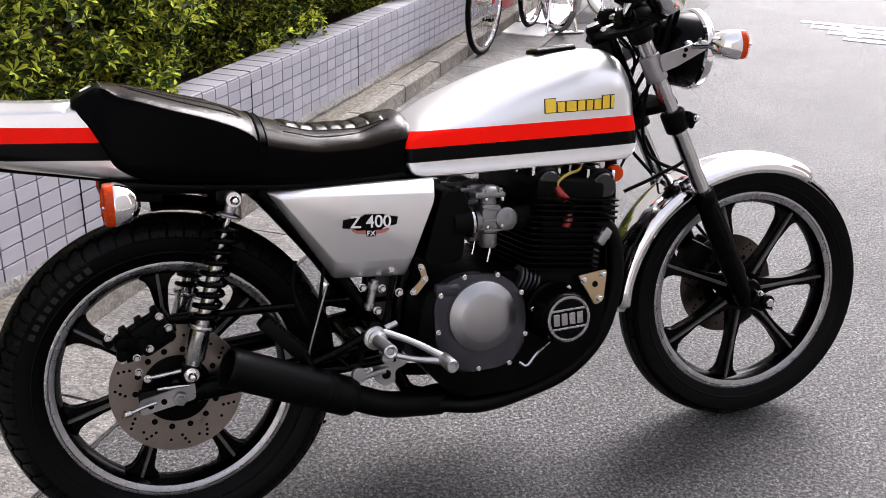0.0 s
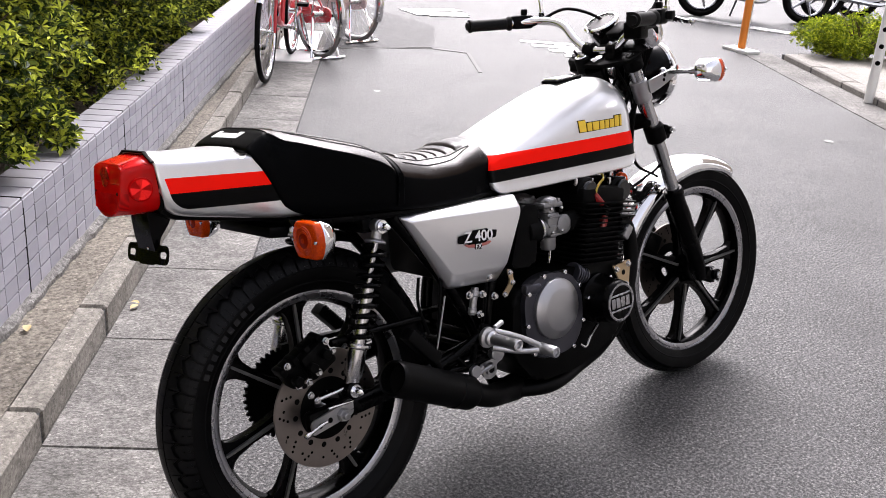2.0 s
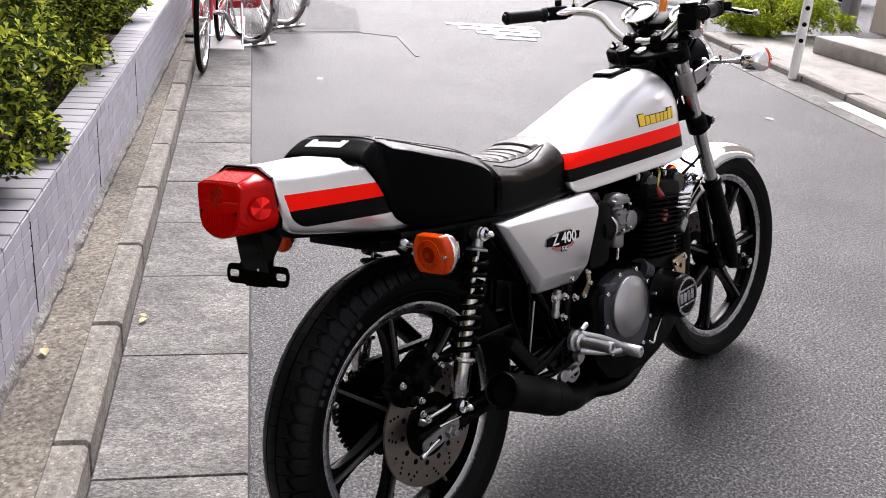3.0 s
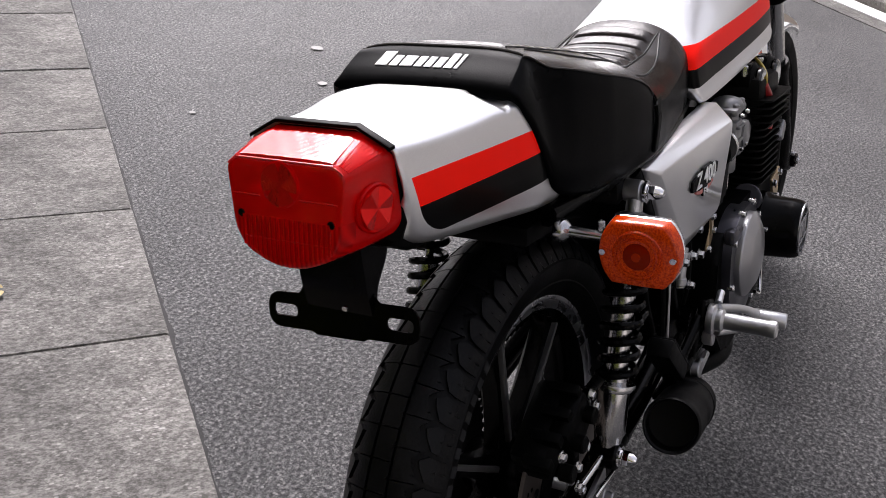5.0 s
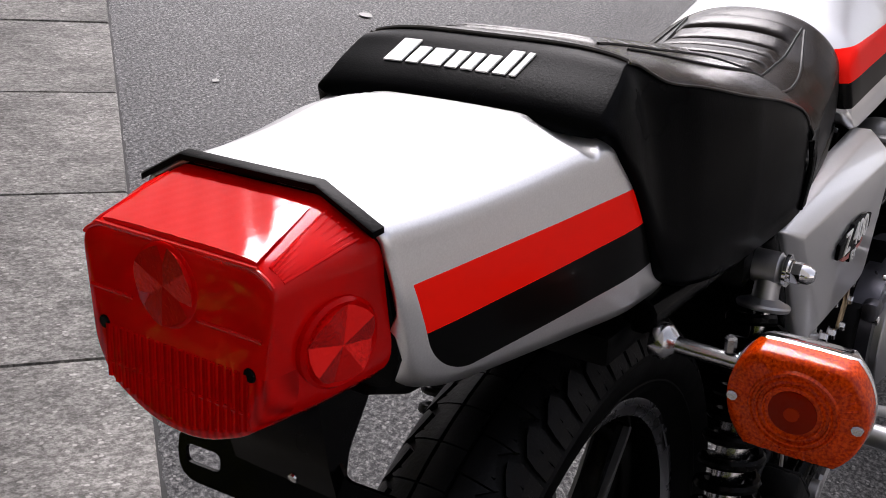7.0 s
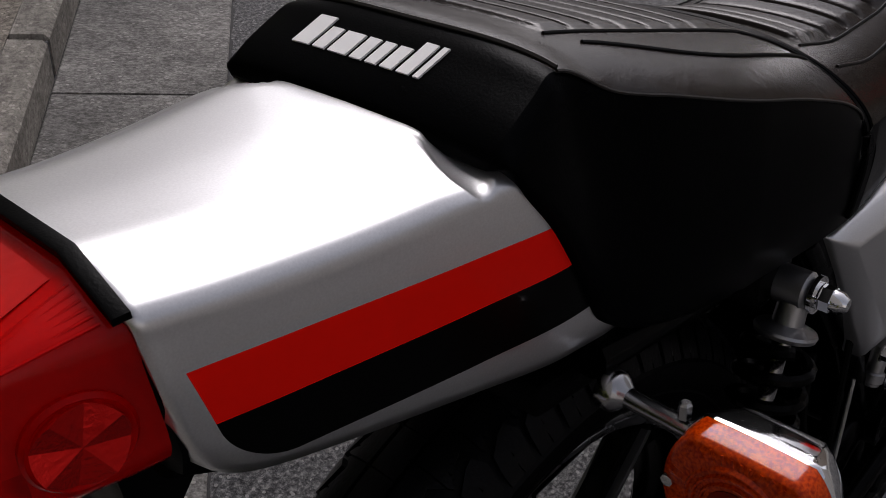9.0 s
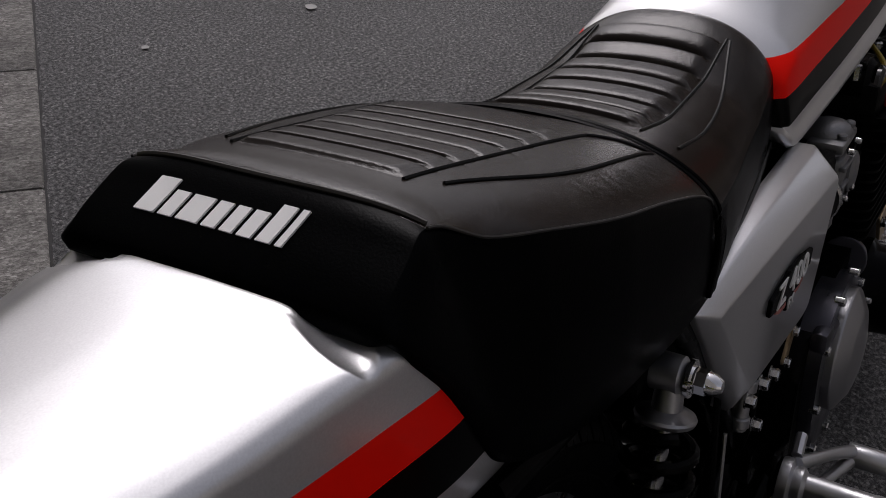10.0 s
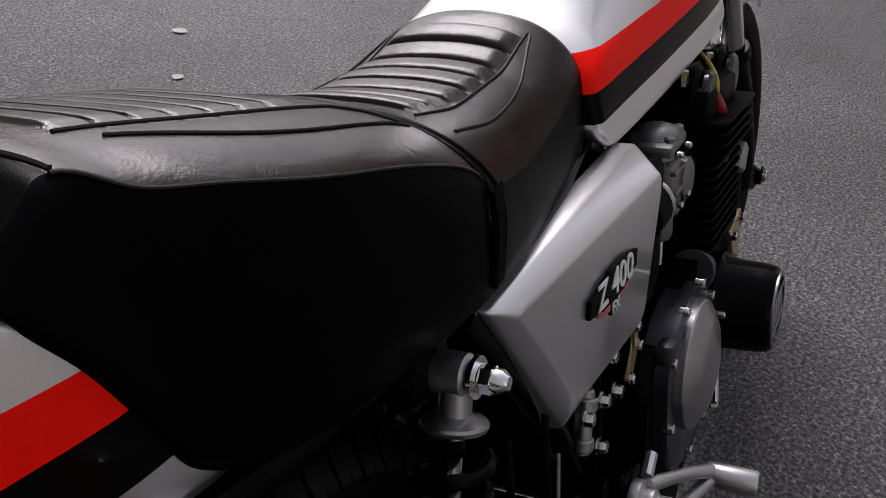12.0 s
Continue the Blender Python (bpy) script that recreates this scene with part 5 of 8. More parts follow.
# pulser cover
bm = bmesh.new()
lathe(bm, [(0, 0.165), (0.064, 0.165), (0.064, 0.178), (0.0575, 0.186), (0.0555, 0.229), (0.0535, 0.241), (0.0495, 0.246), (0, 0.246)], (0.777, 0, 0.398), (0, -1, 0), 48)
pul = part("pulser_cover", bm, "black", bike, "gloss black round pulser cover with a silver ring")
bm = bmesh.new()
lathe(bm, [(0.0485, 0.2455), (0.0485, 0.2485), (0.0455, 0.2492), (0.0425, 0.2485), (0.0425, 0.2455)], (0.777, 0, 0.398), (0, -1, 0), 48)
part("cover_ring", bm, "alloy", pul, "silver ring")
mp = Matrix.Translation((0.777, -0.2455, 0.398)) @ Matrix.Rotation(radians(-1), 4, "Y")
for z in (0.0195, -0.0195):
    bm = bmesh.new()
    prism(bm, [(-0.039, z - 0.0022), (0.039, z - 0.0022), (0.039, z + 0.0022), (-0.039, z + 0.0022)], -0.0028, 0, 0.0006, 1, mp)
    part("ring_bar", bm, "alloy", pul)
for k in range(4):
    bm = bmesh.new()
    x = -0.0345 + 0.0178 * k
    prism(bm, rounded([(x, -0.0125), (x + 0.0138, -0.0125), (x + 0.0138, 0.0125), (x, 0.0125)], 0.002, 3), -0.0022, 0, 0.0005, 1, mp)
    part("mark_block", bm, "alloy", pul, "silver block of the maker's mark")
for a in (60, 165, 285):
    bm = bmesh.new()
    rod(bm, (0.777 + 0.058 * math.cos(radians(a)), -0.180, 0.398 + 0.058 * math.sin(radians(a))), (0.777 + 0.058 * math.cos(radians(a)), -0.196, 0.398 + 0.058 * math.sin(radians(a))), 0.005)
    part("cover_screw", bm, "steel", pul)
bm = bmesh.new()
prism(bm, rounded([(0.838, 0.466), (0.908, 0.472), (0.898, 0.404), (0.878, 0.396)], 0.006), -0.176, -0.171, 0.001, 1)
mount = part("engine_mount_plate", bm, "gold", bike, "yellow-passivated engine mount plate")
for x, z in ((0.850, 0.456), (0.897, 0.462), (0.887, 0.410)):
    bm = bmesh.new()
    bolt(bm, (x, -0.176, z), (0, -1, 0), 0.0065, 0.007)
    part("mount_bolt", bm, "steel", mount)
bm = bmesh.new()
lathe(bm, [(0, 0), (0.007, 0), (0.007, 0.0006), (0, 0.0006)], (0.878, -0.1763, 0.443), (0, -1, 0), 12)
part("mount_hole", bm, "rubber", mount)
bm = bmesh.new()
tube(bm, [(0.690, -0.185, 0.300), (0.705, -0.19, 0.292), (0.730, -0.185, 0.312), (0.765, -0.178, 0.332)], 0.0036, 8)
part("oil_line", bm, "steel", bike, "bare metal breather line")

# ---- carburettors and air box ----
for y in (-0.128, -0.044, 0.044, 0.128):
    bm = bmesh.new()
    box(bm, (0.653, y, 0.607), (0.044, 0.050, 0.060), (0, 3, 0), 0.008)
    rod(bm, (0.615, y, 0.600), (0.705, y, 0.596), 0.024, n=24)
    carb = part("carburettor", bm, "carbcast", bike, "dull cast alloy carburettor")
    bm = bmesh.new()
    lathe(bm, [(0, 0.0), (0.017, 0.0), (0.019, 0.005), (0.019, 0.030), (0.0235, 0.034), (0.0235, 0.042)], (0.652, y, 0.543), (0.05, 0, 1), 24)
    part("float_bowl", bm, "carbcast", carb, "round cast float bowl")
    bm = bmesh.new()
    lathe(bm, [(0.020, 0.0), (0.020, 0.016), (0.0265, 0.019), (0.0265, 0.027), (0.022, 0.034), (0.012, 0.038), (0, 0.039)], (0.655, y, 0.636), (0.05, 0, 1), 24)
    box(bm, (0.652, y - 0.006, 0.655), (0.068, 0.040, 0.013), (0, 3, 0), 0.004)
    part("carburettor_cap", bm, "carbcast", carb, "cast slide cover")
    for z0 in (0.582, 0.603, 0.626):
        bm = bmesh.new()
        box(bm, (0.653, y - 0.0245, z0), (0.040, 0.008, 0.0055), (0, 3, 0), 0.0015)
        part("casting_rib", bm, "carbcast", carb)
    bm = bmesh.new()
    lathe(bm, [(0.0, 0.0), (0.024, 0.0), (0.024, 0.008), (0.019, 0.011), (0.008, 0.012), (0, 0.012)], (0.685, y - 0.020, 0.603), (0, -1, 0), 20)
    part("throttle_drum", bm, "carbcast", carb)
    for ax in (225, 315):
        bm = bmesh.new()
        rod(bm, (0.656 + 0.027 * math.cos(radians(ax)), y + 0.027 * math.sin(radians(ax)), 0.650), (0.657 + 0.027 * math.cos(radians(ax)), y + 0.027 * math.sin(radians(ax)), 0.668), 0.0055)
        part("cap_screw_boss", bm, "carbcast", carb)
    for dx, dz in ((-0.016, 0.648), (0.020, 0.646), (-0.015, 0.590), (0.017, 0.590)):
        bm = bmesh.new()
        rod(bm, (0.655 + dx, y - 0.026, dz), (0.655 + dx, y - 0.034, dz), 0.0038)
        part("carburettor_screw", bm, "steel", carb)
    bm = bmesh.new()
    tube(bm, [(0.655, y - 0.005, 0.545), (0.650, y - 0.006, 0.525), (0.646, y - 0.006, 0.512)], 0.003, 8)
    part("drain_pipe", bm, "steel", carb)
    bm = bmesh.new()
    lathe(bm, [(0, 0), (0.0065, 0), (0.0065, 0.001), (0, 0.001)], (0.674, y - 0.0272, 0.640), (0, -1, 0), 14)
    part("air_jet_hole", bm, "rubber", carb)
    bm = bmesh.new()
    rod(bm, (0.705, y, 0.596), (0.765, y, 0.602), 0.025, n=20)
    part("intake_boot", bm, "rubber", carb, "black rubber intake boot")
    bm = bmesh.new()
    rod(bm, (0.570, y, 0.602), (0.620, y, 0.600), 0.030, n=20)
    part("intake_boot", bm, "rubber", carb, "black rubber intake boot")
    bm = bmesh.new()
    lathe(bm, [(0.0305, 0), (0.0325, 0.001), (0.0325, 0.006), (0.0305, 0.007)], (0.609, y, 0.600), (1, 0, 0), 24)
    part("boot_clamp", bm, "steel", carb)
bm = bmesh.new()
prism(bm, rounded([(0.548, 0.672), (0.606, 0.664), (0.586, 0.535), (0.572, 0.520), (0.500, 0.528)], 0.012), -0.150, 0.150, 0.008, 3)
part("air_box", bm, "plastic", bike, "black plastic air box")

# ---- footrests, brake pedal and their hangers ----
for s in (-1, 1):
    bm = bmesh.new()
    tube(bm, [(0.215, s * 0.150, 0.345), (0.30, s * 0.160, 0.372), (0.392, s * 0.168, 0.412)], 0.009, 10, smooth=False)
    tube(bm, [(0.225, s * 0.150, 0.340), (0.32, s * 0.158, 0.338), (0.425, s * 0.16, 0.345)], 0.009, 10, smooth=False)
    tube(bm, [(0.30, s * 0.160, 0.370), (0.33, s * 0.160, 0.338)], 0.007, 8)
    tube(bm, [(0.36, s * 0.165, 0.398), (0.35, s * 0.160, 0.338)], 0.007, 8)
    box(bm, (0.392, s * 0.170, 0.400), (0.055, 0.012, 0.050), (0, 20, 0), 0.005)
    part("footrest_hanger", bm, "black", bike, "black tubular rear-set hanger")
    bm = bmesh.new()
    lathe(bm, [(0, 0), (0.023, 0), (0.024, 0.003), (0.024, 0.010), (0.017, 0.013), (0.018, 0.016), (0.018, 0.022), (0.0130, 0.026), (0.0130, 0.090), (0.0138, 0.092), (0.0138, 0.102), (0.011, 0.104), (0.007, 0.102), (0.006, 0.096), (0, 0.096)], (0.380, s * 0.178, 0.400), (0.02, s, -0.02), 28)
    part("footrest", bm, "peg", bike, "turned alloy footrest")
    bm = bmesh.new()
    box(bm, (0.198, s * 0.168, 0.424), (0.028, 0.036, 0.108), (0, -43, 0), 0.005)
    tube(bm, [(0.234, s * 0.162, 0.388), (0.246, s * 0.160, 0.360), (0.25, s * 0.158, 0.345)], 0.012, 10)
    peg = part("pillion_footrest", bm, "tyre", bike, "folded black ribbed rubber pillion footrest")
    for k in range(11):
        q = -0.046 + 0.0092 * k
        bm = bmesh.new()
        box(bm, (0.198 - 0.682 * q + 0.0105, s * 0.168, 0.424 + 0.731 * q + 0.0098), (0.005, 0.034, 0.0052), (0, -43, 0), 0.001)
        part("rubber_rib", bm, "tyre", peg)
bm = bmesh.new()
tube(bm, [(0.395, -0.190, 0.412), (0.45, -0.212, 0.388), (0.508, -0.228, 0.352)], [0.0075, 0.0065, 0.008], 10)
tube(bm, [(0.385, -0.190, 0.375), (0.44, -0.210, 0.356), (0.500, -0.228, 0.346)], [0.0065, 0.006, 0.008], 10)
tube(bm, [(0.40, -0.188, 0.418), (0.425, -0.186, 0.425)], 0.006, 8)
pedal = part("brake_pedal", bm, "peg", bike, "alloy brake pedal with two arms")
bm = bmesh.new()
lathe(bm, [(0, 0), (0.0125, 0), (0.0135, 0.002), (0.0135, 0.050), (0.012, 0.052), (0.008, 0.052), (0.007, 0.047), (0, 0.047)], (0.506, -0.222, 0.349), (0.05, -1, -0.06), 20)
part("pedal_toe", bm, "peg", pedal)
bm = bmesh.new()
tube(bm, [(0.37, -0.172, 0.33), (0.345, -0.172, 0.318), (0.40, -0.172, 0.325)], 0.006, 8)
rod(bm, (0.405, -0.165, 0.352), (0.405, -0.182, 0.352), 0.013)
rod(bm, (0.345, -0.165, 0.325), (0.345, -0.178, 0.325), 0.015)
part("pedal_lever", bm, "cast", bike)
bm = bmesh.new()
prism(bm, rounded([(0.378, 0.335), (0.402, 0.345), (0.455, 0.342), (0.450, 0.326), (0.425, 0.318), (0.424, 0.292), (0.400, 0.286), (0.382, 0.300)], 0.006), -0.158, -0.152, 0.001, 1)
lathe(bm, [(0.010, -0.002), (0.0150, -0.002), (0.0150, 0.010), (0.010, 0.010)], (0.404, -0.156, 0.313), (0, -1, 0), 24)
plate = part("pivot_plate", bm, "cast", bike, "cast alloy pivot plate below the footrest")
bm = bmesh.new()
lathe(bm, [(0.011, 0.004), (0.010, 0.007), (0, 0.008)], (0.404, -0.156, 0.313), (0, -1, 0), 20)
part("pivot_cap", bm, "rubber", plate)
bm = bmesh.new()
tube(bm, [(0.300, -0.14, 0.508), (0.278, -0.145, 0.450), (0.255, -0.150, 0.388), (0.252, -0.152, 0.372)], 0.0020, 8)
part("brake_switch_rod", bm, "cast", bike, "thin steel rod")
# master cylinder, rods and bolts behind the cover
bm = bmesh.new()
rod(bm, (0.402, -0.130, 0.504), (0.384, -0.130, 0.442), 0.0085)
rod(bm, (0.400, -0.130, 0.497), (0.396, -0.130, 0.484), 0.0120)
rod(bm, (0.388, -0.130, 0.458), (0.385, -0.130, 0.446), 0.0110)
part("master_cylinder", bm, "cast", bike, "small alloy brake master cylinder")
for x, y, z in ((0.372, -0.138, 0.493), (0.412, -0.140, 0.487), (0.432, -0.142, 0.525), (0.447, -0.142, 0.475), (0.400, -0.140, 0.442)):
    bm = bmesh.new()
    bolt(bm, (x, y, z), (0, -1, 0), 0.007, 0.010)
    part("frame_bolt", bm, "steel", bike, "bright frame bolt")
bm = bmesh.new()
prism(bm, rounded([(0.488, 0.530), (0.501, 0.528), (0.509, 0.494), (0.480, 0.464), (0.468, 0.473), (0.496, 0.499)], 0.004), -0.150, -0.146, 0.001, 1)
bracket = part("engine_bracket", bm, "gold", bike, "yellow-passivated link bracket")
for x, z in ((0.495, 0.522), (0.502, 0.496), (0.475, 0.473)):
    bm = bmesh.new()
    bolt(bm, (x, -0.150, z), (0, -1, 0), 0.0055, 0.006)
    part("bracket_bolt", bm, "steel", bracket)
for pts in ([(0.245, -0.12, 0.56), (0.235, -0.125, 0.50), (0.255, -0.13, 0.43)], [(0.30, -0.13, 0.55), (0.285, -0.135, 0.48), (0.27, -0.14, 0.41)], [(0.44, -0.13, 0.52), (0.42, -0.135, 0.44), (0.41, -0.13, 0.40)]):
    bm = bmesh.new()
    tube(bm, pts, 0.0035, 8)
    part("brake_hose", bm, "rubber", bike, "thin black hose")
bm = bmesh.new()
tube(bm, [(0.40, 0.13, 0.30), (0.37, 0.22, 0.16), (0.34, 0.285, 0.070)], 0.011, 12)
box(bm, (0.338, 0.290, 0.066), (0.06, 0.05, 0.008), (12, 0, 0), 0.003)
part("side_stand", bm, "black", bike, "black side stand on the asphalt")

# ---- front end ----
before_front = set(scene.objects)
FORK = lambda z: 1.0635 + (0.93 - z) * 0.449
for s in (-1, 1):
    y = s * 0.100
    bm = bmesh.new()
    rod(bm, (FORK(0.975), y, 0.975), (FORK(0.56), y, 0.56), 0.0182, n=24)
    leg = part("fork_tube", bm, "forktube", bike, "dark hard-chromed fork tube")
    bm = bmesh.new()
    o, d = Vector((FORK(0.605), y, 0.605)), Vector((0.449, 0, -1)).normalized()
    lathe(bm, [(0.019, -0.004), (0.025, -0.004), (0.027, 0.004), (0.027, 0.016), (0.0245, 0.020), (0.0245, 0.05), (0.0265, 0.07), (0.0265, 0.22), (0.0235, 0.26), (0.0215, 0.30), (0.015, 0.312), (0, 0.314)], o, d, 28)
    lower = part("fork_lower", bm, "black", leg, "black fork lower")
    bm = bmesh.new()
    box(bm, (1.366, y, 0.327), (0.05, 0.036, 0.044), (0, 25, 0), 0.010)
    rod(bm, (1.381, y - s * 0.02, 0.327), (1.381, y + s * 0.026, 0.327), 0.017, n=20)
    part("axle_clamp", bm, "black", lower)
    bm = bmesh.new()
    rod(bm, (1.381, y + s * 0.026, 0.327), (1.381, y + s * 0.034, 0.327), 0.011, n=6)
    bolt(bm, (1.362, y + s * 0.018, 0.350), (0, s, 0), 0.006, 0.008)
    bolt(bm, (1.400, y + s * 0.012, 0.305), (0, s, 0), 0.005, 0.007)
    part("axle_nut", bm, "steel", lower)
    bm = bmesh.new()
    prism(bm, rounded([(1.080, 0.922), (1.110, 0.930), (1.190, 0.952), (1.196, 0.932), (1.125, 0.898), (1.090, 0.886)], 0.006), s * 0.120, s * 0.125, 0.0015, 1)
    ear = part("headlamp_bracket", bm, "cast", bike, "bare metal headlamp bracket")
    bm = bmesh.new()
    rod(bm, (FORK(0.922), y, 0.922), (FORK(0.868), y, 0.868), 0.0235, n=24)
    part("bracket_sleeve", bm, "cast", ear)
    for x, z in ((1.140, 0.920), (1.143, 0.932)):
        bm = bmesh.new()
        lathe(bm, [(0, 0), (0.005, 0), (0.005, 0.001), (0, 0.001)], (x, s * 0.125, z), (0, s, 0), 10)
        part("bracket_hole", bm, "rubber", ear)
bm = bmesh.new()
rod(bm, (1.381, -0.09, 0.327), (1.381, 0.09, 0.327), 0.009)
part("front_axle", bm, "steel", bike)
def plate(bm, outline, z0, z1, lean=0.449, edge=0.004):
    """A flat plate seen from above, square to the fork."""
    cut = bmesh.new()
    vs = [cut.verts.new((x, y, z0)) for x, y in outline]
    grown = bmesh.ops.extrude_face_region(cut, geom=[cut.faces.new(vs)])
    bmesh.ops.translate(cut, verts=[v for v in grown["geom"] if isinstance(v, bmesh.types.BMVert)], vec=(-(z1 - z0) * lean, 0, z1 - z0))
    bmesh.ops.recalc_face_normals(cut, faces=cut.faces[:])
    bmesh.ops.bevel(cut, geom=cut.edges[:], offset=edge, segments=2, affect="EDGES", profile=0.5)
    for v in cut.verts:
        v.co.z += (v.co.x - outline[1][0]) * lean
    me = bpy.data.meshes.new("plate")
    cut.to_mesh(me)
    cut.free()
    bm.from_mesh(me)
    bpy.data.meshes.remove(me)


bm = bmesh.new()
plate(bm, rounded([(1.060, -0.050), (1.098, -0.112), (1.140, -0.112), (1.135, -0.060), (1.135, 0.060), (1.140, 0.112), (1.098, 0.112), (1.060, 0.050)], 0.012), 0.778, 0.798)
for s in (-1, 1):
    rod(bm, (FORK(0.797), s * 0.100, 0.797), (FORK(0.752), s * 0.100, 0.752), 0.0275, n=24, edge=0.004)
    box(bm, (1.162, s * 0.111, 0.776), (0.030, 0.020, 0.034), (0, 25, 0), 0.005)
    rod(bm, (1.168, s * 0.100, 0.780), (1.168, s * 0.128, 0.780), 0.0105, n=16, edge=0.002)
yoke = part("lower_yoke", bm, "satin", bike, "black lower fork yoke with pinch bolts")
for s in (-1, 1):
    bm = bmesh.new()
    bolt(bm, (1.170, s * 0.128, 0.781), (0, s, 0), 0.006, 0.007)
    part("yoke_bolt", bm, "steel", yoke)
bm = bmesh.new()
plate(bm, rounded([(0.998, -0.034), (1.024, -0.116), (1.072, -0.116), (1.064, -0.055), (1.064, 0.055), (1.072, 0.116), (1.024, 0.116), (0.998, 0.034)], 0.012), 0.954, 0.970)
for s in (-1, 1):
    rod(bm, (FORK(0.982), s * 0.100, 0.982), (FORK(0.952), s * 0.100, 0.952), 0.0265, n=24, edge=0.004)
upper_yoke = part("upper_yoke", bm, "satin", bike, "black upper fork yoke")
for s in (-1, 1):
    bm = bmesh.new()
    rod(bm, (FORK(0.982), s * 0.100, 0.982), (FORK(0.991), s * 0.100, 0.991), 0.014, n=6, edge=0.002)
    part("fork_cap", bm, "black", upper_yoke, "black fork top bolt")
bm = bmesh.new()
lathe(bm, [(0, 0), (0.021, 0), (0.021, 0.010), (0.018, 0.013), (0.018, 0.020), (0.012, 0.023), (0, 0.023)], (1.022, 0, 0.966), (-0.41, 0, 0.91), 24)
part("stem_nut", bm, "chrome", upper_yoke, "chrome steering stem nut")
# headlamp
hd = Vector((1, 0, -0.06)).normalized()
bm = bmesh.new()
lathe(bm, [(0, -0.078), (0.037, -0.073), (0.064, -0.055), (0.081, -0.022), (0.086, 0.01), (0.086, 0.028)], (1.194, 0, 0.926), hd, 40)
headlamp = part("headlamp", bm, "black", bike, "black headlamp bowl with chrome ring")
bm = bmesh.new()
lathe(bm, [(0.087, 0.018), (0.092, 0.022), (0.093, 0.034), (0.088, 0.042), (0.082, 0.044), (0.080, 0.040)], (1.194, 0, 0.926), hd, 40)
part("headlamp_ring", bm, "chrome", headlamp)
bm = bmesh.new()
lathe(bm, [(0.081, 0.040), (0.055, 0.050), (0.0, 0.055)], (1.194, 0, 0.926), hd, 40)
part("headlamp_glass", bm, "steel", headlamp)
# instruments
nrm = Vector((-0.50, 0, 0.87)).normalized()
for s in (-1, 1):
    g = new("gauge")
    g.parent = bike
    tagged(g, "round black gauge with a chrome rim")
    c = Vector((1.095, s * 0.0765 - 0.0165, 1.0685))
    bm = bmesh.new()
    lathe(bm, [(0, -0.062), (0.030, -0.060), (0.040, -0.04), (0.044, 0.0), (0.044, 0.004)], c, nrm, 32)
    part("gauge_body", bm, "chrome", g, "chrome gauge cup")
    bm = bmesh.new()
    lathe(bm, [(0.044, -0.002), (0.049, 0.000), (0.050, 0.006), (0.047, 0.010), (0.042, 0.010), (0.041, 0.006)], c, nrm, 36)
    part("gauge_rim", bm, "chrome", g, "chrome rim")
    bm = bmesh.new()
    lathe(bm, [(0.042, 0.006), (0, 0.0065)], c, nrm, 32)
    dial = part("dial", bm, "glass", g, "glazed grey dial")
    side_v = Vector((0, 1, 0))
    up_v = nrm.cross(side_v)
    bm = bmesh.new()
    for k in range(13):
        a = radians(-40 + k * 260 / 12)
        d = side_v * -math.cos(a) + up_v * -math.sin(a)
        p = c + nrm * 0.0072
        tube(bm, [p + d * 0.030, p + d * 0.037], 0.0007, 4)
    part("dial_scale", bm, "white", dial, "pale scale marks", kind="stuff")
bm = bmesh.new()
box(bm, (1.088, -0.016, 1.052), (0.062, 0.050, 0.022), (0, -30, 0), 0.006)
box(bm, (1.095, -0.016, 1.005), (0.055, 0.15, 0.026), (0, -20, 0), 0.008)
rod(bm, (1.100, -0.016, 1.0), (1.075, -0.016, 0.962), 0.012)
part("warning_lamp_panel", bm, "plastic", bike, "black panel between the gauges")
bm = bmesh.new()
rod(bm, (1.016, 0.044, 0.945), (1.000, 0.044, 0.985), 0.021, n=24, edge=0.004)
box(bm, (1.022, 0.072, 0.955), (0.044, 0.040, 0.034), (0, 20, 0), 0.008)
ignition = part("ignition_switch", bm, "plastic", bike, "black ignition switch with a chrome collar")
bm = bmesh.new()
lathe(bm, [(0.016, 0), (0.0175, 0.002), (0.015, 0.004), (0.008, 0.0035), (0, 0.003)], (0.9998, 0.044, 0.9855), (-0.41, 0, 0.91), 24)
part("ignition_collar", bm, "chrome", ignition)
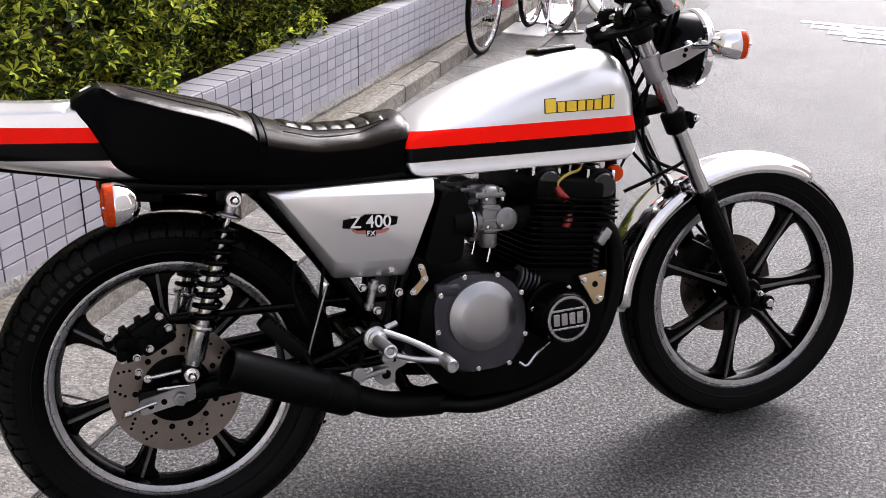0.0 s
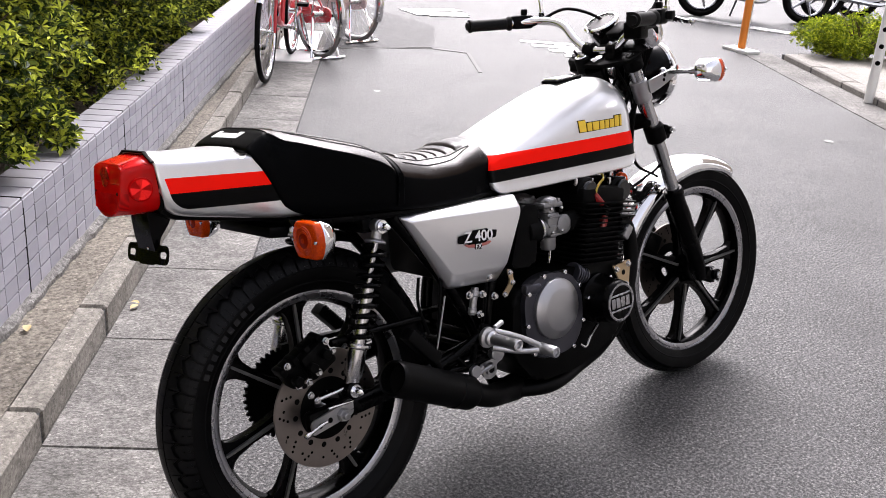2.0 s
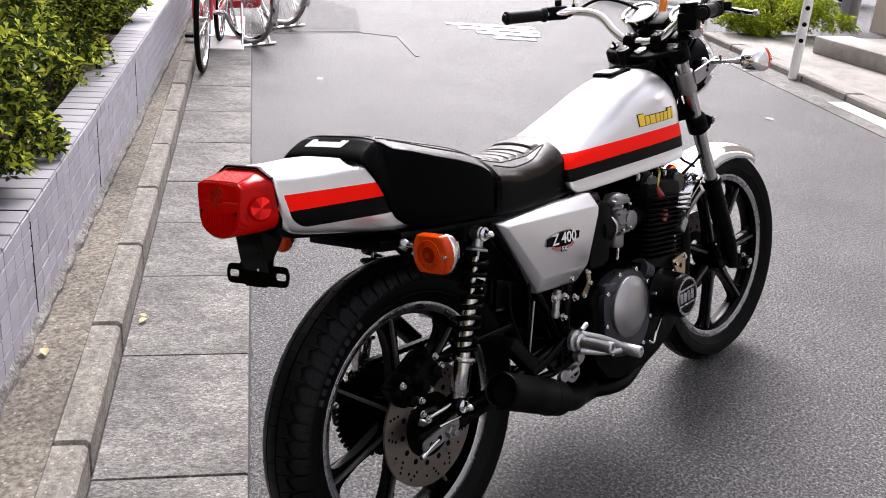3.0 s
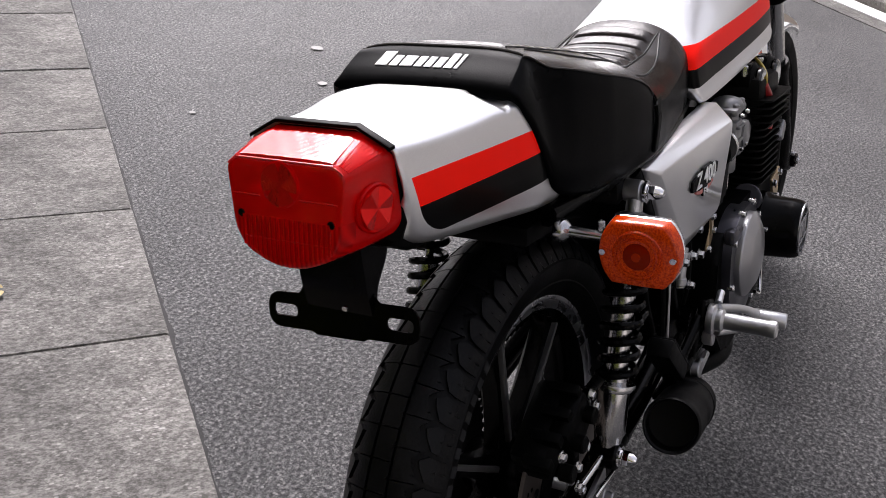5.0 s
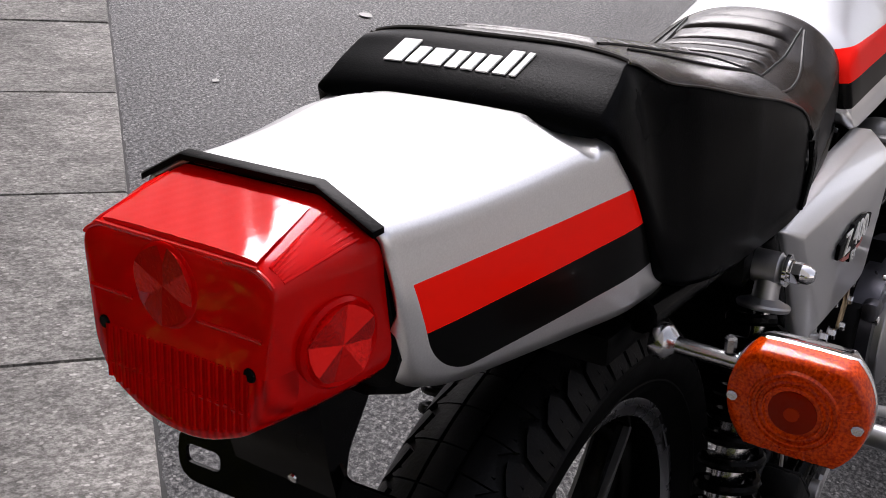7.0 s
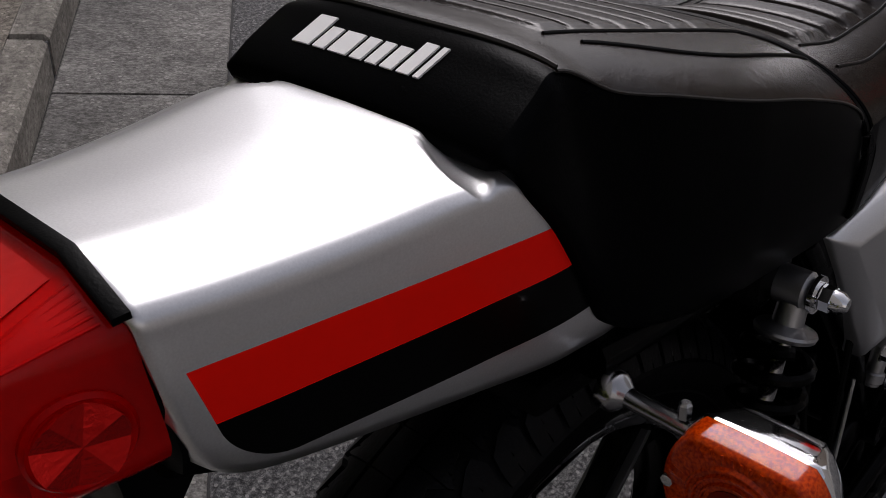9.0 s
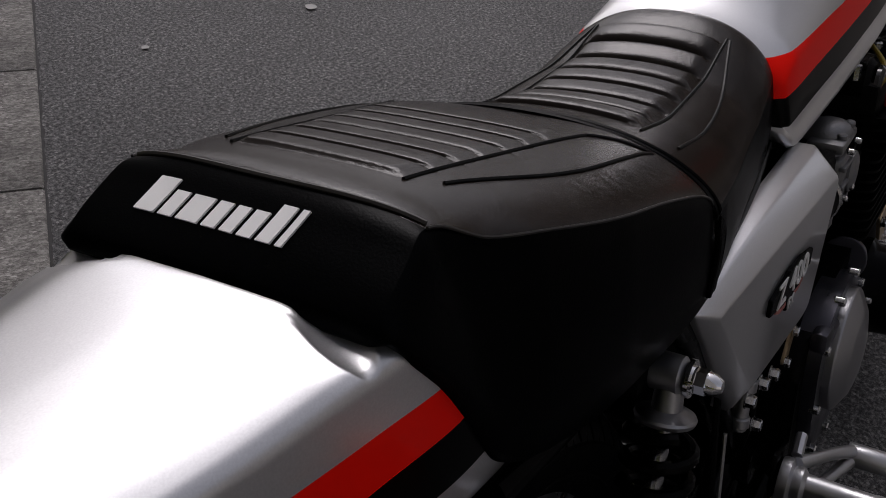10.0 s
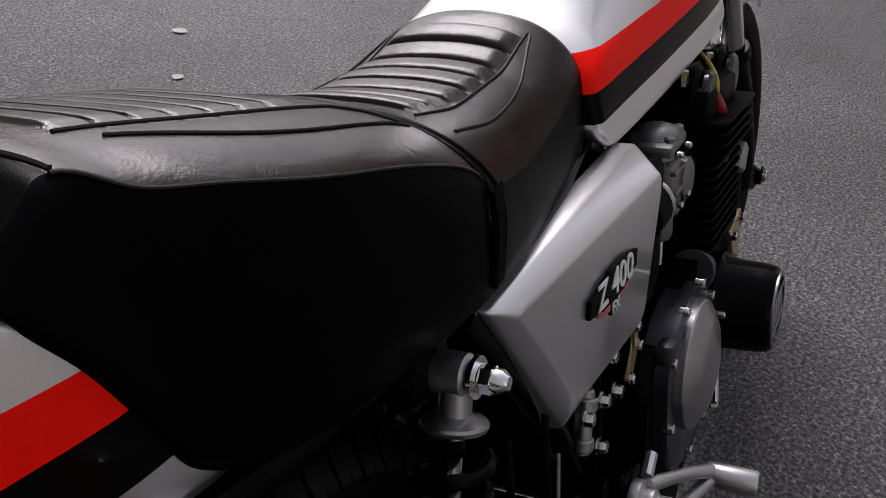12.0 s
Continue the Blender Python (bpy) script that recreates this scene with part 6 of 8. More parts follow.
# handlebar with narrow swept ends
bm = bmesh.new()
BAR = [(0.823, 0.300, 1.083), (0.930, 0.262, 1.084), (1.002, 0.206, 1.087), (1.024, 0.140, 1.074), (1.024, 0.090, 1.032), (1.032, 0.058, 1.008), (1.036, 0.02, 1.002)]
tube(bm, BAR + [(x, -y, z) for x, y, z in BAR[::-1]], 0.011, 14, 8)
bars = part("handlebar", bm, "chrome", bike, "narrow chrome handlebar swept back")
for s in (-1, 1):
    bm = bmesh.new()
    rod(bm, (1.036, s * 0.026, 1.002), (1.036, s * 0.060, 1.004), 0.020, n=20, edge=0.004)
    box(bm, (1.034, s * 0.043, 0.988), (0.034, 0.032, 0.030), (0, 20, 0), 0.005)
    clamp = part("bar_clamp", bm, "satin", bars, "black handlebar clamp")
    for dx in (-0.013, 0.013):
        bm = bmesh.new()
        bolt(bm, (1.036 + dx, s * 0.043, 1.018), (0, 0, 1), 0.0055, 0.008)
        part("clamp_bolt", bm, "steel", clamp)
    a, b = Vector((0.822, s * 0.300, 1.083)), Vector((0.940, s * 0.258, 1.084))
    bm = bmesh.new()
    prof = [(0, -0.006), (0.011, -0.006), (0.012, 0.0), (0.018, 0.001), (0.0185, 0.006), (0.016, 0.010)]
    for k in range(12):
        h = 0.014 + 0.0085 * k
        prof += [(0.0162, h), (0.0152, h + 0.004)]
    prof += [(0.020, 0.118), (0.020, 0.124), (0, 0.124)]
    lathe(bm, prof, a, b - a, 20)
    part("grip", bm, "grip", bars, "black ribbed rubber grip")
    bm = bmesh.new()
    d = (b - a).normalized()
    box(bm, a + d * 0.160 + Vector((0.0, 0, 0.002)), (0.062, 0.038, 0.038), (0, 0, s * -25), 0.008)
    box(bm, a + d * 0.150 + Vector((0.028, 0, 0.004)), (0.035, 0.050, 0.022), (0, 0, s * -25), 0.005)
    box(bm, a + d * 0.168 + Vector((0.0, 0, 0.028)), (0.016, 0.016, 0.018), (0, 0, s * -25), 0.003)
    sw = part("switch_block", bm, "plastic", bars, "black switch block")
    bm = bmesh.new()
    q = a + d * 0.170 + Vector((0.036, 0, -0.004))
    tube(bm, [q, q + Vector((-0.012, s * 0.040, -0.004)), q + Vector((-0.052, s * 0.100, -0.008)), q + Vector((-0.062, s * 0.116, -0.008))], [0.008, 0.0065, 0.0055, 0.006], 10)
    lathe(bm, [(0, -0.008), (0.006, -0.006), (0.0085, 0), (0.006, 0.006), (0, 0.008)], q + Vector((-0.064, s * 0.119, -0.008)), (1, 0, 0), 12)
    part("lever", bm, "steel", sw, "alloy lever")
    bm = bmesh.new()
    p = a + d * 0.222 + Vector((0, 0, 0.010))
    tube(bm, [p, p + Vector((-0.002, s * 0.004, 0.05)), p + Vector((-0.01, s * 0.03, 0.14))], 0.005, 10)
    rod(bm, p, p + Vector((0, 0, 0.016)), 0.009, n=6)
    mir = part("mirror_stem", bm, "chrome", bars, "chrome mirror stem")
    bm = bmesh.new()
    mc = p + Vector((-0.012, s * 0.05, 0.175))
    lathe(bm, [(0, 0.014), (0.03, 0.012), (0.048, 0.004), (0.05, -0.002), (0.047, -0.004)], mc, (1, 0, 0.1), 32)
    part("mirror_shell", bm, "chrome", mir)
    bm = bmesh.new()
    lathe(bm, [(0.047, -0.0035), (0, -0.0038)], mc, (1, 0, 0.1), 32)
    part("mirror_glass", bm, "chrome", mir)
bm = bmesh.new()
box(bm, (0.985, -0.165, 1.055), (0.055, 0.05, 0.045), (0, 0, 20), 0.008)
rod(bm, (0.985, -0.165, 1.07), (0.985, -0.165, 1.10), 0.024, n=24)
part("brake_reservoir", bm, "plastic", bars, "black brake fluid reservoir")
# cables
for k, pts in enumerate((
    [(0.985, 0.215, 1.075), (1.06, 0.15, 1.115), (1.12, 0.05, 1.06), (1.115, 0.02, 0.93), (1.02, 0.06, 0.78), (0.93, 0.08, 0.70)],
    [(0.985, -0.20, 1.070), (1.075, -0.15, 1.10), (1.13, -0.075, 1.03), (1.125, -0.06, 0.93), (1.03, -0.075, 0.80), (0.80, -0.06, 0.70)],
    [(0.985, -0.19, 1.060), (1.095, -0.14, 1.05), (1.11, -0.085, 0.95), (1.065, -0.085, 0.82), (1.085, -0.07, 0.70), (1.20, -0.05, 0.64)],
    [(1.04, 0.06, 0.99), (1.12, 0.07, 0.90), (1.09, 0.10, 0.75), (1.20, 0.09, 0.60), (1.33, 0.075, 0.45), (1.375, 0.07, 0.36)],
    [(1.04, -0.03, 0.98), (1.085, -0.06, 0.86), (1.045, -0.07, 0.74), (1.005, -0.07, 0.66), (0.93, -0.10, 0.62)],
    [(1.11, -0.03, 0.93), (1.135, -0.045, 0.84), (1.175, -0.085, 0.70), (1.105, -0.09, 0.655), (1.02, -0.08, 0.62)])):
    bm = bmesh.new()
    tube(bm, pts, 0.0042 if k != 4 else 0.0032, 8, 8)
    part("control_cable", bm, "rubber", bike, "black control cable")
for k, (y0, rise) in enumerate(((-0.215, 0.055), (-0.205, 0.035), (-0.19, 0.020))):
    s = -1 if y0 < 0 else 1
    bm = bmesh.new()
    tube(bm, [(0.985, y0, 1.078), (1.035, y0 * 0.92, 1.085 + rise), (1.115, y0 * 0.62, 1.07 + rise * 0.6), (1.150, y0 * 0.33, 1.00), (1.120, y0 * 0.2, 0.93), (1.05, y0 * 0.3, 0.84)], 0.0038, 8, 8)
    cable = part("control_cable", bm, "rubber", bike, "black control cable")
    bm = bmesh.new()
    rod(bm, (0.990, y0 * 0.995, 1.079), (1.020, y0 * 0.955, 1.081 + rise * 0.55), 0.0052, n=12)
    part("cable_ferrule", bm, "steel", cable, "bright cable ferrule")
for k in range(5):
    bm = bmesh.new()
    z = 0.93 + 0.02 * k
    tube(bm, [(1.03, -0.10 + 0.05 * k, 1.0), (1.095, -0.09 + 0.045 * k, 0.99 - 0.012 * k), (1.105, -0.05 + 0.03 * k, 0.93), (1.135, -0.01 * k, 0.905)], 0.0035, 6, 6)
    part("wiring_loom", bm, "rubber", bike)
# small round reflector beside the steering head
bm = bmesh.new()
lathe(bm, [(0, 0.006), (0.017, 0.005), (0.019, 0.0), (0.019, -0.008), (0, -0.008)], (0.978, -0.120, 0.671), (0, -1, 0), 28)
refl = part("side_reflector", bm, "orange", bike, "round orange side reflector")
bm = bmesh.new()
box(bm, (0.953, -0.106, 0.676), (0.012, 0.004, 0.042), (0, 0, 0), 0.001)
box(bm, (0.966, -0.108, 0.671), (0.03, 0.004, 0.018), (0, 0, 0), 0.001)
box(bm, (0.950, -0.080, 0.690), (0.012, 0.056, 0.004), (0, 0, 0), 0.001)
part("reflector_bracket", bm, "steel", refl)
# front mudguard
bm = bmesh.new()
rows = []
for a in np.linspace(radians(60), radians(180), 44):
    end = min(1.0, (a - radians(60)) / 0.10, (radians(180) - a) / 0.06)
    f = 0.35 + 0.65 * math.sqrt(max(0, min(1, end)))
    w = 0.071 * (0.80 + 0.20 * f)
    right = [(1.0, -0.024), (1.0, -0.013), (0.97, -0.0065), (0.88, 0.0015), (0.74, 0.0085), (0.55, 0.0145), (0.33, 0.0182), (0.11, 0.0195)]
    sec = [(-q, h) for q, h in right] + right[::-1]
    R = 0.3295 + 0.024 * max(0.0, min(1.0, (a - radians(105)) / radians(65)))
    rows.append([(1.374 + (R + h) * math.cos(a), w * q, 0.327 + (R + h) * math.sin(a)) for q, h in sec])
loft(bm, rows, closed=False)
guard = part("front_mudguard", bm, "chrome", bike, "chrome front mudguard", sharp=60)
sol = guard.modifiers.new("thickness", "SOLIDIFY")
sol.thickness, sol.offset = 0.0022, -1
for s in (-1, 1):
    bm = bmesh.new()
    prism(bm, rounded([(1.165, 0.630), (1.235, 0.600), (1.245, 0.560), (1.190, 0.575)], 0.006), s * 0.060, s * 0.064, 0.001, 1)
    tube(bm, [(1.20, s * 0.062, 0.60), (1.215, s * 0.085, 0.585)], 0.006, 8)
    part("mudguard_stay", bm, "chrome", guard, "mudguard stay")
# front caliper behind the left leg
bm = bmesh.new()
box(bm, (1.285, 0.066, 0.400), (0.060, 0.060, 0.090), (0, 30, 0), 0.010)
box(bm, (1.310, 0.080, 0.415), (0.04, 0.03, 0.08), (0, 30, 0), 0.008)
part("front_caliper", bm, "satin", bike, "black front brake caliper")
bm = bmesh.new()
tube(bm, [(1.285, 0.07, 0.45), (1.24, 0.085, 0.56), (1.15, 0.07, 0.72)], 0.004, 8)
part("front_brake_hose", bm, "rubber", bike)

# the front end is turned to the right
def steer(angle):
    return Matrix.Translation((1.064, 0, 0.85)) @ Matrix.Rotation(radians(angle), 4, Vector((0.475, 0, -1)) * -1) @ Matrix.Translation((-1.064, 0, -0.85))


upper = {o for o in scene.objects if o.name.split(".")[0] in ("headlamp", "headlamp_ring", "headlamp_glass", "headlamp_bracket", "bracket_sleeve", "bracket_hole", "gauge_body", "gauge_rim", "dial", "dial_scale", "warning_lamp_panel", "ignition_switch")}
held = {bars, *bars.children_recursive}
for ob in [o for o in scene.objects if o not in before_front or o == front_wheel or o in front_wheel.children_recursive]:
    if ob.type == "MESH":
        ob.data.transform(steer(-4.0 if ob in held else -6.0 if ob in upper else -4.5))

# ---- the street: u runs along the kerb, v across towards the planted wall ----
STREET = radians(52.0)
UX, VX = Vector((math.cos(STREET), math.sin(STREET), 0)), Vector((-math.sin(STREET), math.cos(STREET), 0))
SM = Matrix.Rotation(STREET, 4, "Z")  # street axes into the world
WM = SM @ Matrix.Translation((2.4, 1.864, 0)) @ Matrix.Rotation(radians(-1.2), 4, "Z") @ Matrix.Translation((-2.4, -1.864, 0))  # the planter wall stands slightly askew


def speckle(name, base, light, dark, scale, rough, bump, stain=0.25, grain=1.0):
    """Mineral surface: fine grit, scattered pale grains and slow stains, with relief."""
    m = make(name, base, rough, spec=0.18)
    n, l, s = tree(m)
    tc = n.new("ShaderNodeTexCoord")

    def cloud(size, detail, harsh):
        t = n.new("ShaderNodeTexNoise")
        t.inputs["Scale"].default_value, t.inputs["Detail"].default_value, t.inputs["Roughness"].default_value = size, detail, harsh
        l.new(tc.outputs["Object"], t.inputs["Vector"])
        return t.outputs["Fac"]

    def span(value, a, b, lo, hi):
        r = n.new("ShaderNodeMapRange")
        for key, v in (("From Min", a), ("From Max", b), ("To Min", lo), ("To Max", hi)):
            r.inputs[key].default_value = v
        l.new(value, r.inputs["Value"])
        return r.outputs["Result"]

    grit = cloud(scale, 5, 0.8)
    ramp = n.new("ShaderNodeValToRGB")
    e = ramp.color_ramp.elements
    e[0].position, e[0].color = 0.40, (*dark, 1)
    e[1].position, e[1].color = 0.62, (*light, 1)
    e.new(0.5).color = (*base, 1)
    l.new(grit, ramp.inputs["Fac"])
    g = mix_colour(n, l, grain, base, ramp.outputs["Color"])
    vor = n.new("ShaderNodeTexVoronoi")
    vor.inputs["Scale"].default_value = scale * 1.3
    l.new(tc.outputs["Object"], vor.inputs["Vector"])
    bw = n.new("ShaderNodeSeparateColor")
    l.new(vor.outputs["Color"], bw.inputs[0])
    rare = math_node(n, l, "MULTIPLY", math_node(n, l, "GREATER_THAN", bw.outputs[0], 0.91), math_node(n, l, "LESS_THAN", vor.outputs["Distance"], 0.42))
    g = mix_colour(n, l, math_node(n, l, "MULTIPLY", rare, 0.7 * grain), g, tuple(min(0.5, c * 1.5) for c in light))
    wide = math_node(n, l, "MULTIPLY", span(cloud(1.6, 7, 0.6), 0.3, 0.7, 1 - stain, 1 + stain), span(cloud(14, 5, 0.7), 0.3, 0.7, 1 - stain * 0.5, 1 + stain * 0.5))
    q = n.new("ShaderNodeMix")
    q.data_type, q.blend_type = "RGBA", "MULTIPLY"
    q.inputs["Factor"].default_value = 1
    l.new(g, q.inputs["A"])
    l.new(wide, q.inputs["B"])
    l.new(q.outputs["Result"], s.inputs["Base Color"])
    h = math_node(n, l, "ADD", grit, math_node(n, l, "MULTIPLY", cloud(scale * 0.4, 2, 0.5), 0.8))
    b = n.new("ShaderNodeBump")
    b.inputs["Strength"].default_value, b.inputs["Distance"].default_value = bump, 0.004
    l.new(h, b.inputs["Height"])
    l.new(b.outputs["Normal"], s.inputs["Normal"])
    return m


M["asphalt"] = speckle("asphalt", (0.052, 0.0515, 0.0535), (0.165, 0.162, 0.158), (0.009, 0.009, 0.0095), 112, 0.64, 1.0, 0.22, 0.92)
M["patch"] = speckle("asphalt_patch", (0.048, 0.0475, 0.049), (0.145, 0.142, 0.139), (0.010, 0.010, 0.0105), 130, 0.75, 0.6, 0.14)
M["concrete"] = speckle("gutter_concrete", (0.124, 0.119, 0.112), (0.235, 0.227, 0.214), (0.050, 0.047, 0.043), 80, 0.8, 0.5, 0.42, 0.75)
M["kerbstone"] = speckle("kerb_concrete", (0.185, 0.172, 0.150), (0.27, 0.255, 0.225), (0.085, 0.078, 0.068), 80, 0.85, 0.5, 0.45, 0.7)
M["soilpave"] = speckle("worn_paving", (0.125, 0.112, 0.092), (0.19, 0.172, 0.145), (0.055, 0.049, 0.040), 70, 0.9, 0.7, 0.45, 0.9)
M["palepave"] = speckle("pale_pavement", (0.25, 0.235, 0.215), (0.33, 0.315, 0.29), (0.15, 0.14, 0.125), 110, 0.8, 0.4, 0.3, 0.7)
M["mortar"] = make("tile_mortar", (0.040, 0.040, 0.043), 0.9, bump=0.3, bump_scale=200, vary=0.2)
M["tile"] = make("glazed_wall_tile", (0.31, 0.305, 0.34), 0.6, spec=0.25, bump=0.05, bump_scale=90, vary=0.10, vary_scale=9)
M["coping"] = make("coping_tile", (0.165, 0.160, 0.180), 0.6, coat=0.0, bump=0.08, bump_scale=90, vary=0.16, vary_scale=9)
M["soil"] = speckle("planter_soil", (0.06, 0.045, 0.03), (0.10, 0.08, 0.055), (0.025, 0.02, 0.014), 70, 0.95, 1.0)
M["render"] = make("house_render", (0.42, 0.40, 0.37), 0.85, bump=0.3, bump_scale=80, vary=0.08, vary_scale=1.5)
M["palerender"] = make("pale_bounce_render", (0.74, 0.72, 0.69), 0.8, bump=0.3, bump_scale=80, vary=0.06, vary_scale=1.5)
M["wornpaint"] = make("worn_road_paint", (0.5, 0.5, 0.48), 0.7, bump=0.4, bump_scale=150)
n, l, s = tree(M["wornpaint"])
tc, wear = n.new("ShaderNodeTexCoord"), n.new("ShaderNodeTexNoise")
wear.inputs["Scale"].default_value, wear.inputs["Detail"].default_value, wear.inputs["Roughness"].default_value = 9, 8, 0.7
l.new(tc.outputs["Object"], wear.inputs["Vector"])
span = n.new("ShaderNodeMapRange")
span.inputs["From Min"].default_value, span.inputs["From Max"].default_value = 0.40, 0.58
l.new(wear.outputs["Fac"], span.inputs["Value"])
l.new(mix_colour(n, l, span.outputs["Result"], (0.15, 0.149, 0.147), (0.52, 0.52, 0.50)), s.inputs["Base Color"])
M["paintline"] = make("road_paint", (0.62, 0.62, 0.60), 0.7, bump=0.4, bump_scale=150, vary=0.15, vary_scale=30)
for key in ("tile", "coping"):
    n, l, s = tree(M[key])
    info = n.new("ShaderNodeObjectInfo")
    src = s.inputs["Base Color"].links[0].from_socket
    hsv = n.new("ShaderNodeHueSaturation")
    v = n.new("ShaderNodeMapRange")
    v.inputs["To Min"].default_value, v.inputs["To Max"].default_value = 0.90, 1.10
    l.new(info.outputs["Random"], v.inputs["Value"])
    l.new(v.outputs["Result"], hsv.inputs["Value"])
    l.new(src, hsv.inputs["Color"])
    l.new(hsv.outputs["Color"], s.inputs["Base Color"])

bm = bmesh.new()
bmesh.ops.create_grid(bm, x_segments=2, y_segments=2, size=300)
part("ground", bm, "asphalt", None, "grey worn asphalt of a narrow street", smooth=False, kind="structure")["category"] = "road"


def strip(name, v0, v1, z0, z1, u0, u1, material, label, category="pavement", m=SM):
    bm = bmesh.new()
    box(bm, ((u0 + u1) / 2, (v0 + v1) / 2, (z0 + z1) / 2), (u1 - u0, v1 - v0, z1 - z0), (0, 0, 0), 0)
    bm.transform(m)
    return tagged(part(name, bm, material, None, label, smooth=False, kind="structure"), category=category)


def shared_box(name, size, material, edge):
    """Mesh data of one block, to be shared by many pieces."""
    bm = bmesh.new()
    box(bm, (0, 0, 0), size, (0, 0, 0), edge, 1)
    me = bpy.data.meshes.new(name)
    bm.to_mesh(me)
    bm.free()
    me.materials.append(M[material])
    return me


def piece(name, me, parent, m):
    ob = new(name, me)
    ob.parent = parent
    ob.matrix_basis = m
    return ob


rng = random.Random(4)
V_ASPH, V_KERB, V_STRIP, V_WALL = 1.276, 1.635, 1.722, 1.864
U0, U1 = -4.0, 14.0
gutter = strip("gutter", V_ASPH + 0.004, V_KERB + 0.02, -0.10, 0.004, U0, U1, "mortar", "pale concrete gutter of separate slabs beside the asphalt")
slab = shared_box("slab", (1.0, V_KERB - V_ASPH - 0.004, 0.06), "concrete", 0.004)
SLAB_ENDS = [1.79 - 0.595 * k for k in range(9, -1, -1)] + [2.385, 2.945, 3.46, 3.95] + [3.95 + 0.60 * k for k in range(1, 17)]
for u0, u1 in zip(SLAB_ENDS, SLAB_ENDS[1:]):
    piece("slab", slab, gutter, SM @ pose((u0 + u1) / 2, (V_ASPH + V_KERB) / 2, -0.018 + rng.uniform(-0.002, 0.002), rng.uniform(-0.3, 0.3), rng.uniform(-0.2, 0.2), rng.uniform(-0.2, 0.2)) @ Matrix.Diagonal((u1 - u0 - 0.004, 1, 1, 1)))
kerb_base = strip("kerb", V_KERB + 0.004, V_STRIP + 0.004, -0.10, 0.088, U0, U1, "mortar", "low worn concrete kerb of separate stones", "kerb")
stone = shared_box("kerb_stone", (0.597, V_STRIP - V_KERB, 0.16), "kerbstone", 0.010)
for k in range(30):
    u = -3.9 + 0.6 * k + 0.0
    piece("kerb_stone", stone, kerb_base, SM @ pose(u + 0.02, (V_KERB + V_STRIP) / 2, 0.018 + rng.uniform(-0.002, 0.002), rng.uniform(-0.4, 0.4), rng.uniform(-0.2, 0.2), rng.uniform(-0.25, 0.25)))
# worn paving strip behind the kerb
bm = bmesh.new()
N = 240
rows = []
for k in range(N + 1):
    u = U0 + (U1 - U0) * k / N
    row = []
    for j in range(7):
        v = V_STRIP - 0.006 + (V_WALL + 0.036 - V_STRIP) * j / 6
        z = 0.0965 + 0.004 * noise.noise((u * 3, v * 9, 0)) + (0.012 if j == 6 else 0)
        row.append(SM @ Vector((u, v, z)))
    rows.append(row)
loft(bm, rows, closed=False)
part("pavement_strip", bm, "soilpave", None, "narrow brown worn paving strip between kerb and wall", kind="structure")["category"] = "pavement"
# ragged mortar fillet along the wall's foot
bm = bmesh.new()
rows = []
for k in range(600):
    u = U0 + (U1 - U0) * k / 599
    w = 0.022 + 0.012 * noise.noise((u * 14, 0.3, 1)) + 0.008 * noise.noise((u * 45, 0.7, 1))
    rows.append([WM @ Vector((u, V_WALL + 0.002, 0.135)), WM @ Vector((u, V_WALL - w * 0.45, 0.124)), WM @ Vector((u, V_WALL - w, 0.112)), WM @ Vector((u, V_WALL - w - 0.001, 0.090))])
loft(bm, rows, closed=False)
part("wall_footing", bm, "concrete", None, "ragged pale mortar fillet along the wall's foot", kind="structure")["category"] = "wall"

# dark ragged seam where the asphalt meets the gutter
bm = bmesh.new()
rows = []
for k in range(900):
    u = U0 + (U1 - U0) * k / 899
    w = 0.004 + 0.005 * noise.noise((u * 9, 0.1, 4)) + 0.006 * noise.noise((u * 40, 0.6, 4))
    rows.append([SM @ Vector((u, V_ASPH + 0.002, 0.0035)), SM @ Vector((u, V_ASPH - max(0.001, w), 0.0035)), SM @ Vector((u, V_ASPH - max(0.001, w), -0.01))])
loft(bm, rows, closed=False)
M["seamdirt"] = make("seam_dirt", (0.022, 0.021, 0.021), 0.9, bump=0.6, bump_scale=150, vary=0.4, vary_scale=30)
part("gutter_seam", bm, "seamdirt", None, "dark ragged seam between asphalt and gutter", kind="structure")["category"] = "road"

# ---- tiled planter wall ----
WALL_TOP, WALL_T = 0.428, 0.135
planter = strip("planter_wall", V_WALL + 0.004, V_WALL + WALL_T, 0.0, WALL_TOP - 0.004, U0, U1, "mortar", "low planter wall faced with bluish grey tiles", "wall", WM)
PU, PZ = 0.0900, 0.0525
tile = shared_box("tile", (PU - 0.005, 0.010, PZ - 0.005), "tile", 0.0008)
cope = shared_box("coping_tile", (PU - 0.005, WALL_T + 0.002, 0.012), "coping", 0.0025)
lip = shared_box("edge_tile", (PU - 0.005, 0.010, 0.040), "tile", 0.0008)
count, far_bm = 0, bmesh.new()
joints = (2.440, 2.440 + 12 * PU, 2.440 + 24 * PU, 2.440 - 12 * PU)


def place_tile(me, name, u, v, z, size, near):
    if near:
        piece(name, me, planter, WM @ pose(u, v + rng.uniform(-0.0006, 0.0006), z, rng.uniform(-0.5, 0.5), rng.uniform(-0.25, 0.25), rng.uniform(-0.5, 0.5)))
    else:
        bmesh.ops.create_cube(far_bm, size=1.0, matrix=WM @ Matrix.Translation((u, v, z)) @ Matrix.Diagonal((*size, 1)))


